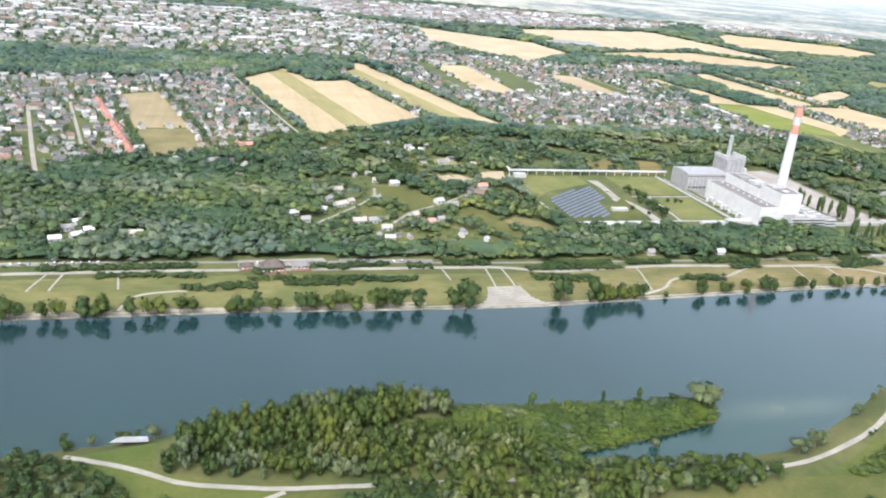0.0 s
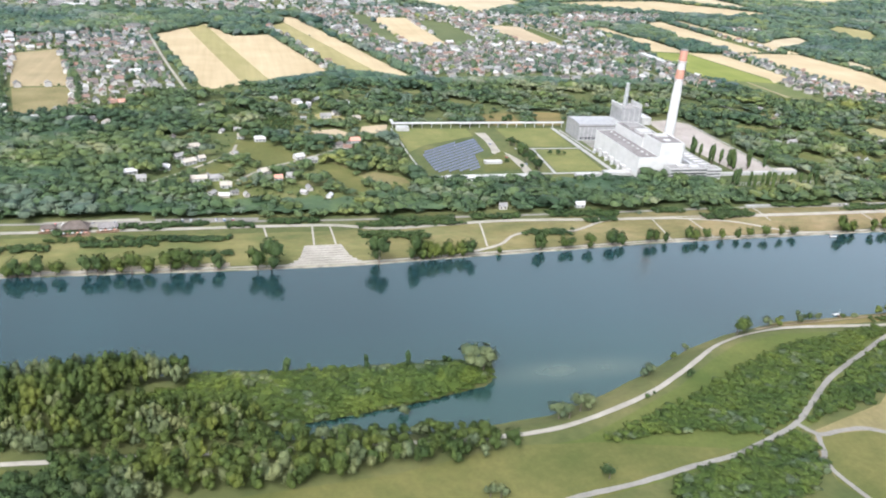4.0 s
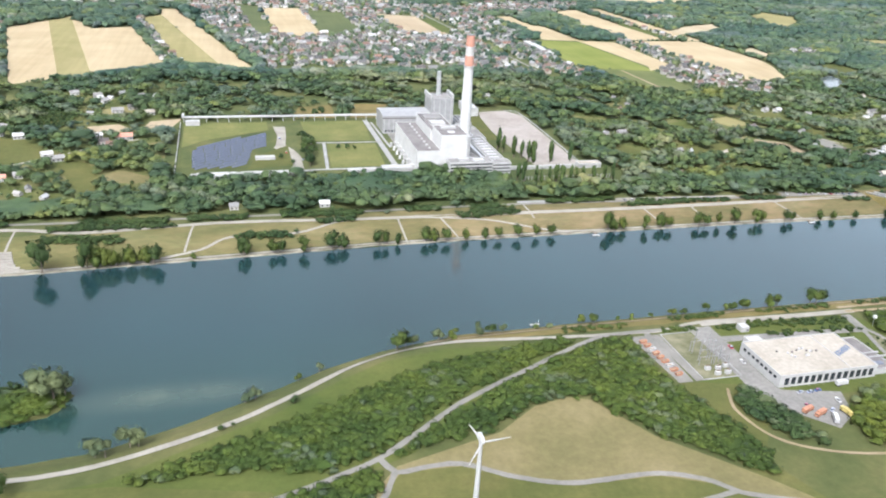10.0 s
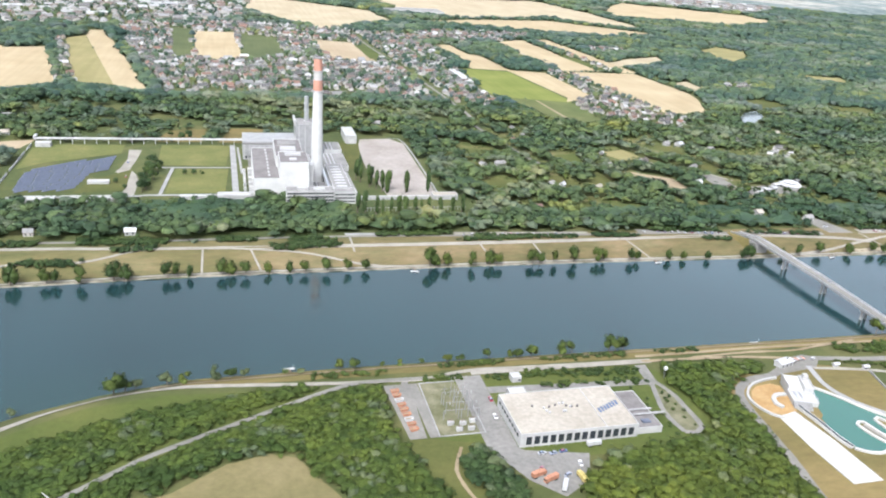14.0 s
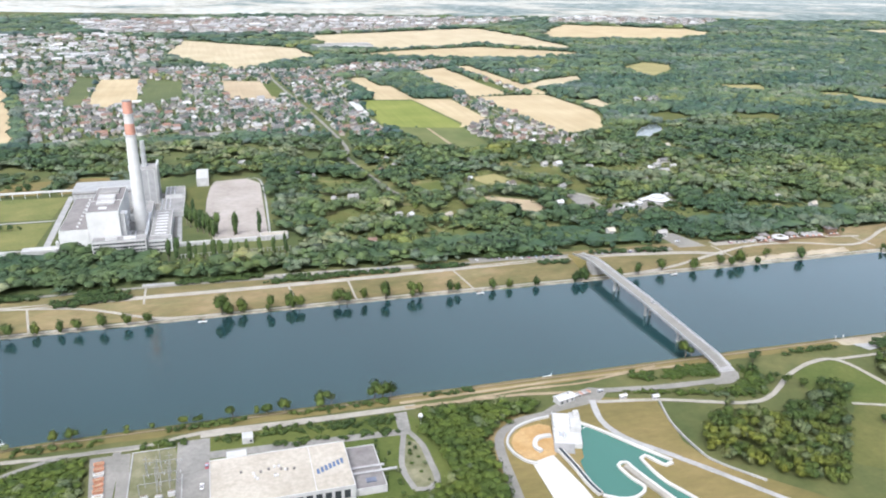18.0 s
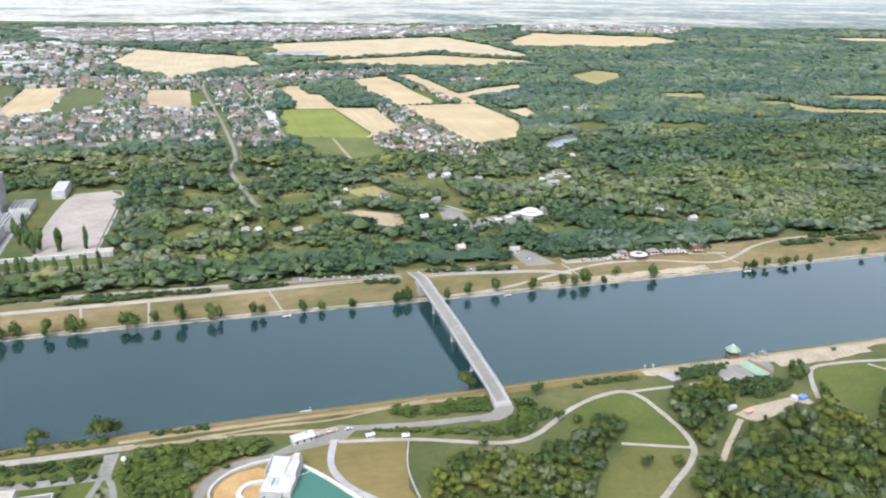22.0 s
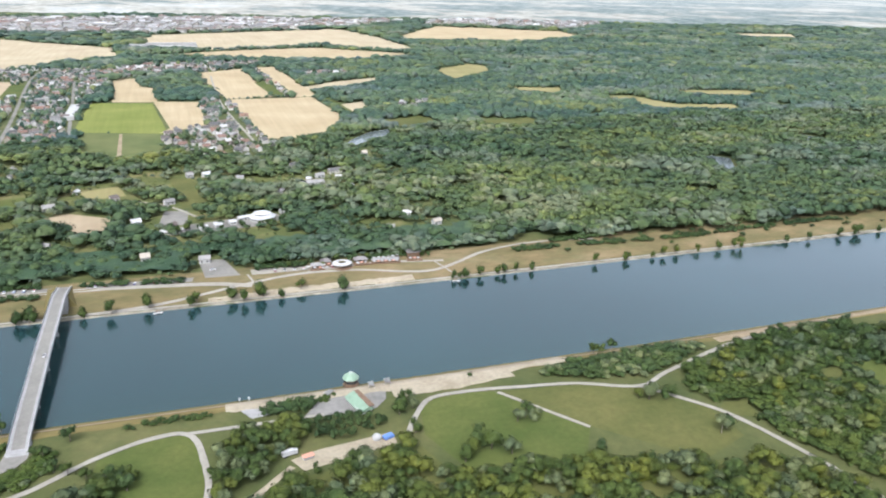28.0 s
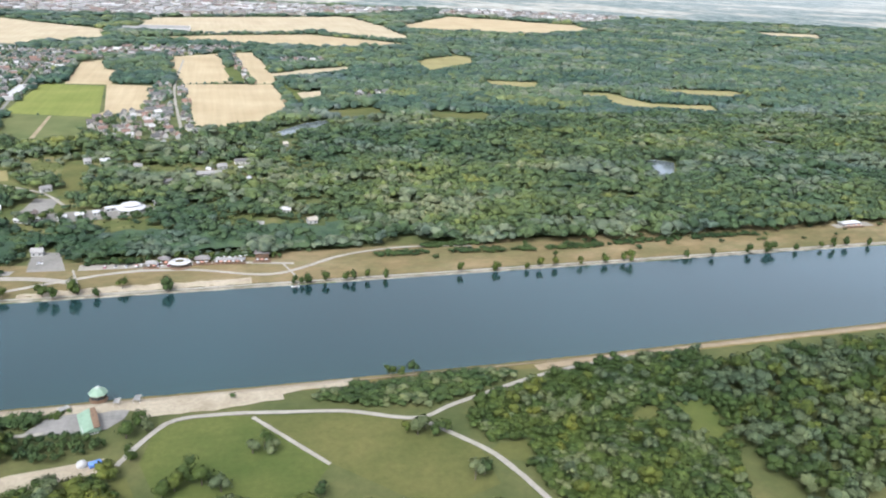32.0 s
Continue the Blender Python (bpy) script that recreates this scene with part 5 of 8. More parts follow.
def belt(name, poly, gap, tops, spread, templates, seed, town_keep=0.3, silver=0.12, kinds=FAR_LEAVES):
    """Woods beyond the river, in four leaf colours, left out where the ground is open."""
    x, y, rng = scatter(poly, gap, seed)
    keep = ~open_at(x, y)
    keep &= (glades(x, y) > -0.24) | (x > 1620) | (y > 1350) | (y < 790)
    x, y = x[keep], y[keep]
    t = in_town(x, y)
    keep = ~t | (rng.uniform(size=len(x)) < town_keep)
    x, y, t = x[keep], y[keep], t[keep]
    wild = (x > 1650) & (y < 2600)
    keep = ~wild | (lumps(x * 0.55, y, 46, 5) + 0.5 * lumps(x, y, 19, 6) > -0.72)
    x, y, t = x[keep], y[keep], t[keep]
    h = tops * rng.uniform(0.72, 1.22, len(x)) * (1 + 0.3 * lumps(x, y, 55, seed) + 0.3 * lumps(x * 0.4, y, 120, seed + 1)) * np.where(t, 0.76, 1.0)
    if y.min(initial=9999) < 1350:
        h *= np.where(x < 1620, np.clip((glades(x, y) + 0.4) / 0.4, 0.5, 1.0), 1.0)
    if y.min(initial=9999) < 2000:
        for a, b_, r in SPOTS:
            h = np.where(np.hypot(x - a, y - b_) < r, 2.0, h)
        h = low_before_openings(x, y, h)
    tone = 0.7 * lumps(x * 0.5, y, 150, 2) + 0.6 * lumps(x * 0.7, y, 60, seed + 2) + 0.3 * lumps(x, y, 24, seed + 4) + rng.normal(0, 0.18, len(x))
    cuts = np.quantile(tone, [silver, 0.56, 0.92]) if len(tone) else (0, 0, 0)
    for lo, hi, mat, word in ((-9, cuts[0], kinds[0], "silver-green"), (cuts[0], cuts[1], kinds[1], "green"), (cuts[1], cuts[2], kinds[2], "dark green"), (cuts[2], 9, kinds[3], "yellow-green")):
        s = (tone > lo) & (tone <= hi)
        wood(name, x[s], y[s], h[s], np.where(t[s], 0.8, 1.28) * spread * rng.uniform(0.75, 1.3, s.sum()), templates, mat, word + " broadleaved trees in dense woodland", seed)


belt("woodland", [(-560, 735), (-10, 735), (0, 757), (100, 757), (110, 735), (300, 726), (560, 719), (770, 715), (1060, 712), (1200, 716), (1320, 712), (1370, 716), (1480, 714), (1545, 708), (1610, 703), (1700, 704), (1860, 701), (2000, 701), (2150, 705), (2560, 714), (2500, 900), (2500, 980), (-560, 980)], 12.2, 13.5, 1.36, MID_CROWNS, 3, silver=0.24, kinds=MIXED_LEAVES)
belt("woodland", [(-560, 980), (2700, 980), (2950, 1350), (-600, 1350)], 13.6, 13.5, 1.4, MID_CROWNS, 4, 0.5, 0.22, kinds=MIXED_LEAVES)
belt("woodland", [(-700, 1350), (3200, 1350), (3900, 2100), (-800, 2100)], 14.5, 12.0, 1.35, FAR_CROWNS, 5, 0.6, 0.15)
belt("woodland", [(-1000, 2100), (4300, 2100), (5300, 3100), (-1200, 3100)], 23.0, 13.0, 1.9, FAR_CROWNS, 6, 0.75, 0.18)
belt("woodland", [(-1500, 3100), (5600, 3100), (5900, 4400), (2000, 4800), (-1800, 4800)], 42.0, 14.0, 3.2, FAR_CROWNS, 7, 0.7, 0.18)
for k, (poly, mat, word) in enumerate((([(140, 795), (395, 795), (395, 1235), (215, 1255)], LEAF, "green"), ([(935, 805), (1595, 805), (1595, 1185), (935, 1185)], LEAF_WARM, "yellow-green"))):
    x, y, rng = scatter(poly, 10.0, 81 + k)
    keep = (glades(x, y) <= -0.2) & ~open_at(x, y) & (rng.uniform(size=len(x)) < 0.6)
    for a, b_, r in SPOTS:
        keep &= np.hypot(x - a, y - b_) > r + 2
    x, y = x[keep], y[keep]
    wood("garden_bushes", x, y, rng.uniform(2.0, 5.5, len(x)), 1.3, MID_CROWNS, mat, word + " bushes and fruit trees scattered over garden land", 6)
for pts in ([(-206, 1600), (-152, 1316), (-110, 1140)], [(-120, 1650), (-46, 1330), (-22, 1175)], [(-95, 1130), (-60, 1150), (-30, 1165)]):
    line = smooth_line(pts, 8.0)
    x, y = np.array([p[0] for p in line]), np.array([p[1] for p in line])
    rng = np.random.default_rng(len(line))
    wood("tree_line", x + rng.uniform(-3, 3, len(x)), y, rng.uniform(9, 15, len(x)), 0.95, MID_CROWNS, GARDEN_LEAF_DARK, "dark green row of trees beside a sports ground", 8)
x, y, rng = scatter(DARK_SHRUBS, 5.0, 77)
wood("shrubbery", x, y, 5 * rng.uniform(0.7, 1.2, len(x)), 1.1, SHRUBS, LEAF_DARK, "dense low dark green shrubbery", 5)

def understory(name, poly, step, level, mat, label, allowed, lower=None):
    """The closed leaf layer below the tops of dense growth."""
    px, py = [p[0] for p in poly], [p[1] for p in poly]
    gx, gy = np.meshgrid(np.arange(min(px), max(px) + step, step), np.arange(min(py), max(py) + step, step))
    n = gx.shape[1]
    rng = np.random.default_rng(int(abs(min(px)) + step * 10))
    x = gx.ravel() + rng.uniform(-0.3, 0.3, gx.size) * step
    y = gy.ravel() + rng.uniform(-0.3, 0.3, gx.size) * step
    ok = inside(x, y, poly)
    ok[ok] &= allowed(x[ok], y[ok])
    top = np.full(x.shape, float(level))
    if lower is not None and ok.any():
        top[ok] = lower(x[ok], y[ok], top[ok])
    z = height(x, y) + top * rng.uniform(0.65, 1.15, len(x))
    i = (np.arange(gx.shape[0] - 1)[:, None] * n + np.arange(n - 1)[None, :]).ravel()
    i = i[ok[i] & ok[i + 1] & ok[i + n] & ok[i + n + 1]]
    if not len(i):
        return
    tris = np.r_[np.c_[i, i + 1, i + n + 1], np.c_[i, i + n + 1, i + n]]
    used, back_to = np.unique(tris, return_inverse=True)
    ob = new(name, tri_mesh(name, np.c_[x, y, z][used], back_to.reshape(-1, 3), mat, True))
    tagged(ob, label, "trees", kind="stuff")


def wooded(x, y):
    m = ~open_at(x, y) & ~in_town(x, y)
    m &= (glades(x, y) > 0.02) | (x > 1620) | (y > 1350) | (y < 790)
    m &= (x <= 1650) | (y >= 2600) | (lumps(x * 0.55, y, 46, 5) + 0.5 * lumps(x, y, 19, 6) > -0.6)
    for a, b_, r in SPOTS:
        m &= np.hypot(x - a, y - b_) > r + 6
    return m


# dark leaf colour paints in the shade of the gaps between crowns
understory("undergrowth", [(-560, 740), (110, 742), (300, 730), (560, 724), (770, 720), (1060, 718), (1200, 720), (1480, 718), (1545, 712), (1610, 708), (1860, 706), (2150, 710), (2560, 720), (2500, 980), (-560, 980)], 9.0, 6.2, GARDEN_LEAF_DARK, "closed leaf layer of dense woodland, dark green for shade between crowns", wooded, low_before_openings)
understory("undergrowth", [(-560, 980), (2700, 980), (2950, 1350), (-600, 1350)], 10.0, 6.4, GARDEN_LEAF_DARK, "closed leaf layer of dense woodland, dark green for shade between crowns", wooded, low_before_openings)
understory("undergrowth", [(-700, 1350), (3200, 1350), (3900, 2100), (-800, 2100)], 15.0, 6.4, HAZE_LEAF_DARK, "closed leaf layer of dense woodland, dark green for shade between crowns", wooded, low_before_openings)

# woods and thickets of the island: outline, gap, height, spread, crowns, leaf, words
ISLAND = [
    ([(-40, 418), (20, 430), (84, 437), (114, 451), (151, 451), (150, 474), (60, 480), (25, 460), (-30, 448)], 6.2, 20, 0.75, SPIRES, LEAF, "tall slender green trees in a grove", 0.15),
    ([(-40, 416), (20, 400), (60, 397), (150, 398), (206, 404), (190, 418), (118, 440), (84, 437), (20, 430)], 6.4, 15, 0.85, SPIRES, LEAF, "green trees round the head of an inlet", 0.18),
    ([(118, 444), (190, 412), (205, 405), (225, 406), (262, 411), (300, 417), (352, 430), (365, 449), (338, 461), (215, 466), (151, 472), (151, 451)], 4.2, 3.6, 2.2, SHRUBS, LEAF_SHRUB, "low scrub on a wooded spit", 0.05),
    ([(100, 386), (230, 372), (330, 363), (350, 354), (340, 346), (265, 345), (200, 340), (150, 343), (110, 342), (86, 360), (80, 380)], 6.6, 15, 0.72, NEAR_CROWNS, LEAF, "willows and poplars beside a meadow", 0.3),
    ([(40, 404), (100, 398), (160, 404), (195, 402), (206, 392), (262, 384), (333, 378), (335, 370), (240, 376), (140, 387), (60, 394)], 6.0, 12.5, 0.75, NEAR_CROWNS, LEAF, "trees along a still inlet", 0.15),
    ([(48, 348), (70, 372), (110, 370), (128, 350), (110, 325), (60, 325)], 7.0, 13, 1.1, NEAR_CROWNS, LEAF_DARK, "dense dark green tree group", 0.0),
    ([(-200, 440), (-110, 448), (-98, 430), (-60, 408), (-60, 380), (-180, 380)], 7.5, 10, 0.95, NEAR_CROWNS, LEAF_DARK, "dark green trees beside a path", 0.1),
    ([(-60, 395), (-20, 380), (-60, 350), (-150, 350)], 7.5, 9, 0.95, NEAR_CROWNS, LEAF, "green trees beside a lawn", 0.1),
    ([(401, 350), (433, 362), (489, 386), (537, 409), (602, 437), (689, 452), (722, 447), (655, 421), (600, 394), (560, 364), (538, 348), (505, 338), (470, 350)], 4.2, 4.2, 1.9, SHRUBS, LEAF_SHRUB, "dense broad thicket between two paths", 0.03),
    ([(551, 346), (579, 366), (618, 389), (663, 415), (733, 445), (752, 444), (752, 389), (766, 347), (774, 305), (768, 284), (750, 303), (715, 336), (690, 380), (659, 383), (615, 360)], 4.2, 4.6, 1.9, SHRUBS, LEAF_SHRUB, "dense thicket round a meadow", 0.05),
    ([(478, 318), (528, 333), (544, 338), (543, 322), (530, 300), (500, 280), (420, 285), (430, 308)], 4.3, 4.2, 2.1, SHRUBS, LEAF_SHRUB, "dark thicket beside a path", 0.06),
    ([(968, 446), (1045, 436), (1045, 428), (1018, 418), (1000, 405), (992, 350), (985, 270), (905, 272), (846, 298), (852, 324), (878, 348), (930, 350), (966, 362), (966, 400), (962, 428)], 4.6, 7.0, 1.45, SHRUBS, LEAF_SHRUB, "dense young wood beside a rafting course", 0.03),
    ([(786, 364), (799, 369), (806, 362), (812, 345), (818, 326), (816, 309), (800, 311), (787, 331)], 4.4, 6.0, 1.5, SHRUBS, LEAF_DARK, "thicket beside a service yard", 0.1),
    ([(1136, 350), (1140, 372), (1150, 384), (1164, 389), (1188, 382), (1207, 376), (1226, 383), (1244, 390), (1258, 400), (1268, 394), (1262, 376), (1240, 352), (1212, 320), (1190, 300), (1150, 330)], 6.8, 9.5, 1.15, NEAR_CROWNS, LEAF, "loose wood of mixed trees in parkland", 0.12),
    ([(1154, 444), (1199, 438), (1202, 455), (1179, 458), (1160, 455)], 3.4, 3.6, 1.7, SHRUBS, LEAF_SHRUB, "dense clipped shrubbery beside the bridge road", 0.0),
    ([(1131, 449), (1149, 444), (1151, 456), (1134, 461)], 3.4, 3.6, 1.7, SHRUBS, LEAF_SHRUB, "dense rounded shrubbery on the shore slope", 0.0),
    ([(1112, 435), (1139, 425), (1172, 415), (1173, 420), (1140, 429), (1115, 439)], 3.4, 3.6, 1.7, SHRUBS, LEAF_SHRUB, "long thick hedge between two roads", 0.0),
    ([(1173, 415), (1199, 405), (1217, 406), (1230, 420), (1232, 437), (1222, 444), (1214, 427), (1190, 417), (1173, 421)], 3.4, 3.6, 1.7, SHRUBS, LEAF_SHRUB, "dark shrubbery inside a road bend", 0.05),
    ([(1341, 440), (1363, 456), (1386, 453), (1383, 441), (1360, 438)], 5.0, 6.5, 1.2, SHRUBS, LEAF_DARK, "dark bushes behind the beach", 0.0),
    ([(1318, 402), (1335, 428), (1372, 432), (1382, 418), (1358, 396), (1335, 372), (1318, 352)], 6.5, 9.5, 1.1, NEAR_CROWNS, LEAF, "parkland trees behind a beach", 0.15),
    ([(1372, 428), (1420, 424), (1430, 410), (1405, 404), (1376, 406)], 6.0, 8, 0.95, NEAR_CROWNS, LEAF_DARK, "dark trees behind a lookout tower", 0.0),
    ([(1290, 330), (1330, 345), (1370, 374), (1430, 384), (1445, 350), (1530, 335), (1600, 318), (1650, 300), (1690, 225), (1255, 240)], 6.9, 10.5, 1.28, NEAR_CROWNS, LEAF, "mixed parkland trees and open scrub", 0.14),
    ([(1545, 442), (1575, 452), (1640, 458), (1700, 450), (1650, 430), (1608, 422), (1570, 432)], 4.6, 6.2, 1.6, SHRUBS, LEAF_DARK, "dark thicket beside the beach", 0.12),
    ([(1655, 426), (1720, 442), (1790, 454), (1840, 458), (1830, 400), (1790, 330), (1760, 270), (1690, 260), (1672, 310), (1655, 370), (1640, 392)], 4.5, 5.0, 1.8, SHRUBS, LEAF, "green scrub with small clearings", 0.06),
    ([(1655, 426), (1720, 442), (1790, 454), (1840, 458), (1830, 400), (1790, 330), (1760, 270), (1690, 230), (1672, 310), (1655, 370), (1640, 392)], 11.5, 9.5, 1.15, NEAR_CROWNS, LEAF, "young trees standing out of green scrub", 0.3),
    ([(1812, 430), (1900, 436), (2080, 440), (2500, 446), (2500, 330), (1960, 320), (1800, 264), (1800, 330)], 9.0, 12.5, 1.2, NEAR_CROWNS, LEAF, "tall riverside woodland of willow and poplar", 0.5),
]
ISLAND_OPEN = [p for p, *_ in PATHS]
for k, (poly, gap, top, spread, temp, mat, lab, silver) in enumerate(ISLAND):
    x, y, rng = scatter(poly, gap, 100 + k)
    near = np.full(len(x), 1e9)
    for p in ISLAND_OPEN:
        near = np.minimum(near, line_distance(x, y, p))
    keep = (near > 3.0 + min(2.2, top * spread * 0.22)) & ~inside(x, y, RIVER)
    for q in CLEARINGS:
        keep &= ~inside(x, y, q)
    if poly[0][0] in (1136, 1290):
        keep &= lumps(x, y, 22, k) > (-0.75 if poly[0][0] == 1136 else -0.4)
    x, y = x[keep], y[keep]
    if poly[0][0] == 1290:
        understory("scrub", poly, 3.4, 2.6, LEAF_OLIVE, "low olive scrub under loose parkland trees", lambda u, v: (lumps(u, v, 22, k) > -0.2) & np.all([line_distance(u, v, p) > 5 for p in ISLAND_OPEN], axis=0) & ~np.any([inside(u, v, q) for q in CLEARINGS], axis=0))
    if temp is SHRUBS:
        understory("thicket", poly, 3.2, top * 0.62, mat, "closed leaf layer of " + lab, lambda u, v: ~inside(u, v, RIVER) & np.all([line_distance(u, v, p) > 4.6 for p in ISLAND_OPEN], axis=0) & ~np.any([inside(u, v, q) for q in CLEARINGS], axis=0))
    h = top * (rng.uniform(0.8, 1.15, len(x)) if temp is SHRUBS else rng.uniform(0.65, 1.2, len(x)))
    s = lumps(x, y, 25, k) + rng.normal(0, 0.4, len(x)) < np.quantile(lumps(x, y, 25, k), max(0.0, min(1.0, silver))) if len(x) else np.zeros(0, bool)
    if silver == 0:
        s = np.zeros(len(x), bool)
    name = "thicket" if temp is SHRUBS else "grove"
    warm = ~s & (lumps(x, y, 18, k + 3) + rng.normal(0, 0.3, len(x)) > (0.05 if poly[0][0] in (1290, 1318, 1136) else 0.3)) if temp is not SHRUBS and mat is LEAF else np.zeros(len(x), bool)
    wood(name, x[warm], y[warm], h[warm] * 1.1, spread, temp, LEAF_OLIVE if poly[0][0] > 1100 else LEAF_WARM, "yellow-green " + lab, k)
    s2 = ~s & ~warm
    wood(name, x[s2], y[s2], h[s2], spread, temp, mat, lab, k)
    wood(name, x[s], y[s], h[s], spread, temp, LEAF_SILVER, "silver-leaved " + lab, k)
# ---- single trees along the banks and in the meadows ----
TREE_KINDS = {}


def tree_base(key, template, mat, word):
    tv, tf, tn = template
    base = thing("tree", 0, 0, -400, 0, word, "tree")
    bm = lathe([(0.035, -0.03), (0.024, 0.12), (0.018, 0.4), (0.006, 0.7)], 7)
    for k in range(4):
        a = k * 1.6 + 0.3
        limb = [bm.verts.new((0.012 * math.cos(a + q), 0.012 * math.sin(a + q), 0.24 + 0.05 * k)) for q in (0, 2.1, 4.2)]
        tip = bm.verts.new((0.24 * math.cos(a), 0.24 * math.sin(a), 0.45 + 0.05 * k))
        for i in range(3):
            bm.faces.new((limb[i], limb[(i + 1) % 3], tip))
    part("trunk", bm, BARK, base)
    part("crown", tri_mesh("crown", tv, tf, mat, True, tn), None, base)
    TREE_KINDS[key] = base


for k in range(4):
    tree_base(("green", k), NEAR_CROWNS[k], LEAF, "green broadleaved tree with a lumpy round crown")
    tree_base(("silver", k), NEAR_CROWNS[k], LEAF_SILVER, "silver-leaved willow with a loose rounded crown")
    tree_base(("warm", k), NEAR_CROWNS[k], LEAF_WARM, "yellow-green young tree with an open crown")
    tree_base(("dark", k), NEAR_CROWNS[k], LEAF_DARK, "dark green tree with a dense crown")
    tree_base(("shore", k), SHORE_CROWNS[k], LEAF, "green willow bushing out from the water's edge")
    tree_base(("shorewarm", k), SHORE_CROWNS[k], LEAF_WARM, "yellow-green willow at the water's edge")
    tree_base(("shoredark", k), SHORE_CROWNS[k], LEAF_DARK, "dark green alder at the water's edge")
    tree_base(("poplar", k), POPLARS[k % 3], LEAF_DARK, "tall slim columnar poplar")
    tree_base(("bush", k), SHRUBS[k], LEAF, "low rounded green bush")
    tree_base(("silverbush", k), SHRUBS[k], LEAF_SILVER, "low rounded silver-green bush")
trng = random.Random(5)


def tree(x, y, h, kind="green", spread=0.95, group="", words=""):
    z = float(height(x, y)[0])
    s = Matrix.Diagonal((h * spread, h * spread, h, 1))
    ob = copy_thing(TREE_KINDS[(kind, trng.randrange(4))], pose(x, y, z, 0, 0, trng.uniform(0, 360)) @ s)
    ob.name = "bush" if "bush" in kind else "poplar" if kind == "poplar" else "tree"
    return tagged(ob, words, "bush" if "bush" in kind else "tree", group)


def shore_y(x):
    return float(np.interp(x, [p[0] for p in NORTH], [p[1] for p in NORTH]))


# the row along the far shore
ROW = "trees along the far shore"
for x in (-180, -174, -166, -150, -135, -122, -108, -101, -81, -67, -53, -39, -32, 5, 12, 18, 28, 40, 62, 70, 78, 90, 98, 109, 130, 140, 152, 171):
    x += trng.uniform(-2, 2)
    tree(x, shore_y(x) + trng.uniform(0, 2.5), trng.uniform(16, 22), trng.choice(("shore", "shorewarm", "shorewarm", "shoredark")), trng.uniform(0.95, 1.25), ROW)
for x, h, k in ((204, 16, "green"), (216, 17, "dark"), (313, 17, "dark"), (347, 16, "dark"), (352, 13, "green"), (359, 11, "warm"), (366, 12, "warm"), (371, 11, "warm"), (380, 12, "green"), (384, 11, "warm"), (392, 11, "warm"), (400, 13, "dark"), (434, 5, "green"), (476, 13, "green"), (503, 10, "warm"), (508, 9, "green"), (529, 9, "warm"), (556, 12, "green"), (564, 10, "green"), (600, 10, "green"), (608, 9, "warm"), (617, 8, "green"), (646, 11, "green"), (652, 9, "warm"), (666, 9, "green"), (686, 8, "warm"), (704, 8, "green"), (719, 8, "warm"), (740, 9, "green"), (759, 9, "warm"), (774, 8, "green"), (838, 12, "green"), (845, 10, "green"), (856, 10, "warm"), (880, 9, "green"), (898, 11, "green"), (906, 9, "warm"), (943, 10, "green"), (950, 9, "green"), (965, 9, "warm"), (987, 10, "green"), (1012, 9, "green"), (1020, 8, "warm"), (1048, 9, "green"), (1056, 8, "green"), (1094, 8, "green"), (1111, 7, "warm"), (1139, 7, "green"), (1181, 9, "green"), (1189, 10, "green"), (1228, 7, "warm"), (1251, 9, "green"), (1281, 9, "warm"), (1314, 8, "green"), (1320, 7, "warm"), (1350, 9, "warm"), (1359, 9, "green"), (1377, 11, "warm"), (1394, 6, "green"), (1450, 10, "dark")):
    kind = {"green": "shore", "warm": "shorewarm", "dark": "shoredark"}[k]
    tree(x, shore_y(x) + (7 if k == "warm" and x > 1270 else 0.5) + trng.uniform(0, 2), h * 1.75, kind, trng.uniform(0.8, 1.1), ROW)
tree(1412, 662, 12, "warm", 1.1, ROW)
for x in (1557, 1562, 1570, 1585, 1603, 1610, 1624, 1639, 1713, 1746, 1750, 1780, 1794, 1809, 1837, 1865, 1886, 1892, 1958, 1989, 2033, 2054, 2062, 2094, 2127, 2142, 2161, 2190, 2230, 2262, 2300):
    tree(x, shore_y(x) + trng.uniform(0, 2.5), trng.uniform(9, 14), trng.choice(("shore", "shorewarm", "shore")), trng.uniform(0.8, 1.1), ROW)
# shrubs on the eastern bank
for k in range(34):
    x = 1660 + k * 18 + trng.uniform(-9, 9)
    tree(x, trng.uniform(676, 714), trng.uniform(3.5, 6), trng.choice(("bush", "bush", "dark")), trng.uniform(1.4, 2.0), "bushes on the far bank")
# island shore
for x, y, h, k in ((578, 466, 13, "green"), (585, 469, 10, "green"), (591, 472, 8, "silver"), (611, 473, 9, "silver"), (622, 473, 7, "warm"), (642, 474, 9, "silver"), (652, 475, 8, "green"), (662, 476, 7, "silver"), (690, 478, 5, "bush"), (728, 478, 7, "warm"), (739, 479, 8, "green"), (774, 478, 5, "bush"), (790, 478, 5, "bush"), (808, 478, 7, "warm"), (818, 477, 6, "green"), (841, 478, 8, "green"), (856, 477, 6, "warm"), (864, 478, 7, "green"), (876, 479, 9, "green"), (903, 479, 11, "green"), (909, 479, 8, "silver"), (940, 477, 13, "green"), (946, 477, 12, "warm"), (952, 477, 10, "green"), (700, 477, 5, "silverbush"), (760, 477, 4, "bush"), (1193, 475, 13, "warm"), (1197, 473, 8, "green"), (1238, 451, 9, "dark"), (1605, 466, 8, "green"), (1622, 468, 9, "dark"), (1612, 466, 6, "bush")):
    tree(x, y, h * 1.35, k, trng.uniform(0.9, 1.2), "trees along the island shore")
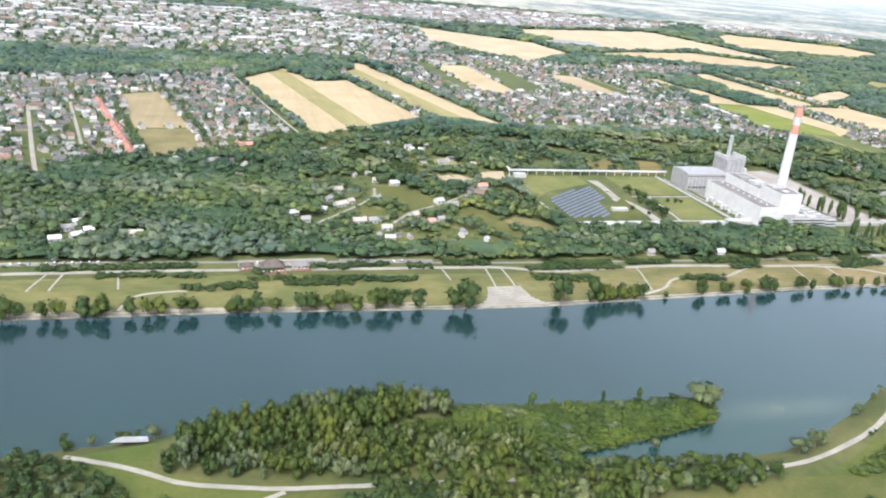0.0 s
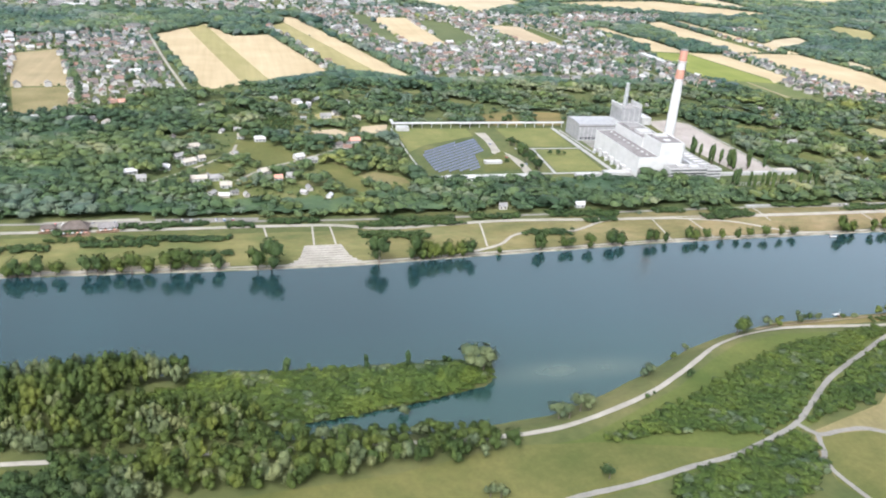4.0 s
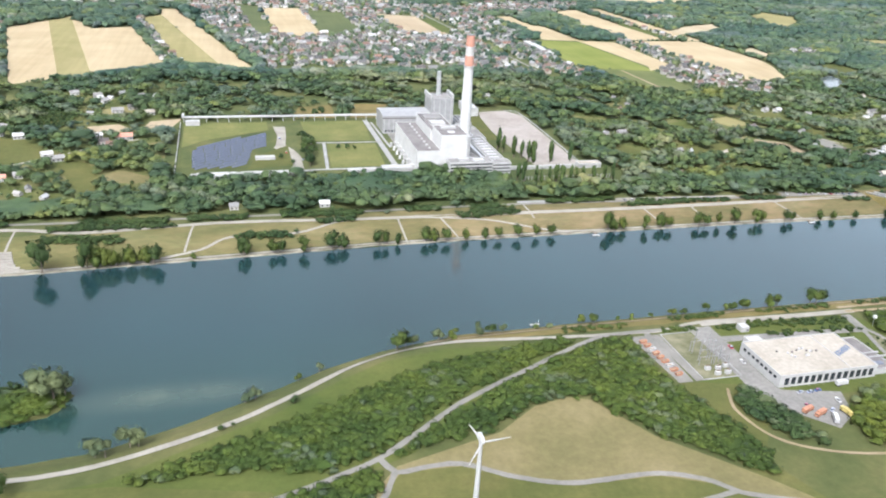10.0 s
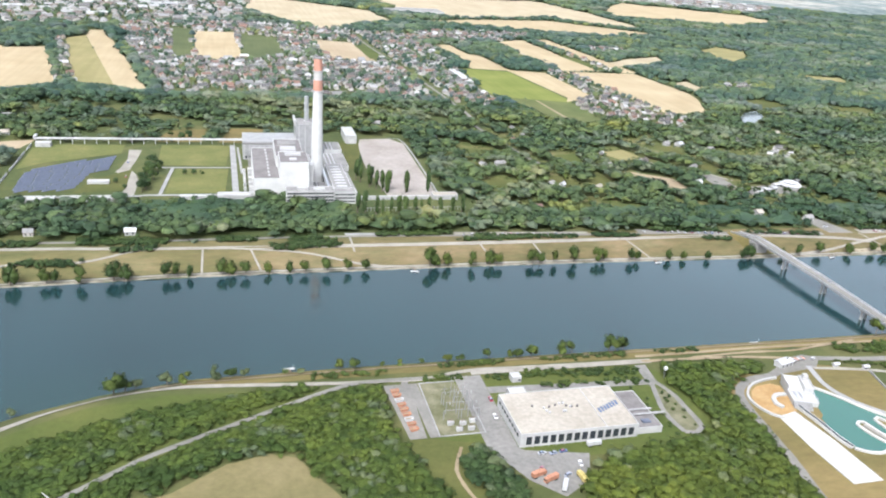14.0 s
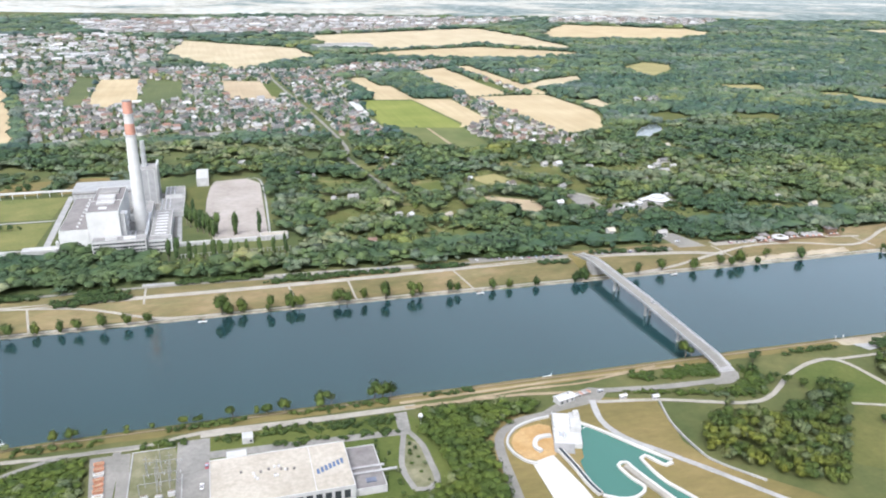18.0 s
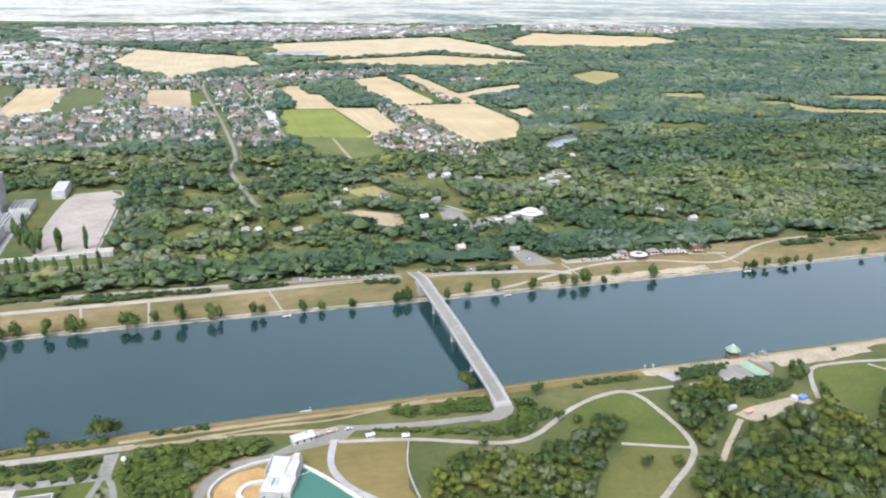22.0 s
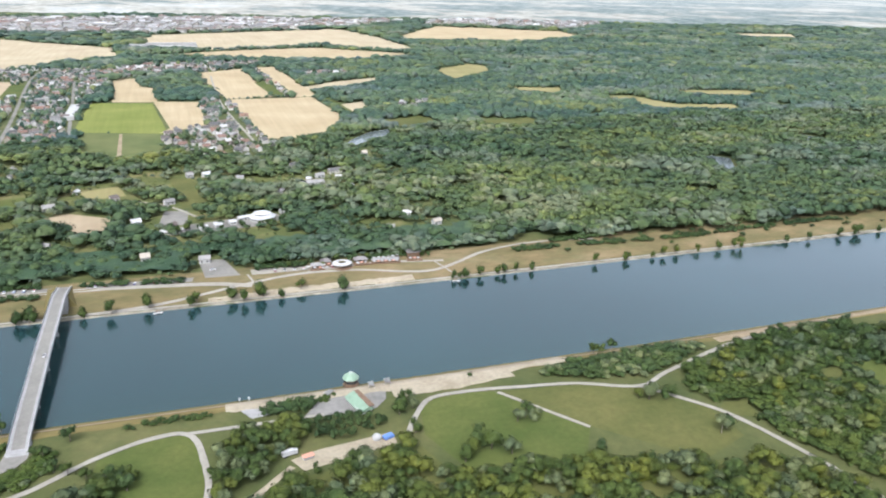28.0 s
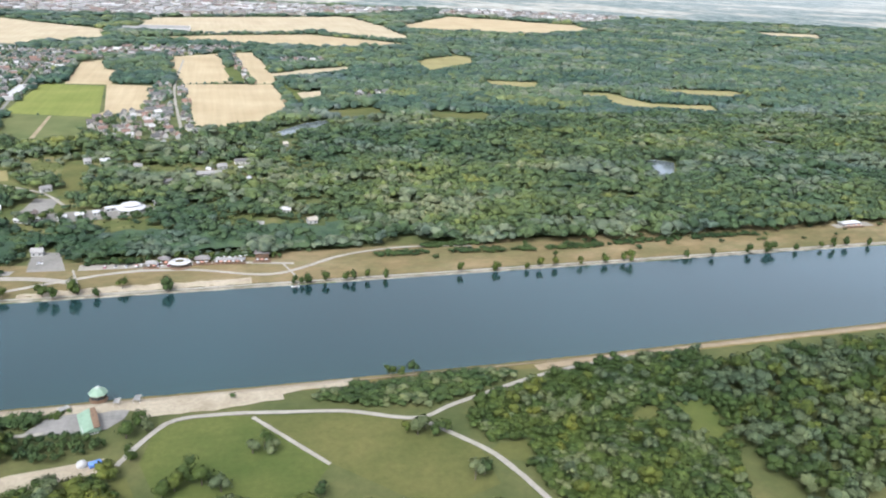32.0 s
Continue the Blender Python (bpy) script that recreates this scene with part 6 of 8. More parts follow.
# meadow and parkland trees
for x, y, h, k in ((392, 317, 9, "dark"), (500, 408, 6, "dark"), (456, 389, 4, "bush"), (462, 391, 3, "bush"), (386, 380, 11, "silver"), (392, 377, 9, "silver"), (404, 386, 13, "silver"), (409, 384, 10, "silver"), (476, 424, 9, "silver"), (470, 421, 6, "silver"), (505, 440, 6, "warm"), (520, 449, 6, "silver"), (354, 444, 18, "silver"), (360, 448, 14, "silver"), (346, 449, 16, "silver"), (288, 407, 8, "silver"), (271, 459, 12, "poplar"), (302, 458, 13, "poplar"), (216, 464, 13, "poplar"), (232, 462, 9, "poplar"), (330, 456, 8, "green"), (252, 440, 6, "warm"), (190, 440, 7, "silver"), (318, 315, 8, "silver"), (323, 312, 7, "silver"), (1437, 422, 9, "green"), (1444, 434, 10, "green"), (1448, 428, 8, "silver"), (1508, 392, 9, "silver"), (1515, 395, 9, "green"), (1519, 390, 8, "silver"), (1441, 399, 8, "green"), (1473, 373, 12, "dark"), (1480, 368, 11, "green"), (1466, 366, 9, "warm"), (1460, 360, 9, "green"), (1490, 360, 10, "silver"), (1606, 391, 11, "silver"), (1612, 396, 8, "green"), (1618, 388, 9, "dark"), (1624, 390, 8, "green"), (1600, 394, 7, "warm"), (1563, 443, 7, "silver"), (1555, 445, 6, "silverbush"), (1627, 341, 10, "silver"), (1634, 345, 10, "dark"), (1498, 455, 4, "bush"), (1732, 391, 9, "silver"), (1715, 400, 8, "silver"), (1700, 408, 7, "silver"), (1690, 395, 7, "silver"), (1742, 398, 8, "silver"), (1218, 440, 6, "bush"), (1225, 435, 7, "green"), (-48, 462, 9, "silver"), (-66, 460, 8, "warm"), (-85, 458, 7, "silver"), (-100, 456, 9, "green"), (-58, 459, 7, "green"), (1030, 865, 11, "dark"), (1075, 900, 10, "green"), (590, 1100, 9, "dark"), (600, 1105, 11, "dark"), (575, 1118, 7, "green"), (1240, 415, 8, "warm"), (1232, 420, 8, "green"), (1250, 408, 7, "warm"), (1268, 402, 7, "green"), (1495, 342, 9, "silver"), (1510, 332, 9, "green"), (1540, 345, 8, "dark"), (1258, 390, 9, "green"), (1264, 396, 8, "warm"), (1272, 390, 9, "dark"), (1262, 404, 7, "green"), (1275, 400, 7, "warm"), (1180, 398, 8, "silver"), (1270, 352, 8, "green"), (1290, 346, 8, "warm"), (1302, 338, 9, "silver"), (601, 938, 6, "dark"), (612, 936, 7, "dark"), (621, 937, 5, "green"), (540, 882, 7, "dark"), (528, 905, 6, "dark")):
    tree(x, y, h * 1.25, k, trng.uniform(0.95, 1.25), "single trees in meadows")
# bushes in the garden beside the hall
for x, y in ((931, 420), (929, 412), (927, 404), (930, 396), (930, 388), (928, 378), (949, 410), (951, 404), (947, 398), (952, 396), (946, 388), (953, 386), (949, 378), (953, 372), (948, 404), (934, 404), (935, 372), (936, 384), (934, 362), (934, 432), (926, 434)):
    tree(x + trng.uniform(-1.5, 1.5), y + trng.uniform(-1.5, 1.5), trng.uniform(2.5, 4.6), trng.choice(("bush", "bush", "silverbush")), trng.uniform(0.9, 1.3), "garden bushes beside the hall")
# trees among the lido houses
for x, y, h in ((1424, 708, 7), (1430, 709, 8), (1440, 703, 5), (1468, 709, 8), (1473, 711, 9), (1486, 709, 8), (1488, 703, 5), (1520, 712, 9), (1542, 705, 7), (1414, 704, 6), (1408, 707, 7), (1455, 712, 9), (1548, 702, 6)):
    tree(x, y, h, trng.choice(("green", "dark", "warm")), 1.1, "trees among lido houses")
# trees between the white pavilions
for k in range(22):
    tree(1296 + trng.uniform(0, 130), trng.uniform(834, 862) + 0.14 * k, trng.uniform(6, 10), trng.choice(("green", "dark", "dark", "warm")), 1.1, "trees between white pavilions")
# poplars of the power station
for x, y in ((788, 794), (797, 796), (808, 790), (816, 788), (824, 786), (833, 787), (840, 786), (850, 785), (858, 786), (867, 786), (880, 787), (894, 787), (906, 790), (804, 915), (808, 905), (812, 930), (816, 885), (820, 895), (823, 878), (829, 868), (834, 862), (838, 872), (856, 862), (859, 866), (885, 866)):
    tree(x, y, trng.uniform(25, 32) if y > 860 or x < 800 else trng.uniform(20, 27), "poplar", trng.uniform(0.75, 0.95), "poplars beside the power station")
for x in (435, 441, 454, 462, 473, 481, 493, 505, 512, 527):
    tree(x, 824 + trng.uniform(-3, 3), trng.uniform(8, 13), "poplar", 1.3, "poplars in front of the solar park")
for k in range(12):
    tree(563 + trng.uniform(-7, 7), 872 + k * 11 - (k % 3) * 4, trng.uniform(10, 16), trng.choice(("green", "dark", "dark")), 1.15, "trees inside the power station")
for base in list(TREE_KINDS.values()):
    for o in base.children_recursive:
        bpy.data.objects.remove(o)
    bpy.data.objects.remove(base)


# clipped hedge blocks
def hedge(x0, y0, x1, y1, depth, h=4.5, label="dense clipped hedge on the grassy bank", mat=None):
    n = math.hypot(x1 - x0, y1 - y0)
    rng = np.random.default_rng(int(abs(x0) * 7 + abs(y0)))
    k = max(6, int(n * depth / 8))
    u, v = rng.uniform(0, 1, k), rng.uniform(-0.5, 0.5, k)
    x = x0 + (x1 - x0) * u - (y1 - y0) / n * depth * v
    y = y0 + (y1 - y0) * u + (x1 - x0) / n * depth * v
    ob = wood("hedge", x, y, h * rng.uniform(0.8, 1.1, k), 1.75, SHRUBS, mat or LEAF_DARK, label, k)
    ob["kind"] = "thing"
    del ob["kind"]
    ob["category"] = "hedge"
    ob["group"] = "hedges along the river"


for a in ((-119, 719, -60, 717, 8), (-48, 714, -23, 713, 8), (-39, 687, 26, 689, 8), (53, 691, 114, 689, 8), (118, 697, 182, 692, 8), (140, 668, 183, 664, 6), (303, 690, 371, 684, 12), (306, 714, 415, 712, 9), (427, 725, 481, 724, 9), (470, 682, 525, 680, 9), (517, 728, 594, 718, 14), (550, 702, 584, 707, 7), (691, 703, 757, 707, 13), (-170, 738, -33, 738, 9), (25, 720, 45, 720, 8), (74, 732, 117, 728, 9), (120, 733, 160, 733, 8), (180, 727, 204, 725, 8), (217, 730, 266, 731, 9), (330, 726, 410, 724, 9), (710, 722, 753, 722, 9), (880, 711, 925, 708, 5), (965, 712, 1012, 709, 6), (1032, 710, 1085, 708, 6), (1225, 709, 1262, 705, 6), (1275, 703, 1312, 699, 6), (1100, 726, 1190, 716, 7), (1378, 714, 1425, 711, 8), (1485, 716, 1545, 712, 8), (797, 728, 877, 728, 9), (901, 716, 960, 710, 9), (640, 724, 680, 724, 9), (1690, 712, 1760, 714, 8), (1159, 695, 1190, 693, 5), (1640, 697, 1690, 695, 6), (1715, 695, 1800, 691, 7), (1815, 691, 1880, 691, 7), (1895, 694, 1975, 696, 6), (1990, 696, 2070, 698, 6)):
    hedge(*a)
for a in ((20, 704, 60, 704), (70, 702, 120, 700)):
    hedge(*a, 7, 4, "loose green hedge below a riverside inn", LEAF)
for a in ((784, 451, 812, 449, 6), (830, 447, 848, 447, 6), (856, 448, 946, 441, 8), (867, 432, 901, 431, 4), (908, 431, 947, 427, 5), (700, 464, 760, 464, 4), (800, 467, 850, 467, 5), (880, 467, 950, 466, 4), (975, 466, 1010, 465, 4), (1270, 457, 1320, 456, 5), (1385, 452, 1402, 458, 4)):
    hedge(*a[:4], a[4], 3.2, "low clipped hedge beside a track", LEAF)


# ---- bridge ----
bridge = thing("bridge", 1210, 440, 0, 0, "long flat concrete road bridge on slim piers", "bridge")


def deck_z(y):
    return 3.0 + 4.4 * min(1.0, max(0.0, y / 130)) if y < 235 else 7.4 - 7.2 * min(1.0, (y - 235) / 36)


bm = bmesh.new()
prev = None
cuts = [(2, 0.3), (8, 1.6)] + [(12 * k, deck_z(12 * k)) for k in range(2, 20)] + [(240, 6.6), (256, 3.2), (272, 0.35)]
for y, z in cuts:
    ring = [bm.verts.new(p) for p in ((-6, y, z), (6, y, z), (6, y, z - 1.3), (3.4, y, z - 2.1), (-3.4, y, z - 2.1), (-6, y, z - 1.3))]
    if prev:
        for k in range(6):
            bm.faces.new((prev[k], ring[k], ring[(k + 1) % 6], prev[(k + 1) % 6]))
    else:
        bm.faces.new(ring)
    prev = ring
bm.faces.new(prev[::-1])
bmesh.ops.recalc_face_normals(bm, faces=bm.faces[:])
part("deck", bm, CONCRETE, bridge)


def deck_strip(x0, x1, lift, name, mat, label=""):
    bm = bmesh.new()
    prev = None
    for y, z in cuts[1:]:
        r = [bm.verts.new((x0, y, z + lift)), bm.verts.new((x1, y, z + lift)), bm.verts.new((x1, y, z - 0.2)), bm.verts.new((x0, y, z - 0.2))]
        if prev:
            for k in range(4):
                bm.faces.new((prev[k], r[k], r[(k + 1) % 4], prev[(k + 1) % 4]))
        prev = r
    bmesh.ops.recalc_face_normals(bm, faces=bm.faces[:])
    return part(name, bm, mat, bridge, label)


deck_strip(-3.6, 3.6, 0.05, "roadway", ASPHALT, "worn grey asphalt roadway")
for s in (-1, 1):
    deck_strip(s * 4.7 - 1.0, s * 4.7 + 1.0, 0.2, "walkway", CONCRETE)
    deck_strip(s * 5.9 - 0.08, s * 5.9 + 0.08, 1.2, "railing", STEEL, "grey steel railing")
for y in (69, 123, 182):
    z = deck_z(y) - 2.1
    bm = lathe([(1.5, -9), (1.5, -5), (1.2, -4.6), (1.2, z - 1.2), (2.2, z)], 14, -2.4, y)
    part("pier", bm, CONCRETE, bridge)
    part("pier", lathe([(1.5, -9), (1.5, -5), (1.2, -4.6), (1.2, z - 1.2), (2.2, z)], 14, 2.4, y), CONCRETE, bridge)
    part("crossbeam", boxes((-5.4, y - 1.2, z - 0.9, 5.4, y + 1.2, z + 0.05)), CONCRETE, bridge, bevel=0.2)
part("abutment", boxes((-6.5, 4, -4, 6.5, 16, 1.3)), CONCRETE, bridge, bevel=0.2)
part("abutment", boxes((-6.5, 222, -7, 6.5, 238, 5.0)), CONCRETE, bridge, bevel=0.2)
bm = bmesh.new()
b0 = [(-15, 232, -5.5), (15, 232, -5.5), (15, 276, -0.6), (-15, 276, -0.6), (-6.3, 238, 5.0), (6.3, 238, 5.0), (6.3, 272, 0.2), (-6.3, 272, 0.2)]
v = [bm.verts.new(p) for p in b0]
for f in ((0, 1, 5, 4), (1, 2, 6, 5), (2, 3, 7, 6), (3, 0, 4, 7), (4, 5, 6, 7)):
    bm.faces.new([v[i] for i in f])
part("embankment", bm, DRY, bridge, "grassy road embankment")


# ---- wind turbine ----
wt = thing("wind_turbine", 584, 293, 0, 0, "slim white three-bladed wind turbine in a meadow", "wind turbine")
part("foundation", lathe([(3.2, -0.3), (3.2, 0.35), (2.4, 0.5)], 20), CONCRETE, wt)
part("tower_base", lathe([(1.62, 0.4), (1.55, 4.0)], 24), COPPER, wt, "green painted tower foot")
part("tower", lathe([(1.55, 4.0), (1.3, 20), (0.9, 47.6)], 24), WHITE_METAL, wt)
nac = boxes((-1.3, -2.2, 47.4, 1.3, 4.2, 50.0))
part("nacelle", nac, WHITE_METAL, wt, bevel=0.35)
hub = bmesh.new()
bmesh.ops.create_uvsphere(hub, u_segments=16, v_segments=10, radius=1.15, matrix=pose(0, -3.0, 48.8))
part("hub", hub, WHITE_METAL, wt)
for k in range(3):
    bm = bmesh.new()
    rings = []
    for r, c, th in ((0.8, 0.5, 0.4), (3, 1.15, 0.3), (8, 0.85, 0.18), (15, 0.35, 0.06)):
        rings.append([bm.verts.new(p) for p in ((-c * 0.4, -3.1 - th, r), (c * 0.6, -3.05, r), (-c * 0.4, -3.1 + th, r))])
    for a, b_ in zip(rings, rings[1:]):
        for i in range(3):
            bm.faces.new((a[i], a[(i + 1) % 3], b_[(i + 1) % 3], b_[i]))
    bm.faces.new(rings[-1])
    bm.faces.new(rings[0][::-1])
    bmesh.ops.transform(bm, matrix=Matrix.Translation((0, 0, 48.8)) @ Matrix.Rotation(radians(120 * k - 34), 4, "Y"), verts=bm.verts[:])
    part("blade", bm, WHITE_METAL, wt)


# ---- power station ----
def windows_band(parent, x0, x1, y, z0, z1, n, gap=0.25, depth=0.25):
    """A row of separate dark panes in a wall that faces the river."""
    w = (x1 - x0) / n
    for k in range(n):
        a, b_ = x0 + k * w + gap * w / 2, x0 + (k + 1) * w - gap * w / 2
        part("window", boxes((a, y - depth, z0, b_, y + 0.1, z1)), GLASS, parent)


def block(name, x0, y0, x1, y1, h, wall, roof, label, category="building", lip=1.0, base=0.0):
    """A flat-roofed building with a parapet round a sunken roof."""
    t = thing(name, (x0 + x1) / 2, (y0 + y1) / 2, base, 0, label, category)
    w, d = (x1 - x0) / 2, (y1 - y0) / 2
    part("wall", boxes((-w, -d, -0.3, w, d, h - lip)), wall, t, bevel=0.08)
    e = 0.45
    part("parapet", boxes((-w, -d, h - lip, w, -d + e, h), (-w, d - e, h - lip, w, d, h), (-w, -d + e, h - lip, -w + e, d - e, h), (w - e, -d + e, h - lip, w, d - e, h)), wall, t)
    part("roof", boxes((-w + e, -d + e, h - lip, w - e, d - e, h - lip * 0.6)), roof, t)
    return t, w, d


hall, w, d = block("turbine_hall", 679.5, 841, 708, 968, 26, CHIMNEY_WHITE, ROOF_BROWN, "long white turbine hall with a brown gravel roof", "power station")
windows_band(hall, -w + 1.5, w - 1.5, -d, 2.5, 6.5, 9, 0.3)
part("cornice", boxes((-w - 0.3, -d - 0.3, 7.6, w + 0.3, -d + 0.2, 8.6)), PALE_METAL, hall)
for k in range(9):
    part("roof_vent", boxes((w * 0.2 - 1.2, -d + 10 + k * 13, 25.2, w * 0.2 + 1.2, -d + 13 + k * 13, 26.6)), PALE_METAL, hall, bevel=0.15)
for k in range(6):
    part("side_bay", boxes((-w - 5, -d + 12 + k * 18, -0.2, -w + 0.1, -d + 20 + k * 18, 5.5)), WHITE, hall, bevel=0.1)
    part("tank", lathe([(1.8, 0), (1.8, 4.2), (0.6, 5.0)], 14, -w - 9, -d + 16 + k * 18), WHITE_METAL, hall)
boil, w, d = block("boiler_house", 708, 842, 740, 886, 44, CHIMNEY_WHITE, ROOF_BROWN, "tall white boiler house with a flat grey roof", "power station")
part("roof_unit", boxes((-9, 6, 42.6, 9, 14, 45.5)), WHITE, boil, bevel=0.2)
part("roof_unit", boxes((-5, -12, 42.6, 3, -5, 44.6)), PALE_METAL, boil, bevel=0.2)
part("stair_tower", boxes((w, -d + 4, 0, w + 5, -d + 14, 40)), PALE_METAL, boil, bevel=0.1)
for k in range(5):
    part("duct", boxes((w + 0.2, -d + 16, 8 + k * 6, w + 6, -d + 30, 11 + k * 6)), STEEL, boil, bevel=0.3)
boil2, w, d = block("boiler_annex", 706, 886, 738, 965, 38, CHIMNEY_WHITE, ROOF_BROWN, "white stepped boiler annex behind the boiler house", "power station")
part("roof_unit", boxes((-10, -20, 36.6, 8, -4, 41)), WHITE, boil2, bevel=0.2)
part("roof_unit", boxes((-12, 8, 36.6, 10, 28, 40)), ROOF_GREY, boil2, bevel=0.2)
back_hall, w, d = block("machine_hall", 670, 1004, 738, 1050, 24, GREY_METAL, ROOF_GREY, "wide grey clad machine hall", "power station")
bm = bmesh.new()
prof = [(-d, 24.0), (-d * 0.5, 25.2), (0, 25.7), (d * 0.5, 25.2), (d, 24.0)]
a = [bm.verts.new((-w, y, z)) for y, z in prof]
b_ = [bm.verts.new((w, y, z)) for y, z in prof]
for k in range(4):
    bm.faces.new((a[k], b_[k], b_[k + 1], a[k + 1]))
bm.faces.new(a)
bm.faces.new(b_[::-1])
part("vaulted_roof", bm, GREY_METAL, back_hall)
part("wall_band", boxes((-w - 0.15, -d - 0.15, 20.0, w + 0.15, -d + 0.3, 21.6)), ROOF_BROWN, back_hall)
for k in range(11):
    part("wall_rib", boxes((-w + 2 + k * 6.2, -d - 0.35, 0.2, -w + 2.7 + k * 6.2, -d - 0.02, 20.0)), PALE_METAL, back_hall)
windows_band(back_hall, -w + 2, w - 22, -d, 2.0, 5.0, 10, 0.4)
hrsg, w, d = block("boiler_block", 738, 1012, 770, 1048, 45, GREY_METAL, ROOF_GREY, "grey clad boiler block with a slim steel stack", "power station")
part("exhaust_pipe", lathe([(3.2, 42), (3.0, 60), (2.8, 77), (2.4, 77.4)], 20, 0, 6), STEEL, hrsg)
for z in (58, 68):
    part("pipe_ring", lathe([(3.9, z), (3.9, z + 0.5)], 20, 0, 6), STEEL, hrsg)
for k in range(4):
    part("wall_rib", boxes((-w + 4 + k * 8, -d - 0.5, 0, -w + 5 + k * 8, -d, 44)), PALE_METAL, hrsg)
for s in (-1, 1):
    part("gantry", boxes((s * w - 0.5 - 1.2, -d + 2, 44, s * w + 1.2 - 0.5, d - 2, 50)), PALE_METAL, hrsg)
chim = thing("chimney", 755, 905, 0, 0, "tall white chimney with faded red bands at the top", "chimney")
def radius(z):
    return 7.4 - 2.6 * z / 149
bands_ = [(0, 112, CHIMNEY_WHITE, "shaft"), (112, 124, RED, "red_band"), (124, 135, CHIMNEY_WHITE, "white_band"), (135, 148, RED, "red_band")]
for z0, z1, mat, n in bands_:
    part(n, lathe([(radius(z0), z0), (radius((z0 + z1) / 2), (z0 + z1) / 2), (radius(z1), z1)], 28), mat, chim)
part("rim", lathe([(5.0, 148), (5.2, 148.5), (5.2, 149.2), (4.2, 149.4)], 28), ROOF_GREY, chim)
for z in (111, 134):
    part("gallery", lathe([(radius(z) + 1.0, z), (radius(z) + 1.0, z + 0.9), (radius(z) + 0.9, z + 1.0)], 28), STEEL, chim)
part("flue", boxes((-11, -3, 12, -6, 3, 20)), PALE_METAL, chim, bevel=0.3)
office, w, d = block("office_block", 713, 819, 766, 836, 18, WHITE, ROOF_GREY, "white office block with long window bands", "office")
for k in range(4):
    windows_band(office, -w + 1, w - 1, -d, 2.2 + k * 4, 4.0 + k * 4, 16, 0.16)
part("roof_unit", boxes((-14, -3, 17.3, -2, 4, 20)), WHITE, office, bevel=0.15)
part("roof_unit", boxes((4, -4, 17.3, 16, 2, 19.2)), PALE_METAL, office, bevel=0.15)
wing, w, d = block("office_wing", 766.5, 826, 791, 842, 14, PALE_METAL, ROOF_GREY, "pale grey office wing", "office")
for k in range(3):
    windows_band(wing, -w + 1, w - 1, -d, 2.2 + k * 4, 3.8 + k * 4, 8, 0.2)
longb, w, d = block("workshop", 768, 844, 789, 940, 13, PALE_METAL, ROOF_GREY, "long low grey workshop", "workshop")
for k in range(8):
    part("skylight", boxes((-6, -d + 6 + k * 11, 12.2, 6, -d + 9 + k * 11, 13.2)), WHITE_METAL, longb, bevel=0.1)
part("conveyor", boxes((-w - 6, -d + 4, 10, -w - 3, d - 6, 13)), STEEL, longb, bevel=0.2)
for k in range(6):
    part("conveyor_post", boxes((-w - 5, -d + 8 + k * 15, 0, -w - 4.2, -d + 9 + k * 15, 10)), STEEL, longb)
for i, (x0, y0, x1, y1, h) in enumerate(((740, 842, 762, 880, 9), (742, 950, 764, 1000, 8), (772, 950, 800, 1010, 7), (776, 1020, 800, 1060, 9))):
    s, w, d = block("plant_annex", x0, y0, x1, y1, h, PALE_METAL if i % 2 else WHITE, ROOF_GREY, "low annex with pipes beside the chimney" if i == 0 else "low pale annex of a power station", "annex")
    for k in range(3):
        part("pipe", boxes((-w + 1 + k * 5, -d + 2, h, -w + 1.8 + k * 5, d - 2, h + 0.9)), STEEL, s)
shed, w, d = block("storage_shed", 814, 1084, 830, 1136, 12, WHITE, WHITE, "plain white storage shed behind a yard", "shed", 0.4)
part("gate", boxes((-4, -d - 0.15, 0, 4, -d + 0.1, 7)), PALE_METAL, shed)
for i, (x0, y0, x1, y1, h) in enumerate(((640, 846, 676, 858, 5), (600, 846, 634, 854, 4), (432, 840, 475, 852, 4.5), (480, 842, 545, 852, 4.5), (884, 836, 914, 848, 6), (792, 838, 880, 841, 4.5))):
    s, w, d = block("garage_row", x0, y0, x1, y1, h, WHITE, WHITE if i != 4 else ROOF_CREAM, "long low white garage row with a flat roof", "garage", 0.5)
    for k in range(int(2 * w / 5)):
        part("garage_door", boxes((-w + 1 + k * 5, -d - 0.15, 0, -w + 4.5 + k * 5, -d + 0.1, h - 1.4)), GREY_METAL, s)
pipe = thing("pipe_bridge", 409, 1076, 0, 0, "white pipe bridge on slender posts", "pipe bridge")
part("girder", boxes((0, -1.6, 6.2, 268, 1.6, 8.4)), WHITE_METAL, pipe, bevel=0.1)
part("girder", boxes((0, -1.8, 8.4, 3, 12, 10)), WHITE_METAL, pipe)
for k in range(19):
    part("post", boxes((2 + k * 14.6, -0.5, -0.2, 2.8 + k * 14.6, 0.5, 6.2)), WHITE_METAL, pipe)
OLIVE_LAWN = soil("olive_lawn", (0.098, 0.118, 0.034), (0.165, 0.158, 0.056), 0.03, 0.3)
flat("lawn", [(566, 1070), (654, 1070), (649, 974), (567, 977)], OLIVE_LAWN, 0.2, "mown lawn inside a power station", "lawn")
flat("lawn", [(590, 962), (652, 960), (648, 868), (583, 867)], OLIVE_LAWN, 0.2, "mown lawn inside a power station", "lawn")
flat("lawn", [(412, 1070), (520, 1070), (520, 1030), (440, 990), (412, 960)], OLIVE_LAWN, 0.18, "mown lawn beside solar panels", "lawn")
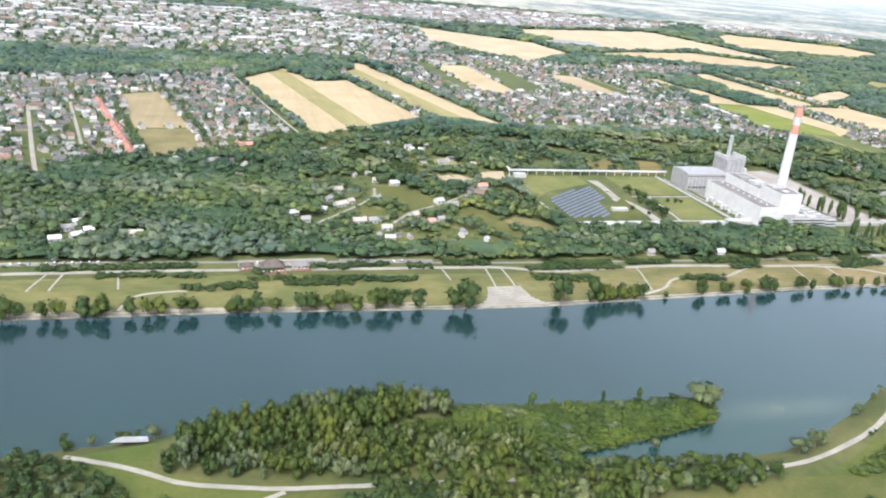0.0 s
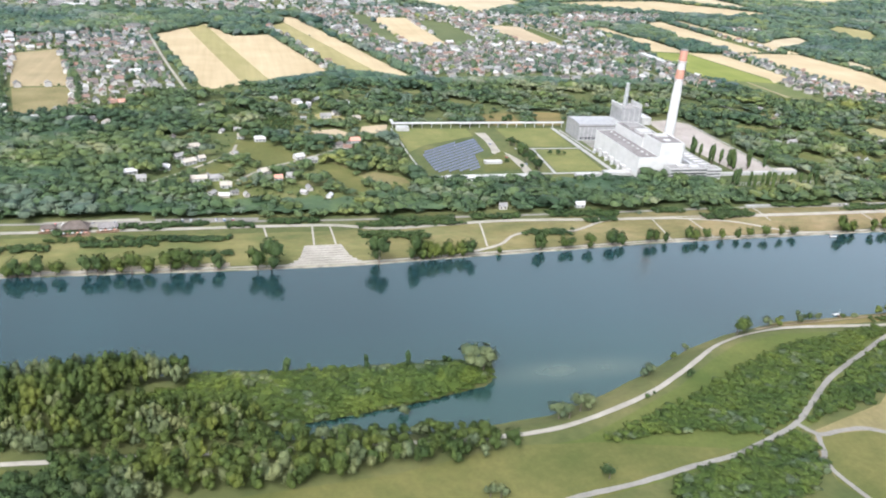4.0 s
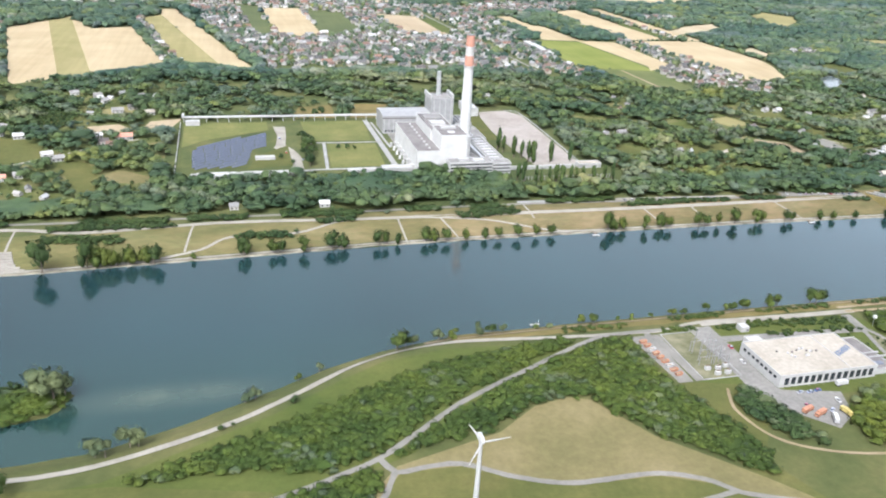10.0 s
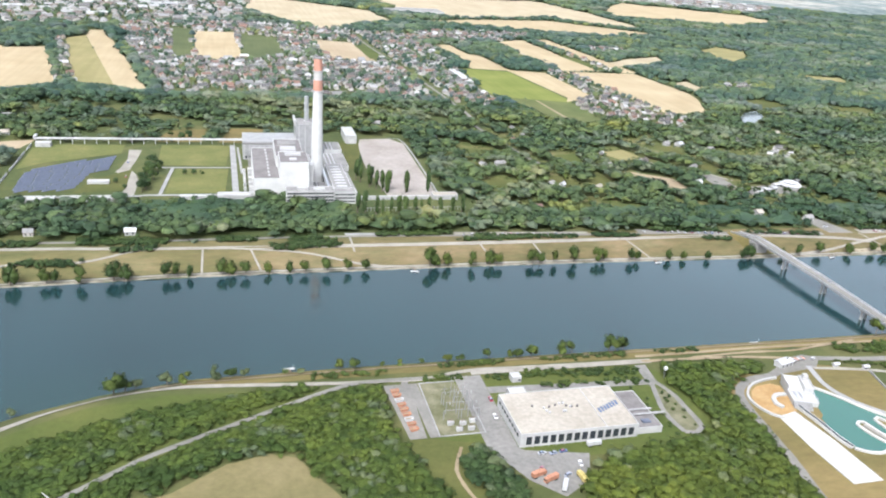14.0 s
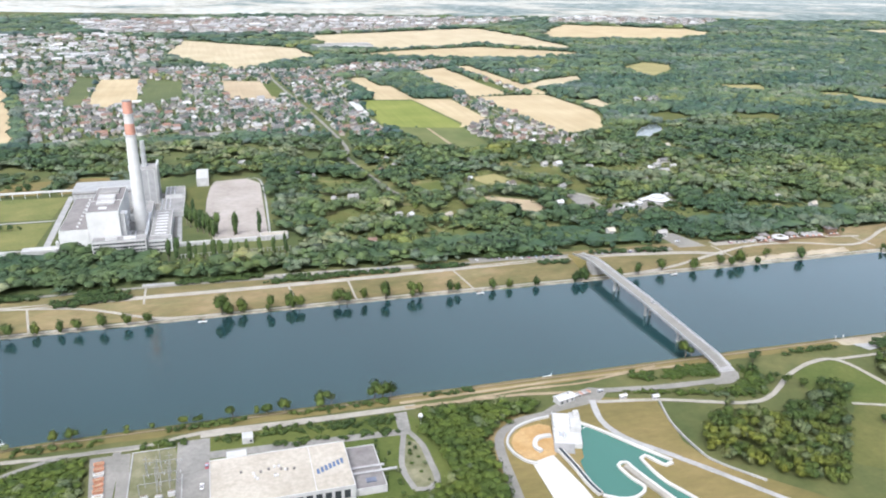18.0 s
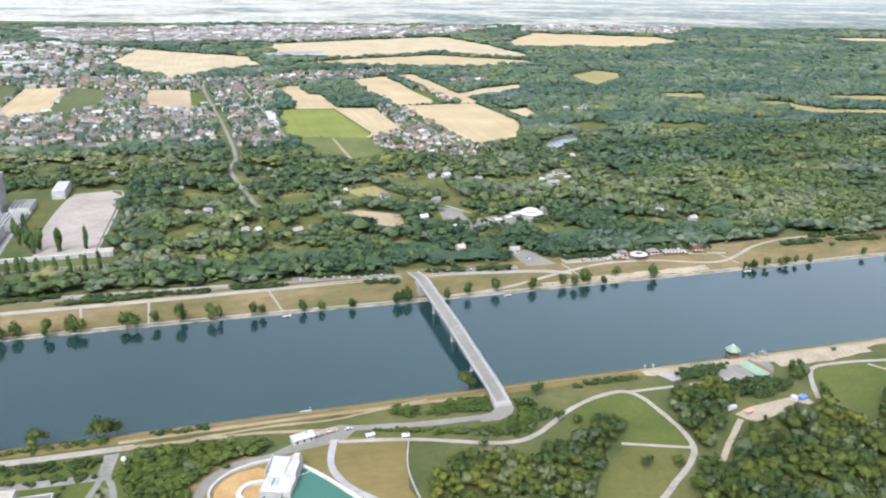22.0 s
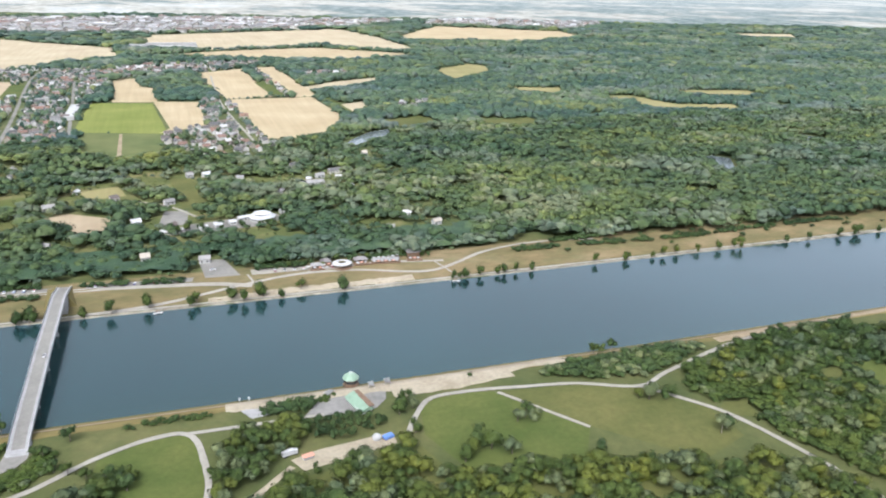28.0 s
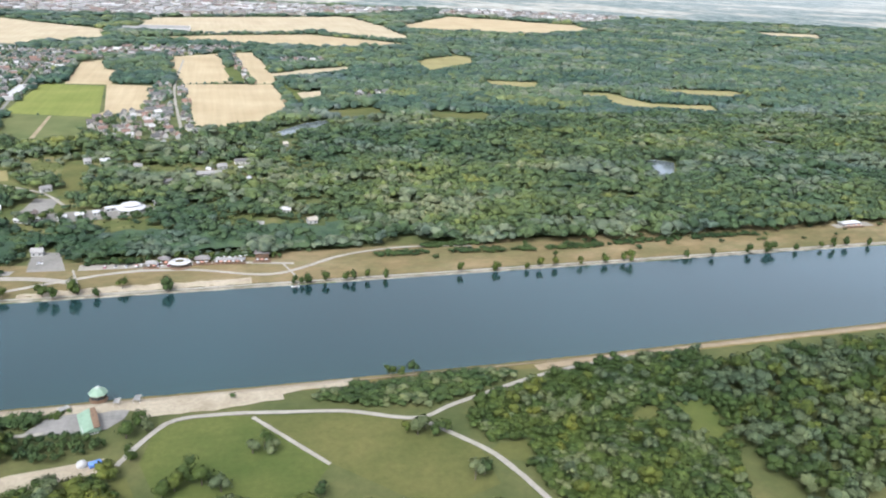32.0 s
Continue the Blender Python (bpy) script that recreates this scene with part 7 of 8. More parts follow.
flat("lawn", [(500, 920), (540, 960), (540, 880), (488, 872)], MEADOW, 0.18, "olive grass beside solar panels", "lawn")
flat("lawn", [(800, 1080), (836, 1120), (830, 1060), (822, 960), (800, 960)], MEADOW, 0.18, "olive grass beside a storage yard", "lawn")
flat("yard", [(676, 838), (795, 838), (800, 1060), (676, 1060)], YARD, 0.12, "grey paved yard of a power station", "paving")
for pts, wd in (([(560, 967), (656, 966)], 4), ([(657, 1072), (660, 860)], 7), ([(664, 1060), (668, 940)], 3), ([(586, 966), (578, 862)], 4), ([(560, 862), (680, 861)], 5), ([(425, 858), (560, 860)], 6), ([(793, 1060), (797, 850)], 5), ([(798, 850), (915, 852)], 3.5)):
    ribbon("yard_path", pts, wd, CONCRETE, 0.28, "pale concrete path inside a power station")
fence = thing("boundary_wall", 408, 832, 0, 0, "low white boundary wall beside a hedge", "wall")
for k in range(8):
    part("wall_panel", boxes((-0.4 - k * 0.1, k * 30, -0.2, 0.4 - k * 0.1, k * 30 + (27 if k % 3 else 20), 2.4)), WHITE, fence)
fence2 = thing("fence", 796, 800, 0, 0, "row of pale concrete fence posts", "fence")
for k in range(30):
    part("post", boxes((k * 4, -0.4, -0.2, k * 4 + 0.7, 0.4, 4.6)), CONCRETE, fence2)
part("rail", boxes((0, -0.15, 4.0, 117, 0.15, 4.4)), CONCRETE, fence2)

# solar park: tilted panel tables in rows
solar = thing("solar_park", 426, 872, 0, 0, "rows of tilted blue solar panels on grass", "solar panels")
OUT = [(426, 872), (424, 942), (434, 968), (517, 1020), (514, 958), (495, 934), (487, 876)]
SLANT = 0.79
for r in range(16):
    y = 846 + r * 9.8
    xs_ = [x for x in np.arange(420, 525, 1.0) if inside([x], [y + SLANT * (x - 470)], OUT)[0] and inside([x], [y + 5 + SLANT * (x - 470)], OUT)[0]]
    if len(xs_) < 8:
        continue
    a, b_ = xs_[0], xs_[-1]
    n = max(1, int((b_ - a) / 13))
    for k in range(n):
        u, v = a + (b_ - a) * k / n + 0.3, a + (b_ - a) * (k + 1) / n - 0.3
        yu, yv = y + SLANT * (u - 470), y + SLANT * (v - 470)
        bm = bmesh.new()
        p = [(u, yu, 0.8), (v, yv, 0.8), (v, yv + 4.2, 2.0), (u, yu + 4.2, 2.0)]
        top = [bm.verts.new((q[0] - 426, q[1] - 872, q[2])) for q in p]
        bot = [bm.verts.new((q[0] - 426, q[1] - 872, q[2] - 0.2)) for q in p]
        bm.faces.new(top)
        bm.faces.new(bot[::-1])
        for i in range(4):
            bm.faces.new((top[i], bot[i], bot[(i + 1) % 4], top[(i + 1) % 4]))
        pan = part("panel", bm, PANEL, solar)
        part("stand", boxes((u - 426 + 1, yu - 872 + 2, -0.2, u - 426 + 1.4, yu - 872 + 2.4, 1.6), (v - 426 - 1.4, yv - 872 + 2.2, -0.2, v - 426 - 1, yv - 872 + 2.6, 1.6)), STEEL, pan)
flat("solar_ground", OUT, GRASS, 0.24, "shaded grass below solar panels", "ground")
s, w, d = block("transformer_house", 498, 903, 521, 910, 4, WHITE, WHITE, "small white transformer house among solar panels", "hut", 0.3)
s, w, d = block("transformer_house", 414, 1058, 432, 1068, 6, WHITE, WHITE, "white utility building at the end of a pipe bridge", "hut", 0.3)
part("door", boxes((-1.2, -d - 0.15, 0, 1.2, -d + 0.1, 3)), GREY_METAL, s)
# ---- waterworks hall on the island ----
ww, w, d = block("waterworks_hall", 826, 366, 907, 412, 10, WHITE, ROOF_CREAM, "broad white waterworks hall with a cream gravel roof", "hall", 0.9)
for k in range(14):
    part("window", boxes((-w + 4 + k * 5.4, -d - 0.12, 2.0, -w + 7.6 + k * 5.4, -d + 0.1, 7.6)), GLASS, ww)
    part("pilaster", boxes((-w + 2.9 + k * 5.4, -d - 0.5, 0, -w + 3.7 + k * 5.4, -d - 0.13, 9.8)), WHITE, ww)
for k in range(8):
    part("window", boxes((-w - 0.12, -d + 4 + k * 5, 5.2, -w + 0.1, -d + 7 + k * 5, 7.2)), GLASS, ww)
part("roof_joint", boxes((18, -d + 0.6, 9.5, 18.5, d - 0.6, 9.75)), WHITE, ww)
rr = random.Random(3)
for k in range(16):
    x, y = -14 + rr.uniform(-9, 22), 2 + rr.uniform(-5, 6)
    part("roof_vent", lathe([(0.7, 9.3), (0.7, 10.4), (0.9, 10.5), (0.2, 10.9)], 8, x, y), ROOF_BROWN if k % 2 else WHITE_METAL, ww)
ROOF_BLUE = paint("faded_blue_roof_paint", (0.07, 0.11, 0.2), 0.8, 0, 0.2, 0.5)
for k in range(7):
    x0, y0 = 20.5 + k * 2.5, -4 + k * 1.2
    part("roof_mark", boxes((x0, y0 - 2.6, 9.3, x0 + 1.7, y0 + 2.6, 9.5)), ROOF_BLUE, ww, "faded blue bar painted on the roof")
annex, w, d = block("hall_annex", 907.3, 368, 926, 411, 5, WHITE, ROOF_BROWN, "low annex with a sunken grey roof", "annex", 1.2)
part("footbridge", boxes((-w, -8, 5.1, w + 9, -6, 5.5)), CONCRETE, annex)
part("footbridge", boxes((-w, -2.5, 5.1, w + 2, -0.5, 5.5)), CONCRETE, annex)
part("skylight", boxes((-2, -16, 4.0, 4, -12, 4.9)), PANEL, annex)
porch, w, d = block("loading_porch", 836, 412.3, 848, 423, 7, WHITE, WHITE, "white loading porch behind a hall", "porch", 0.4)
hut, w, d = block("gate_house", 846, 439, 853, 446, 4.5, WHITE, WHITE, "small white gate house beside hedges", "hut", 0.3)
part("door", boxes((-0.7, -d - 0.1, 0, 0.7, -d + 0.1, 2.4)), GREY_METAL, hut)
part("window", boxes((1.2, -d - 0.1, 1.2, 2.8, -d + 0.1, 2.6)), GLASS, hut)
globe = thing("lamp_globe", 962, 430, 0, 0, "round white globe on a slim mast", "lamp")
part("mast", lathe([(0.25, -0.2), (0.18, 7)], 10), STEEL, globe)
bm = bmesh.new()
bmesh.ops.create_uvsphere(bm, u_segments=14, v_segments=9, radius=1.7, matrix=pose(0, 0, 8.4))
part("globe", bm, WHITE_METAL, globe)

# substation
for x, y in ((796, 402), (796, 408), (796, 416), (797, 427), (803, 404), (803, 411), (803, 419), (790, 418)):
    t = thing("lattice_mast", x, y, 0, 0, "slim pale steel mast of a substation", "mast", "masts of the substation")
    part("mast", lathe([(0.32, -0.2), (0.2, 10), (0.1, 16)], 6), MAST_STEEL, t)
    part("crossarm", boxes((-2, -0.1, 13, 2, 0.1, 13.25)), MAST_STEEL, t)
for x, y in ((789, 396), (797, 395), (804, 397), (793, 389), (801, 389)):
    t = thing("transformer", x, y, 0, 0, "grey transformer on a gravel bed", "transformer", "transformers of the substation")
    part("tank", boxes((-1.8, -1.3, 0.2, 1.8, 1.3, 3.0)), PALE_METAL, t, bevel=0.15)
    part("radiator", boxes((1.9, -1.1, 0.6, 2.5, 1.1, 2.6)), MAST_STEEL, t)
    for k in (-1, 0, 1):
        part("bushing", lathe([(0.25, 3.0), (0.35, 3.4), (0.15, 4.4)], 8, k * 1.1, 0), WOOD, t)
for y in (408, 420):
    t = thing("busbar_frame", 798, y, 0, 0, "slim steel busbar portal of a substation", "frame")
    for x in (-9, 0, 9):
        part("post", boxes((x - 0.2, -0.2, -0.2, x + 0.2, 0.2, 9)), MAST_STEEL, t)
        part("insulator", lathe([(0.22, 7.4), (0.34, 7.9), (0.2, 8.9)], 6, x + 2.5, 0), WHITE_METAL, t)
    part("beam", boxes((-9.3, -0.15, 9, 9.3, 0.15, 9.25)), MAST_STEEL, t)
busb = thing("busbar_frame", 798, 402, 0, 0, "steel busbar portal of a substation", "frame")
for x in (-12, 0, 12):
    part("post", boxes((x - 0.25, -0.25, -0.2, x + 0.25, 0.25, 7)), MAST_STEEL, busb)
part("beam", boxes((-12.3, -0.15, 7, 12.3, 0.15, 7.3)), MAST_STEEL, busb)
kerb = thing("substation_kerb", 779, 384, 0, 0, "low concrete kerb round a substation", "kerb")
for a in ((0, 0, 31, 0.8), (0, 62, 26, 62.8), (0, 0.8, 0.8, 62), (30.2, 0.8, 31, 32)):
    part("kerb_stone", boxes((a[0], a[1], -0.1, a[2], a[3], 0.7)), CONCRETE, kerb)

# skips
SKIP_PAINT = paint("sun_bleached_orange", (0.42, 0.2, 0.12), 0.6, 0, 0.2)
for k in range(9):
    x, y = 760.5 + 0.5 * k, 438 - k * 5.6
    t = thing("skip", x, y, 0.2, 8 + rr.uniform(-6, 6), "orange steel waste skip" if k % 4 != 2 else "white steel waste skip", "skip", "skips on the asphalt strip")
    bm = bmesh.new()
    lo = [bm.verts.new(p) for p in ((-2.2, -1.1, 0.1), (2.2, -1.1, 0.1), (2.2, 1.1, 0.1), (-2.2, 1.1, 0.1))]
    hi = [bm.verts.new(p) for p in ((-3.1, -1.3, 2.1), (3.1, -1.3, 2.1), (3.1, 1.3, 2.1), (-3.1, 1.3, 2.1))]
    inn = [bm.verts.new(p) for p in ((-2.9, -1.1, 2.1), (2.9, -1.1, 2.1), (2.9, 1.1, 2.1), (-2.9, 1.1, 2.1))]
    fl = [bm.verts.new(p) for p in ((-2.0, -0.95, 0.9), (2.0, -0.95, 0.9), (2.0, 0.95, 0.9), (-2.0, 0.95, 0.9))]
    bm.faces.new(lo[::-1])
    for i in range(4):
        j = (i + 1) % 4
        bm.faces.new((lo[i], lo[j], hi[j], hi[i]))
        bm.faces.new((hi[i], hi[j], inn[j], inn[i]))
        bm.faces.new((inn[i], inn[j], fl[j], fl[i]))
    bm.faces.new(fl)
    part("body", bm, SKIP_PAINT if k % 4 != 2 else WHITE_METAL, t)
    part("load", boxes((-1.8, -0.8, 0.9, 1.8, 0.8, 1.6)), DIRT, t)

# vehicles
car_base = thing("car", 0, 0, -400, 0, "small parked passenger car on paving", "car", "parked cars")
bm = bmesh.new()
prof = [(-2.6, 0.45), (2.6, 0.45), (2.65, 0.95), (1.5, 1.15), (-2.5, 1.2), (-2.65, 0.9)]
a = [bm.verts.new((x, -1.05, z)) for x, z in prof]
b_ = [bm.verts.new((x, 1.05, z)) for x, z in prof]
bm.faces.new(a)
bm.faces.new(b_[::-1])
for k in range(6):
    bm.faces.new((a[k], b_[k], b_[(k + 1) % 6], a[(k + 1) % 6]))
bmesh.ops.recalc_face_normals(bm, faces=bm.faces[:])
part("body", bm, CARPAINT, car_base)
bm = bmesh.new()
prof = [(-2.2, 1.18), (1.3, 1.12), (0.5, 1.7), (-1.7, 1.72)]
a = [bm.verts.new((x, -0.95 if z < 1.3 else -0.8, z)) for x, z in prof]
b_ = [bm.verts.new((x, 0.95 if z < 1.3 else 0.8, z)) for x, z in prof]
bm.faces.new(a)
bm.faces.new(b_[::-1])
for k in range(4):
    bm.faces.new((a[k], b_[k], b_[(k + 1) % 4], a[(k + 1) % 4]))
bmesh.ops.recalc_face_normals(bm, faces=bm.faces[:])
part("cabin", bm, GLASS, car_base)
part("car_roof", boxes((-1.65, -0.82, 1.7, 0.45, 0.82, 1.78)), CARPAINT, car_base)
for x in (-1.6, 1.6):
    for y in (-1.0, 1.0):
        wh = lathe([(0.38, -0.12), (0.38, 0.12)], 10)
        bmesh.ops.transform(wh, matrix=pose(x, y, 0.38, 90), verts=wh.verts[:])
        part("wheel", wh, TYRE, car_base)


def car(x, y, turn, z=0.16):
    return copy_thing(car_base, pose(x, y, z, 0, 0, turn))


for x0, y0, n, dx, dy, turn in ((22, 744, 10, 6.5, 0.2, 88), (112, 746, 11, 8, -0.5, 92), (-195, 752, 12, 7.5, 0.1, 85), (890, 724, 15, 8.5, -0.5, 90), (1098, 720, 12, 8.0, -1.0, 84), (1236, 706, 9, 8.2, -0.6, 86), (1385, 703, 8, 9, -0.6, 92), (1336, 712, 5, 2.0, 8, 10)):
    for k in range(n):
        if rr.random() < 0.82:
            car(x0 + k * dx, y0 + k * dy, turn + rr.uniform(-4, 4))
for x, y, a in ((838, 358, 10), (845, 357, 190), (852, 358, 8), (833, 343, 100), (858, 345, 80), (846, 336, 30), (821, 400, 88), (824, 420, 88), (512, 1000, 80), (1100, 440, 20), (1212, 560, 90), (532, 990, 95), (536, 930, 92), (553, 900, 96)):
    z = 0.16 if y > 800 else 0.31 if x > 1000 or x < 826 else 0.23
    if x == 1212:
        z = deck_z(120) + 0.06
    car(x, y, a, z)
for o in car_base.children_recursive + [car_base]:
    bpy.data.objects.remove(o)
for x, y, a, mat, word in ((828, 338, 20, SKIP_PAINT, "orange"), (834, 333, 200, SKIP_PAINT, "orange"), (853, 331, 95, YELLOW, "yellow"), (840, 326, 60, WHITE_METAL, "white"), (874, 361, 5, WHITE_METAL, "white"), (1362, 397, 15, WHITE_METAL, "white")):
    t = thing("lorry", x, y, 0.24 if x < 1000 else 0.0, a, word + " lorry parked in a yard", "lorry", "lorries")
    part("cab", boxes((3.0, -1.35, 0.7, 5.0, 1.35, 3.4)), mat, t, bevel=0.15)
    part("windscreen", boxes((4.85, -1.1, 2.0, 5.06, 1.1, 3.0)), GLASS, t)
    part("box_body", boxes((-4.8, -1.4, 1.1, 2.7, 1.4, 4.0)), mat, t, bevel=0.08)
    part("chassis", boxes((-4.6, -0.6, 0.6, 4.6, 0.6, 1.1)), TYRE, t)
    for wx in (-3.6, -2.4, 3.8):
        for wy in (-1.2, 1.2):
            wh = lathe([(0.55, -0.18), (0.55, 0.18)], 12)
            bmesh.ops.transform(wh, matrix=pose(wx, wy, 0.55, 90), verts=wh.verts[:])
            part("wheel", wh, TYRE, t)

# ---- rafting course ----
raft = thing("rafting_course", 1065, 360, 0, 0, "concrete rafting course with a green water basin", "rafting course")


def slab(outline, z0, z1, cx, cy):
    """A solid with that outline."""
    bm = bmesh.new()
    area = sum(a[0] * b[1] - b[0] * a[1] for a, b in zip(outline, outline[1:] + outline[:1]))
    pts = outline if area > 0 else outline[::-1]
    lo = [bm.verts.new((x - cx, y - cy, z0)) for x, y in pts]
    hi = [bm.verts.new((x - cx, y - cy, z1)) for x, y in pts]
    for t in tessellate_polygon([[Vector((x, y, 0)) for x, y in pts]]):
        for ring, flip in ((hi, False), (lo, True)):
            try:
                bm.faces.new([ring[i] for i in (t[::-1] if flip else t)])
            except ValueError:
                pass
    for i in range(len(pts)):
        j = (i + 1) % len(pts)
        bm.faces.new((lo[i], lo[j], hi[j], hi[i]))
    bmesh.ops.recalc_face_normals(bm, faces=bm.faces[:])
    return bm


BASIN = [(1066, 406), (1077, 391), (1091, 369), (1104, 351), (1099, 348), (1091, 361), (1087, 358), (1089, 336), (1096, 319), (1103, 300), (1110, 262), (1100, 262), (1090, 305), (1079, 346), (1076, 356), (1070, 355), (1071, 342), (1074, 331), (1066, 325), (1056, 326), (1047, 332), (1044, 342), (1049, 366), (1053, 369), (1059, 389)]
part("basin_water", slab(BASIN, -0.4, 0.35, 1065, 360), POOL, raft, "still green water")


def wall_along(name, pts, width, z0, z1, mat, parent, cx, cy, smooth=True, label=""):
    line = smooth_line(pts, 3.0) if smooth else pts
    bm = bmesh.new()
    prev = None
    for k, (x, y) in enumerate(line):
        p, q = line[max(0, k - 1)], line[min(len(line) - 1, k + 1)]
        n = math.hypot(q[0] - p[0], q[1] - p[1]) or 1
        nx, ny = -(q[1] - p[1]) / n * width / 2, (q[0] - p[0]) / n * width / 2
        ring = [bm.verts.new(v) for v in ((x - nx - cx, y - ny - cy, z0), (x + nx - cx, y + ny - cy, z0), (x + nx - cx, y + ny - cy, z1), (x - nx - cx, y - ny - cy, z1))]
        if prev:
            for i in range(4):
                bm.faces.new((prev[i], ring[i], ring[(i + 1) % 4], prev[(i + 1) % 4]))
        else:
            bm.faces.new(ring)
        prev = ring
    bm.faces.new(prev[::-1])
    bmesh.ops.recalc_face_normals(bm, faces=bm.faces[:])
    return part(name, bm, mat, parent, label)


W_ = dict(parent=raft, cx=1065, cy=360)
wall_along("basin_wall", [(1066, 407), (1078, 391.5), (1092, 369.5), (1105, 351)], 2.2, -0.3, 1.5, PALE_CONCRETE, **W_)
wall_along("basin_wall", [(1104, 349), (1098.5, 347.5), (1091, 360), (1087, 358), (1089, 336), (1096, 319), (1103, 300), (1110, 262)], 2.2, -0.3, 1.4, PALE_CONCRETE, **W_)
wall_along("basin_wall", [(1100, 262), (1089, 305), (1078, 346), (1076, 356.5), (1069.5, 355), (1071, 342), (1074.5, 331), (1066, 324.5), (1056, 325), (1047, 331)], 2.0, -0.3, 1.4, PALE_CONCRETE, **W_)
wall_along("island_wall", [(1073.5, 353), (1077, 338), (1084, 312), (1092, 270)], 3.4, -0.2, 1.6, GRAVEL, **W_)
wall_along("chute", [(1041, 380), (1043, 360), (1044, 342), (1046, 332)], 3.6, -0.2, 2.0, PALE_CONCRETE, **W_)
wall_along("chute_water", [(1041, 380), (1043, 360), (1044, 342), (1046, 332)], 1.8, 1.9, 2.15, GLASS, label="dark water in the chute", **W_)
part("deck", slab([(1019, 372), (1035, 376), (1040, 340), (1042, 300), (1020, 300), (1018, 335)], -0.3, 0.5, 1065, 360), PALE_CONCRETE, raft, "pale concrete deck")
part("sand_disc", slab([(1014, 396), (1019, 404), (1027, 410), (1040, 412), (1046, 408), (1042, 388), (1037, 376), (1027, 372), (1017, 377), (1013, 388)], -0.3, 0.4, 1065, 360), ORANGE_SAND, raft, "orange sand area")
wall_along("ring_wall", [(1050, 418), (1036, 416), (1022, 410), (1012, 398), (1011, 386), (1016, 374), (1022, 370)], 1.6, -0.3, 1.6, WHITE, **W_)
wall_along("curved_wall", [(1042, 396), (1034, 396), (1029, 392), (1027, 386), (1029, 381)], 3.0, -0.3, 2.0, WHITE, **W_)
pump = thing("pump_house", 1053, 396, 0, -20, "white concrete pump house with terraces and stairs", "building")
part("lower_terrace", boxes((-9, -16, -0.3, 9, 14, 4.0)), WHITE, pump, bevel=0.15)
part("upper_block", boxes((2, -3, 4.0, 9, 14, 7.6)), WHITE, pump, bevel=0.15)
part("parapet", boxes((2, 13.6, 7.6, 9, 14, 8.5), (8.6, -3, 7.6, 9, 13.6, 8.5), (2, -3, 7.6, 2.4, 13.6, 8.5)), WHITE, pump)
part("tower", boxes((4.5, 10, 7.6, 8.2, 13.2, 11)), WHITE, pump, bevel=0.15)
for k in range(8):
    part("step", boxes((-9, -2 + 2 * k, 4.0, 1.98, 2 * k, 4.4 + 0.42 * k)), PALE_METAL if k % 2 else CHIMNEY_WHITE, pump)
part("stair_wall", boxes((-9.5, -3, 3.8, -9.02, 14, 8.4)), WHITE, pump)
for k in range(6):
    part("step", boxes((-9, -16 - 1.0 * k - 1.0, -0.3, 4, -16 - 1.0 * k, 3.4 - 0.6 * k)), CONCRETE, pump)
part("pipe", boxes((-6, -12, 4.0, -3.4, -4, 5.2)), STEEL, pump, bevel=0.3)
part("pipe", boxes((-2, -13, 4.0, -0.4, -4, 5.0)), STEEL, pump, bevel=0.3)
for k in range(8):
    part("railing_post", boxes((8.6, -16 + 1.8 * k, 4.0, 8.75, -15.85 + 1.8 * k, 5.2)), STEEL, pump)
part("railing", boxes((8.58, -16, 5.2, 8.78, -3.1, 5.32)), STEEL, pump)


def gabled(name, x, y, l, w, h, rise, turn, wall, roof, label, category="house", group=""):
    """A house with a ridged, overhanging roof, windows and a chimney."""
    t = thing(name, x, y, 0, turn, label, category, group)
    bm = boxes((-l / 2, -w / 2, -0.3, l / 2, w / 2, h))
    a = [bm.verts.new((s * l / 2, 0, h + rise)) for s in (-1, 1)]
    c = [bm.verts.new((s * l / 2, q * w / 2, h)) for s in (-1, 1) for q in (-1, 1)]
    bm.faces.new((a[0], c[0], c[1]))
    bm.faces.new((a[1], c[3], c[2]))
    part("wall", bm, wall, t)
    o, e = 0.6, 0.25
    bm = bmesh.new()
    for s in (-1, 1):
        dz = rise * o / (w / 2)
        p = [(-l / 2 - o, s * (w / 2 + o), h - dz), (l / 2 + o, s * (w / 2 + o), h - dz), (l / 2 + o, 0, h + rise), (-l / 2 - o, 0, h + rise)]
        top = [bm.verts.new((q[0], q[1], q[2] + e)) for q in p]
        bot = [bm.verts.new(q) for q in p]
        bm.faces.new(top)
        bm.faces.new(bot[::-1])
        for i in range(4):
            bm.faces.new((top[i], bot[i], bot[(i + 1) % 4], top[(i + 1) % 4]))
    bmesh.ops.recalc_face_normals(bm, faces=bm.faces[:])
    part("roof", bm, roof, t)
    part("chimney", boxes((l * 0.2, -0.5, h + rise * 0.5, l * 0.2 + 0.9, 0.4, h + rise + 1.2)), ROOF_BROWN, t)
    for k in range(max(2, int(l / 4))):
        u = -l / 2 + (k + 0.5) * l / max(2, int(l / 4))
        part("window", boxes((u - 0.7, -w / 2 - 0.1, 1.2, u + 0.7, -w / 2 + 0.1, 2.9)), GLASS, t)
    return t


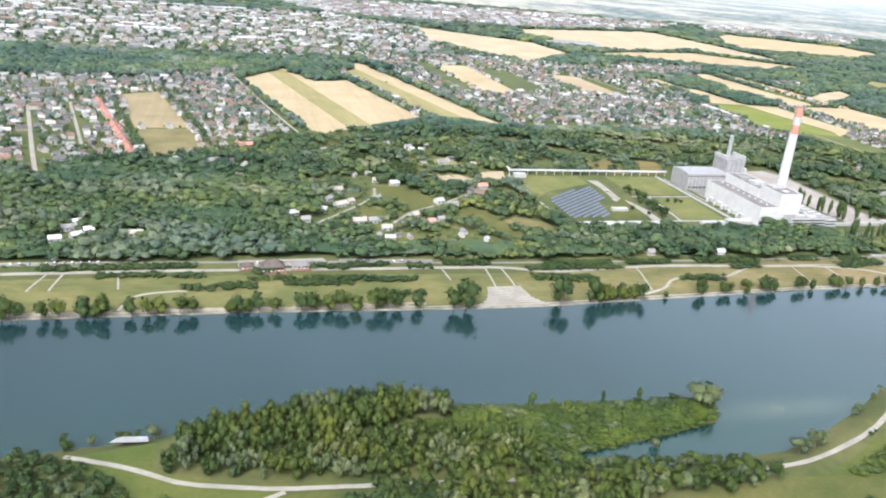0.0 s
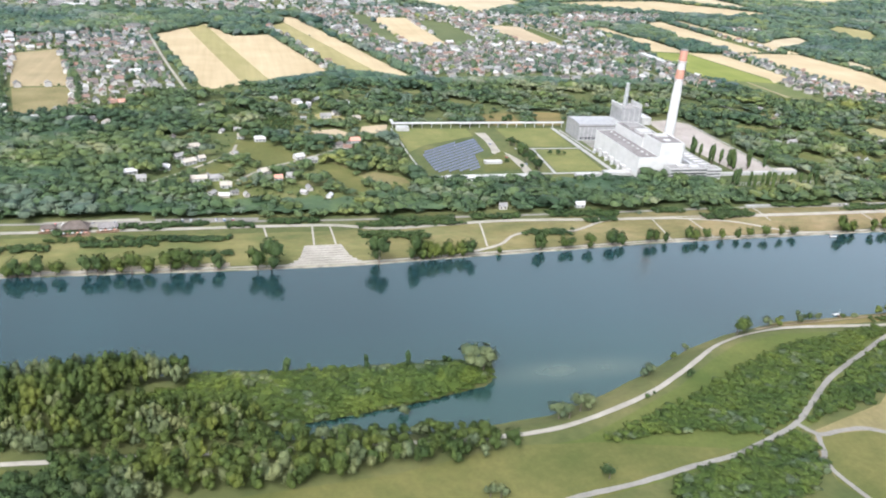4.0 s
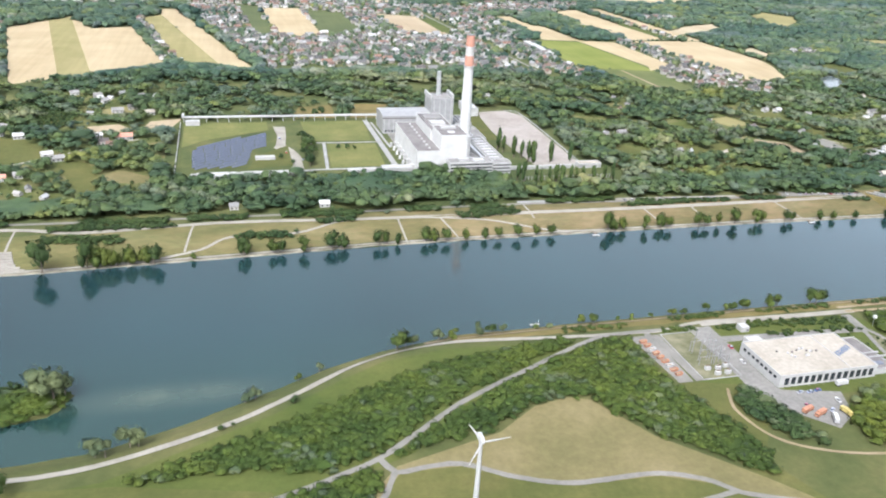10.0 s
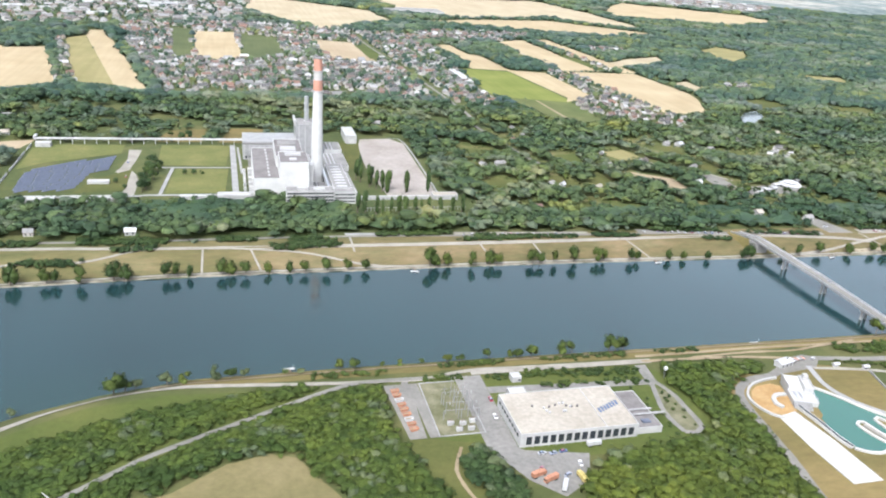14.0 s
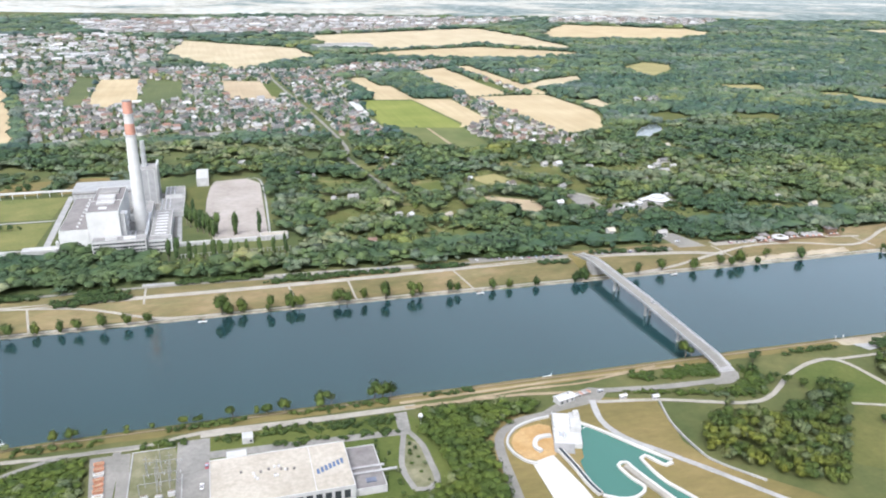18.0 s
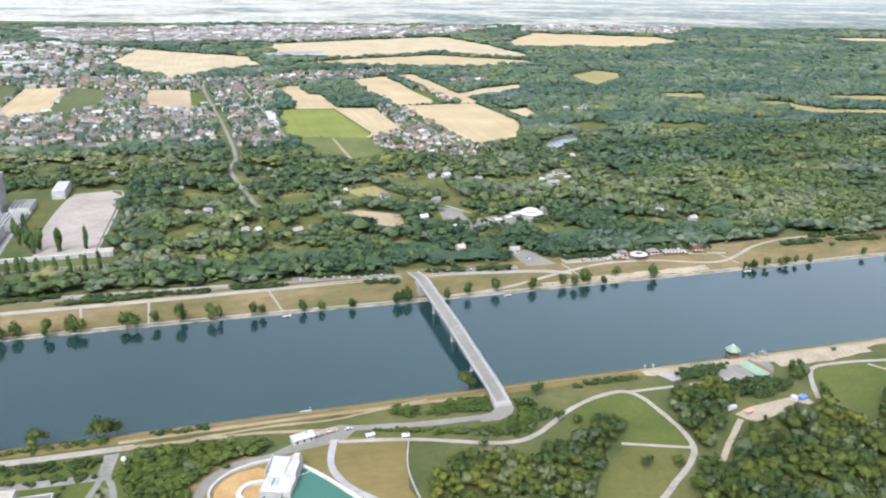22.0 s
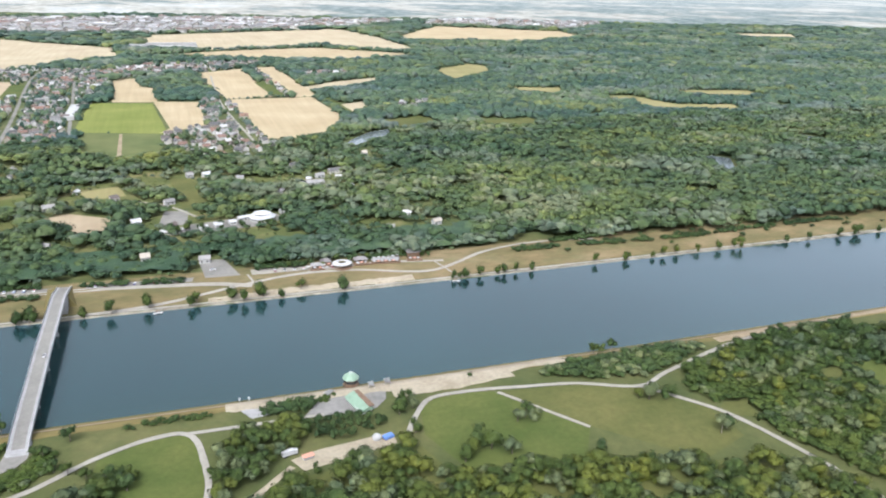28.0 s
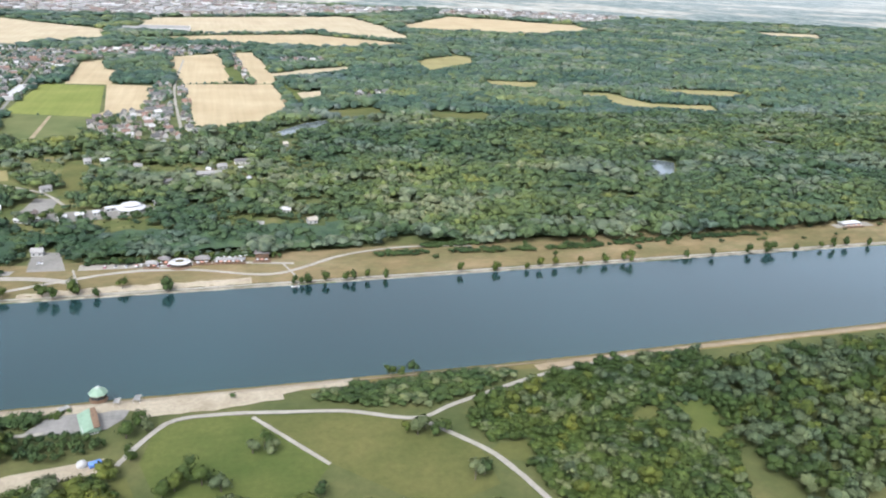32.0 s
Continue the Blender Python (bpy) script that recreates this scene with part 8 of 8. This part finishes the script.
gabled("boat_house", 1069, 435, 14, 7, 4, 1.2, 15, WHITE, WHITE_METAL, "long white boat house beside a road", "boat house")
gabled("kiosk", 1134, 421, 4, 3, 3, 0.8, 0, WHITE, WHITE_METAL, "small white kiosk beside a path", "kiosk")
gabled("kiosk", 1112, 428, 5, 2.5, 2.6, 0.6, 10, WHITE, WHITE_METAL, "small white kiosk beside a path", "kiosk")
rack = thing("boat_rack", 1084, 439, 0.3, 14, "low steel rack with rafts and kayaks", "boat rack")
for k in range(3):
    part("post", boxes((-8 + 8 * k - 0.15, -1.4, -0.1, -8 + 8 * k + 0.15, 1.4, 1.5)), STEEL, rack)
part("beam", boxes((-8.4, -1.2, 1.4, 8.4, -0.9, 1.6), (-8.4, 0.9, 1.4, 8.4, 1.2, 1.6)), STEEL, rack)
for k in range(7):
    t = thing("raft", 1084 + (k - 3) * 2.3 * math.cos(radians(14)), 439 + (k - 3) * 2.3 * math.sin(radians(14)), 1.9, 104, ("red", "white", "blue-grey")[k % 3] + " rubber raft lying on a boat rack", "raft", "rafts beside the boat house")
    bm = bmesh.new()
    bmesh.ops.create_uvsphere(bm, u_segments=12, v_segments=6, radius=1.0, matrix=Matrix.Translation((0, 0, 0.35)) @ Matrix.Diagonal((2.4, 0.95, 0.4, 1)))
    part("hull", bm, (RED, WHITE_METAL, GREY_METAL)[k % 3], t)
    part("seat", boxes((-0.3, -0.7, 0.55, 0.3, 0.7, 0.8)), TYRE, t, bevel=0.08)
wp = thing("meadow_wall", 1135, 418, 0, 0, "low pale stone wall curving along a meadow", "wall")
wall_along("wall", [(1135, 417), (1128, 388), (1128, 357), (1132, 342), (1150, 318)], 1.0, -0.2, 1.4, CONCRETE, wp, 1135, 418)
wall_along("float_line", [(1058, 394), (1066, 399), (1071, 401)], 0.4, 0.3, 0.6, WHITE_METAL, raft, 1065, 360)

def wall_bar(p, q, r=0.14):
    """A slim straight bar between two places."""
    p, q = Vector(p), Vector(q)
    bm = bmesh.new()
    bmesh.ops.create_cone(bm, cap_ends=True, segments=5, radius1=r, radius2=r, depth=(q - p).length, matrix=Matrix.Translation((p + q) / 2) @ (q - p).to_track_quat("Z", "Y").to_matrix().to_4x4())
    return bm


# ---- lookout pavilion, its wing and the beach ----
pav = thing("lookout_pavilion", 1416, 472, -7.0, 0, "octagonal lookout pavilion with a green copper roof", "pavilion")
for k in range(8):
    a = math.pi / 8 + k * math.pi / 4
    part("post", lathe([(0.3, -0.6), (0.3, 6.6)], 8, 4.2 * math.cos(a), 4.2 * math.sin(a)), WOOD, pav)
part("platform", lathe([(5.0, 3.6), (5.0, 4.0)], 8), WOOD, pav)
part("gallery", lathe([(5.9, 6.2), (5.9, 6.6)], 8), WOOD, pav)
part("drum", lathe([(2.2, 0.4), (2.4, 3.0), (4.7, 6.0), (5.3, 11.2)], 8), WOOD, pav, "dark brown timber drum")
part("window_band", lathe([(5.08, 8.2), (5.3, 10.2)], 8), GLASS, pav, "band of dark panes")
part("roof", lathe([(5.9, 11.0), (6.0, 11.4), (4.4, 13.2), (0.3, 15.8)], 8), COPPER, pav, "green copper tent roof")
for k in range(8):
    a = math.pi / 4 * k
    part("roof_seam", wall_bar((5.9 * math.cos(a), 5.9 * math.sin(a), 11.5), (0.4 * math.cos(a), 0.4 * math.sin(a), 15.9)), PALE_METAL, pav)
wingb = thing("beach_house", 1414, 440, 0, 14, "low beach house under a sloping green roof", "beach house")
part("wall", boxes((-4.2, -10.5, -0.3, 4.6, 10.5, 2.8)), WHITE, wingb)
bm = bmesh.new()
v = [bm.verts.new(p) for p in ((-5.0, -11.5, 2.2), (5.6, -11.5, 2.2), (5.6, 11.5, 2.8), (-5.0, 11.5, 2.8), (2.2, -11.5, 5.0), (2.2, 11.5, 5.6))]
for f in ((0, 4, 5, 3), (4, 1, 2, 5), (0, 1, 4), (3, 5, 2), (0, 3, 2, 1)):
    bm.faces.new([v[i] for i in f])
bmesh.ops.recalc_face_normals(bm, faces=bm.faces[:])
part("roof", bm, COPPER, wingb)
part("ridge", boxes((2.0, -11.6, 4.8, 5.7, 11.6, 5.4)), WOOD, wingb)
for k in range(5):
    part("window", boxes((-3.8 + k * 1.6, -10.65, 0.8, -2.8 + k * 1.6, -10.4, 2.3)), GLASS, wingb)
stair = thing("footbridge", 1416, 455, 0, 0, "dark timber footbridge to a pavilion", "footbridge")
bm = bmesh.new()
v = [bm.verts.new(p) for p in ((-1, -6, 0.6), (1, -6, 0.6), (1, 15, -3.2), (-1, 15, -3.2), (-1, -6, 0.2), (1, -6, 0.2), (1, 15, -3.6), (-1, 15, -3.6))]
for f in ((0, 1, 2, 3), (7, 6, 5, 4), (0, 4, 5, 1), (2, 6, 7, 3), (1, 5, 6, 2), (3, 7, 4, 0)):
    bm.faces.new([v[i] for i in f])
part("walkway", bm, WOOD, stair)
for s in (-1, 1):
    bm = bmesh.new()
    v = [bm.verts.new(p) for p in ((s, -6, 0.6), (s, 15, -3.2), (s, 15, -2.0), (s, -6, 1.8), (s * 0.9, -6, 0.6), (s * 0.9, 15, -3.2), (s * 0.9, 15, -2.0), (s * 0.9, -6, 1.8))]
    for f in ((0, 1, 2, 3), (7, 6, 5, 4), (3, 2, 6, 7), (0, 3, 7, 4), (1, 5, 6, 2)):
        bm.faces.new([v[i] for i in f])
    part("railing", bm, WOOD, stair)
for x, y in ((1340, 476), (1346, 474)):
    t = thing("lifeguard_stand", x, y, float(height(x, y)[0]) + 0.2, 0, "white lifeguard stand on the sand", "stand")
    t.scale = (0.55, 0.55, 0.55)
    for a in (-0.8, 0.8):
        for c in (-0.8, 0.8):
            part("leg", boxes((a - 0.12, c - 0.12, -0.5, a + 0.12, c + 0.12, 3.2)), WHITE, t)
    part("platform", boxes((-1.2, -1.2, 3.2, 1.2, 1.2, 3.4)), WHITE, t)
    part("roof", boxes((-1.4, -1.4, 5.4, 1.4, 1.4, 5.6)), WHITE, t)
    for a in (-1.1, 1.1):
        part("post", boxes((a - 0.08, -0.08, 3.4, a + 0.08, 0.08, 5.4)), WHITE, t)
for x, y, sz in ((1398, 459, 3.4), (1428, 462, 3.0), (1440, 464, 3.4)):
    t = thing("sun_sail", x, y, float(height(x, y)[0]) + 0.2, rr.uniform(0, 90), "white sun sail on four poles", "sun sail", "sun sails on the beach")
    bm = bmesh.new()
    c = [(-sz, -sz * 0.6, 2.6), (sz, -sz * 0.6, 3.2), (sz, sz * 0.6, 2.6), (-sz, sz * 0.6, 3.2)]
    g_ = [[None] * 5 for _ in range(5)]
    for i in range(5):
        for j in range(5):
            u, v = i / 4, j / 4
            p = Vector(c[0]) * (1 - u) * (1 - v) + Vector(c[1]) * u * (1 - v) + Vector(c[2]) * u * v + Vector(c[3]) * (1 - u) * v
            g_[i][j] = bm.verts.new((p.x, p.y, p.z - 0.7 * math.sin(u * math.pi) * math.sin(v * math.pi)))
    for i in range(4):
        for j in range(4):
            bm.faces.new((g_[i][j], g_[i + 1][j], g_[i + 1][j + 1], g_[i][j + 1]))
    bmesh.ops.solidify(bm, geom=bm.faces[:], thickness=0.05)
    part("sail", bm, WHITE, t)
    for q in c:
        part("pole", lathe([(0.1, -0.5), (0.08, q[2] + 0.2)], 6, q[0], q[1]), STEEL, t)
t = thing("tarpaulin_stack", 1423, 398, 0.2, 20, "blue tarpaulin over a stack on a sandy lot", "tarpaulin")
bm = boxes((-3.5, -2.2, 0, 3.5, 2.2, 2.4))
part("cover", bm, BLUE, t, bevel=0.6)
part("pallet", boxes((-3.3, -2.0, -0.1, 3.3, 2.0, 0.2)), WOOD, t)
t = thing("tent", 1416, 399, 0.2, 10, "small white tent on a sandy lot", "tent")
part("canopy", lathe([(3.0, 1.6), (2.4, 2.6), (0.2, 4.0)], 10), WHITE, t)
part("side", lathe([(2.9, 0), (2.9, 1.6)], 10), WHITE, t)
t = thing("market_stall", 1372, 391, 0.2, 15, "stall with red and white awnings on a sandy lot", "stall")
part("counter", boxes((-3, -1.5, 0, 3, 1.5, 2.2)), WHITE, t, bevel=0.08)
part("awning", boxes((-3.6, -2.4, 2.3, 3.6, 1.8, 2.6)), RED, t, bevel=0.08)

# jetties and boats
for x, y in ((821, 648), (1078, 648), (1288, 645), (693, 487), (1076, 480), (1557, 645)):
    t = thing("jetty", x, y, WATER_Z, rr.uniform(-15, 15), "small white landing stage on floats", "jetty", "jetties on the river")
    part("deck", boxes((-4, -1.3, 0.5, 4, 1.3, 0.8)), WHITE, t, bevel=0.05)
    for k in (-2.6, 2.6):
        part("float", boxes((k - 0.9, -1.1, -0.5, k + 0.9, 1.1, 0.5)), WHITE_METAL, t, bevel=0.15)
    part("ramp", boxes((-0.8, 1.3 if y > 560 else -6, 0.4, 0.8, 6 if y > 560 else -1.3, 0.6)), WOOD, t)
    part("sign_mast", lathe([(0.12, 0.8), (0.1, 4.5)], 6, 3, 0), WHITE_METAL, t)

# stepped bathing terrace on the far shore
ter = thing("bathing_terrace", 266, 650, 0, 0, "broad stepped concrete bathing terrace at the water", "terrace")
for k in range(9):
    z = -5.5 + 0.62 * k
    wd = 38 - 4.2 * k if k < 4 else 23 - 1.2 * (k - 4)
    part("step", boxes((-wd, -13 + 4.0 * k - 0.0, -7.5, wd * 0.95, -13 + 4.0 * k + 4.3, z)), GRAVEL, ter)
# ---- riverside inn, lido and pavilions ----
def hipped(name, x, y, l, w, h, rise, turn, wall, roof, label, category="building", porch=0.0):
    t = thing(name, x, y, 0, turn, label, category)
    part("wall", boxes((-l / 2, -w / 2, -0.3, l / 2, w / 2, h)), wall, t)
    bm = bmesh.new()
    o = 1.2
    lo = [bm.verts.new(p) for p in ((-l / 2 - o, -w / 2 - o, h - 0.2), (l / 2 + o, -w / 2 - o, h - 0.2), (l / 2 + o, w / 2 + o, h - 0.2), (-l / 2 - o, w / 2 + o, h - 0.2))]
    r = max(0.3, (l - w) / 2)
    hi = [bm.verts.new((-r, 0, h + rise)), bm.verts.new((r, 0, h + rise))]
    for f in ((lo[0], lo[1], hi[1], hi[0]), (lo[1], lo[2], hi[1]), (lo[2], lo[3], hi[0], hi[1]), (lo[3], lo[0], hi[0]), (lo[3], lo[2], lo[1], lo[0])):
        bm.faces.new(f)
    bmesh.ops.recalc_face_normals(bm, faces=bm.faces[:])
    part("roof", bm, roof, t)
    n = max(2, int(l / 3.5))
    for k in range(n):
        u = -l / 2 + (k + 0.5) * l / n
        part("window", boxes((u - 0.9, -w / 2 - 0.1, 0.9, u + 0.9, -w / 2 + 0.1, 2.7)), GLASS, t)
    if porch:
        part("terrace", boxes((-l / 2 - 2, -w / 2 - porch, -0.3, l / 2 + 2, -w / 2, 0.5)), WOOD, t)
        for k in range(n):
            u = -l / 2 + (k + 0.5) * l / n
            part("parasol", lathe([(1.6, 2.2), (0.9, 2.8), (0.1, 3.1)], 8, u, -w / 2 - porch * 0.55), (WHITE, RED)[k % 2], t)
            part("pole", lathe([(0.06, 0.5), (0.05, 2.4)], 5, u, -w / 2 - porch * 0.55), STEEL, t)
    return t


hipped("riverside_inn", 42, 730, 22, 13, 4, 6, 3, WOOD, DARK_TILE, "timber riverside inn with a steep dark hipped roof", "inn", 9)
hipped("inn_annex", 70, 731, 16, 9, 3.5, 3, 3, WHITE, ROOF_BROWN, "low annex of a riverside inn", "annex", 6)
hipped("inn_annex", 18, 733, 12, 8, 3.2, 2.5, 3, WOOD, DARK_TILE, "low timber annex of a riverside inn", "annex", 5)
hipped("lido_house", 1434, 702, 10, 7, 3.2, 1.8, -4, WOOD, ROOF_GREY, "brown timber lido house with a pale roof", "lido", 5)
hipped("lido_house", 1478, 706, 12, 8, 3.6, 2.4, -4, WOOD, ROOF_BROWN, "brown timber lido house on the bank", "lido", 6)
hipped("lido_house", 1444, 709, 9, 7, 3.6, 2.4, -4, WOOD, ROOF_BROWN, "brown timber lido house on the bank", "lido", 5)
hipped("beach_bar", 1502, 701, 26, 5, 3.0, 0.8, -6, WOOD, ROOF_GREY, "long low beach bar with a grey roof", "bar", 4)
hipped("boat_club", 1532, 705, 12, 10, 7, 2.5, -6, WOOD, ROOF_BROWN, "tall brown boat club building", "club house", 6)
for x, y in ((1492, 708), (1497, 709), (1502, 707), (1507, 709), (1512, 708), (1517, 710), (1425, 700), (1421, 697), (1443, 696), (1474, 698)):
    t = thing("parasol", x, y, float(height(x, y)[0]), 0, "white parasol on a lido terrace", "parasol", "lido parasols")
    part("canopy", lathe([(1.9, 2.2), (1.0, 2.8), (0.1, 3.1)], 8), WHITE, t)
    part("pole", lathe([(0.07, -0.1), (0.05, 2.9)], 5), STEEL, t)
t = thing("ring_terrace", 1458, 699, -0.6, 0, "round white tent roof over a riverside terrace", "tent")
bm = bmesh.new()
n = 28
rings = []
for r, z in ((3.4, 4.6), (5.6, 5.2), (8.6, 3.8), (8.5, 3.4)):
    rings.append([bm.verts.new((r * math.cos(2 * math.pi * k / n) * 1.15, r * math.sin(2 * math.pi * k / n), z + 0.35 * (k % 2))) for k in range(n)])
for a, b_ in zip(rings, rings[1:]):
    for k in range(n):
        bm.faces.new((a[k], a[(k + 1) % n], b_[(k + 1) % n], b_[k]))
part("tent_roof", bm, WHITE, t)
part("floor", lathe([(11, 0), (11, 0.4)], 28), WOOD, t)
for k in range(10):
    a = k * math.pi / 5
    part("post", lathe([(0.15, 0.3), (0.12, 3.9)], 6, 8.0 * 1.15 * math.cos(a), 8.0 * math.sin(a)), WOOD, t)
hipped("pavilion", 2208, 708, 26, 8, 4, 1.5, 3, WHITE, WHITE_METAL, "long low white riverside pavilion", "pavilion", 5)
for x, y, l, w, h, turn in ((1300, 842, 18, 4, 3, -30), (1312, 848, 14, 4, 3, 25), (1336, 850, 9, 9, 3.5, 10), (1352, 856, 8, 10, 3.5, 10), (1368, 862, 7, 9, 3.5, 10), (1382, 874, 14, 7, 4, 20), (1430, 890, 12, 8, 4, 10)):
    gabled("garden_pavilion", x, y, l, w, h, 1.2, turn, WHITE, WHITE_METAL, "white garden pavilion among trees", "pavilion", "white pavilions")
t = thing("round_hall", 1402, 872, 0, 0, "round white hall with a stepped conical roof", "hall")
part("wall", lathe([(14, -0.3), (14, 4)], 28), WHITE, t)
part("lower_roof", lathe([(15.5, 3.8), (10, 6.2), (9.5, 6.2)], 28), WHITE_METAL, t)
part("upper_wall", lathe([(9.2, 6.0), (9.2, 7.4)], 28), GLASS, t)
part("upper_roof", lathe([(10.4, 7.3), (3, 9.6), (0.3, 10)], 28), WHITE_METAL, t)
for x, y, l, w, turn, roof, lab in HOUSES:
    gabled("house", x, y, l * 0.85, w * 0.85, 4.5, 2.8, turn, PLASTER_OB if roof is TILE_OB else WHITE, roof, lab, "house")

# garden huts in the clearings
grng = random.Random(21)
for x, y in HUTS:
    roof, word = grng.choice(((WHITE_METAL, "pale sheet"), (TILE_OB, "tiled"), (ROOF_GREY, "grey felt"), (ROOF_GREY, "grey felt")))
    gabled("garden_house", x, y, grng.uniform(7, 11), grng.uniform(5, 7.5), 3.2, 2.0, grng.uniform(0, 180), PLASTER_OB, roof, "small garden house with a " + word + " roof among trees", "house", "garden houses")

# ---- the suburb ----
HOUSE_BASES = []
for k, (l, w, h, rise) in enumerate(((12, 9, 5.5, 3.6), (14, 10, 6, 4), (10, 10, 6.5, 3.2), (17, 9, 5, 3.4))):
    base = gabled("house", 0, 0, l, w, h, rise, 0, PLASTER_OB, TILE_OB, "suburban house with a pitched roof between garden trees", "house", "suburban houses")
    for o in list(base.children):
        if o.name.startswith("window"):
            bpy.data.objects.remove(o)
    HOUSE_BASES.append(base)


def unit_house(l, w, h, rise):
    """Walls and roof of a plain house as triangles, for the many far ones."""
    a, b_ = l / 2, w / 2
    v = [(-a, -b_, 0), (a, -b_, 0), (a, b_, 0), (-a, b_, 0), (-a, -b_, h), (a, -b_, h), (a, b_, h), (-a, b_, h), (-a, 0, h + rise * 0.93), (a, 0, h + rise * 0.93)]
    f = [(0, 1, 5), (0, 5, 4), (1, 2, 6), (1, 6, 5), (2, 3, 7), (2, 7, 6), (3, 0, 4), (3, 4, 7), (4, 8, 7), (5, 6, 9)]
    o = 0.6
    r = [(-a - o, -b_ - o, h - 0.3), (a + o, -b_ - o, h - 0.3), (a + o, 0, h + rise), (-a - o, 0, h + rise), (a + o, b_ + o, h - 0.3), (-a - o, b_ + o, h - 0.3)]
    g_ = [(0, 1, 2), (0, 2, 3), (3, 2, 4), (3, 4, 5)]
    return (np.array(v, float), np.array(f)), (np.array(r, float), np.array(g_))


def many(name, x, y, turn, size, pair, label, wall, roof):
    """Far houses joined into one mesh of walls and one of roofs."""
    holder = thing(name, 0, 0, 0, 0, label, "houses", kind="stuff")
    for (tv, tf), n, mat in ((pair[0], "wall", wall), (pair[1], "roof", roof)):
        c, s = np.cos(turn)[:, None], np.sin(turn)[:, None]
        k = size[:, None]
        vx = (tv[None, :, 0] * c - tv[None, :, 1] * s) * k + x[:, None]
        vy = (tv[None, :, 0] * s + tv[None, :, 1] * c) * k + y[:, None]
        vz = tv[None, :, 2] * k + 0 * x[:, None]
        V = np.stack([vx, vy, vz], -1).reshape(-1, 3)
        F = (tf[None] + (np.arange(len(x)) * len(tv))[:, None, None]).reshape(-1, 3)
        ob = new(n, tri_mesh(n, V, F, mat))
        ob.parent = holder
        ob["kind"] = "stuff"


def clear_of(x, y):
    m = np.ones(len(x), bool)
    for p in OPEN_GROUND:
        m &= ~inside(x, y, p)
    for _, pts, w_, *_ in ROADS:
        m &= line_distance(x, y, pts) > w_ * 0.5 + 7
    return m


hx, hy, ha = [], [], []
for k, poly in enumerate(TOWNS[:8]):
    x, y, rng = scatter(poly, 25.0, 300 + k)
    ok = clear_of(x, y)
    hx.append(x[ok])
    hy.append(y[ok])
    ha.append(np.radians(14 + rng.choice([0, 90], ok.sum()) + rng.normal(0, 5, ok.sum())))
hx, hy, ha = np.concatenate(hx), np.concatenate(hy), np.concatenate(ha)
order = np.argsort(hy)
near_n = 260
for i in order[:near_n]:
    copy_thing(HOUSE_BASES[i % 4], pose(hx[i], hy[i], 0, 0, 0, math.degrees(ha[i])) @ Matrix.Scale(0.95, 4))
rest = order[near_n:]
rng = np.random.default_rng(9)
for k, dims in enumerate(((12, 9, 5.5, 3.6), (14, 10, 6, 4), (18, 10, 6, 4))):
    s = rest[k::3]
    many("suburban_houses", hx[s], hy[s], ha[s], rng.uniform(0.82, 1.12, len(s)), unit_house(*dims), "many pale houses with red and grey roofs among garden trees", PLASTER, TILE)
for b_ in HOUSE_BASES:
    for o in b_.children_recursive + [b_]:
        bpy.data.objects.remove(o)
x, y, rng = scatter(TOWNS[8], 46.0, 340)
ok = clear_of(x, y)
x, y = x[ok], y[ok]
many("far_suburb", x, y, np.radians(14 + rng.choice([0, 90], len(x))), rng.uniform(0.9, 1.9, len(x)), unit_house(15, 11, 6, 3), "far suburb of pale houses on the plain", PLASTER, FAR_TILE)
for k in (9, 10):
    x, y, rng = scatter(TOWNS[k], 42.0, 350 + k)
    many("far_town", x, y, np.radians(rng.choice([10, 100], len(x))), rng.uniform(1.2, 3.0, len(x)), unit_house(16, 11, 6, 2), "far town of pale buildings on the plain", PLASTER, FAR_TILE)
# bright flat sheds of a business park
shed_rng = random.Random(8)
for k in range(46):
    x, y = shed_rng.uniform(-900, 700), shed_rng.uniform(2500, 3900)
    l, w_ = shed_rng.uniform(50, 130), shed_rng.uniform(30, 60)
    t = thing("warehouse", x, y, 0, 14, "large pale flat-roofed warehouse far on the plain", "warehouse", "far warehouses")
    part("wall", boxes((-l / 2, -w_ / 2, -0.3, l / 2, w_ / 2, 9)), PALE_METAL, t)
    part("roof", boxes((-l / 2 - 0.5, -w_ / 2 - 0.5, 9, l / 2 + 0.5, w_ / 2 + 0.5, 10)), WHITE_METAL, t)
# terraces with long red roofs
TERRACE_RED = paint("salmon_red_tiles", (0.38, 0.165, 0.125), 0.8, 0, 0.15, 0.4)
for k in range(11):
    u = k / 10.0
    x, y = -217 + 92 * u, 1500 - 366 * u
    gabled("terraced_house", x, y, 36, 11, 6, 4, 102, PLASTER, TERRACE_RED, "terraced house under a long red roof", "terraced house", "terraces with red roofs")
s, w, d = block("supermarket", 1128, 1560, 1146, 1700, 7, WHITE, WHITE, "long white flat-roofed store beside a green field", "store", 0.5)
s, w, d = block("factory_hall", 1200, 2880, 1420, 2990, 12, PALE_METAL, ROOF_GREY, "large grey hall beside pale fields", "hall", 0.8)

# ---- from plan units to metres ----
for me in bpy.data.meshes:
    me.transform(Matrix.Scale(UNIT, 4))
for o in bpy.data.objects:
    if o.type in ("MESH", "EMPTY") and o is not back:
        o.location = o.location * UNIT
back.location = back.location * UNIT
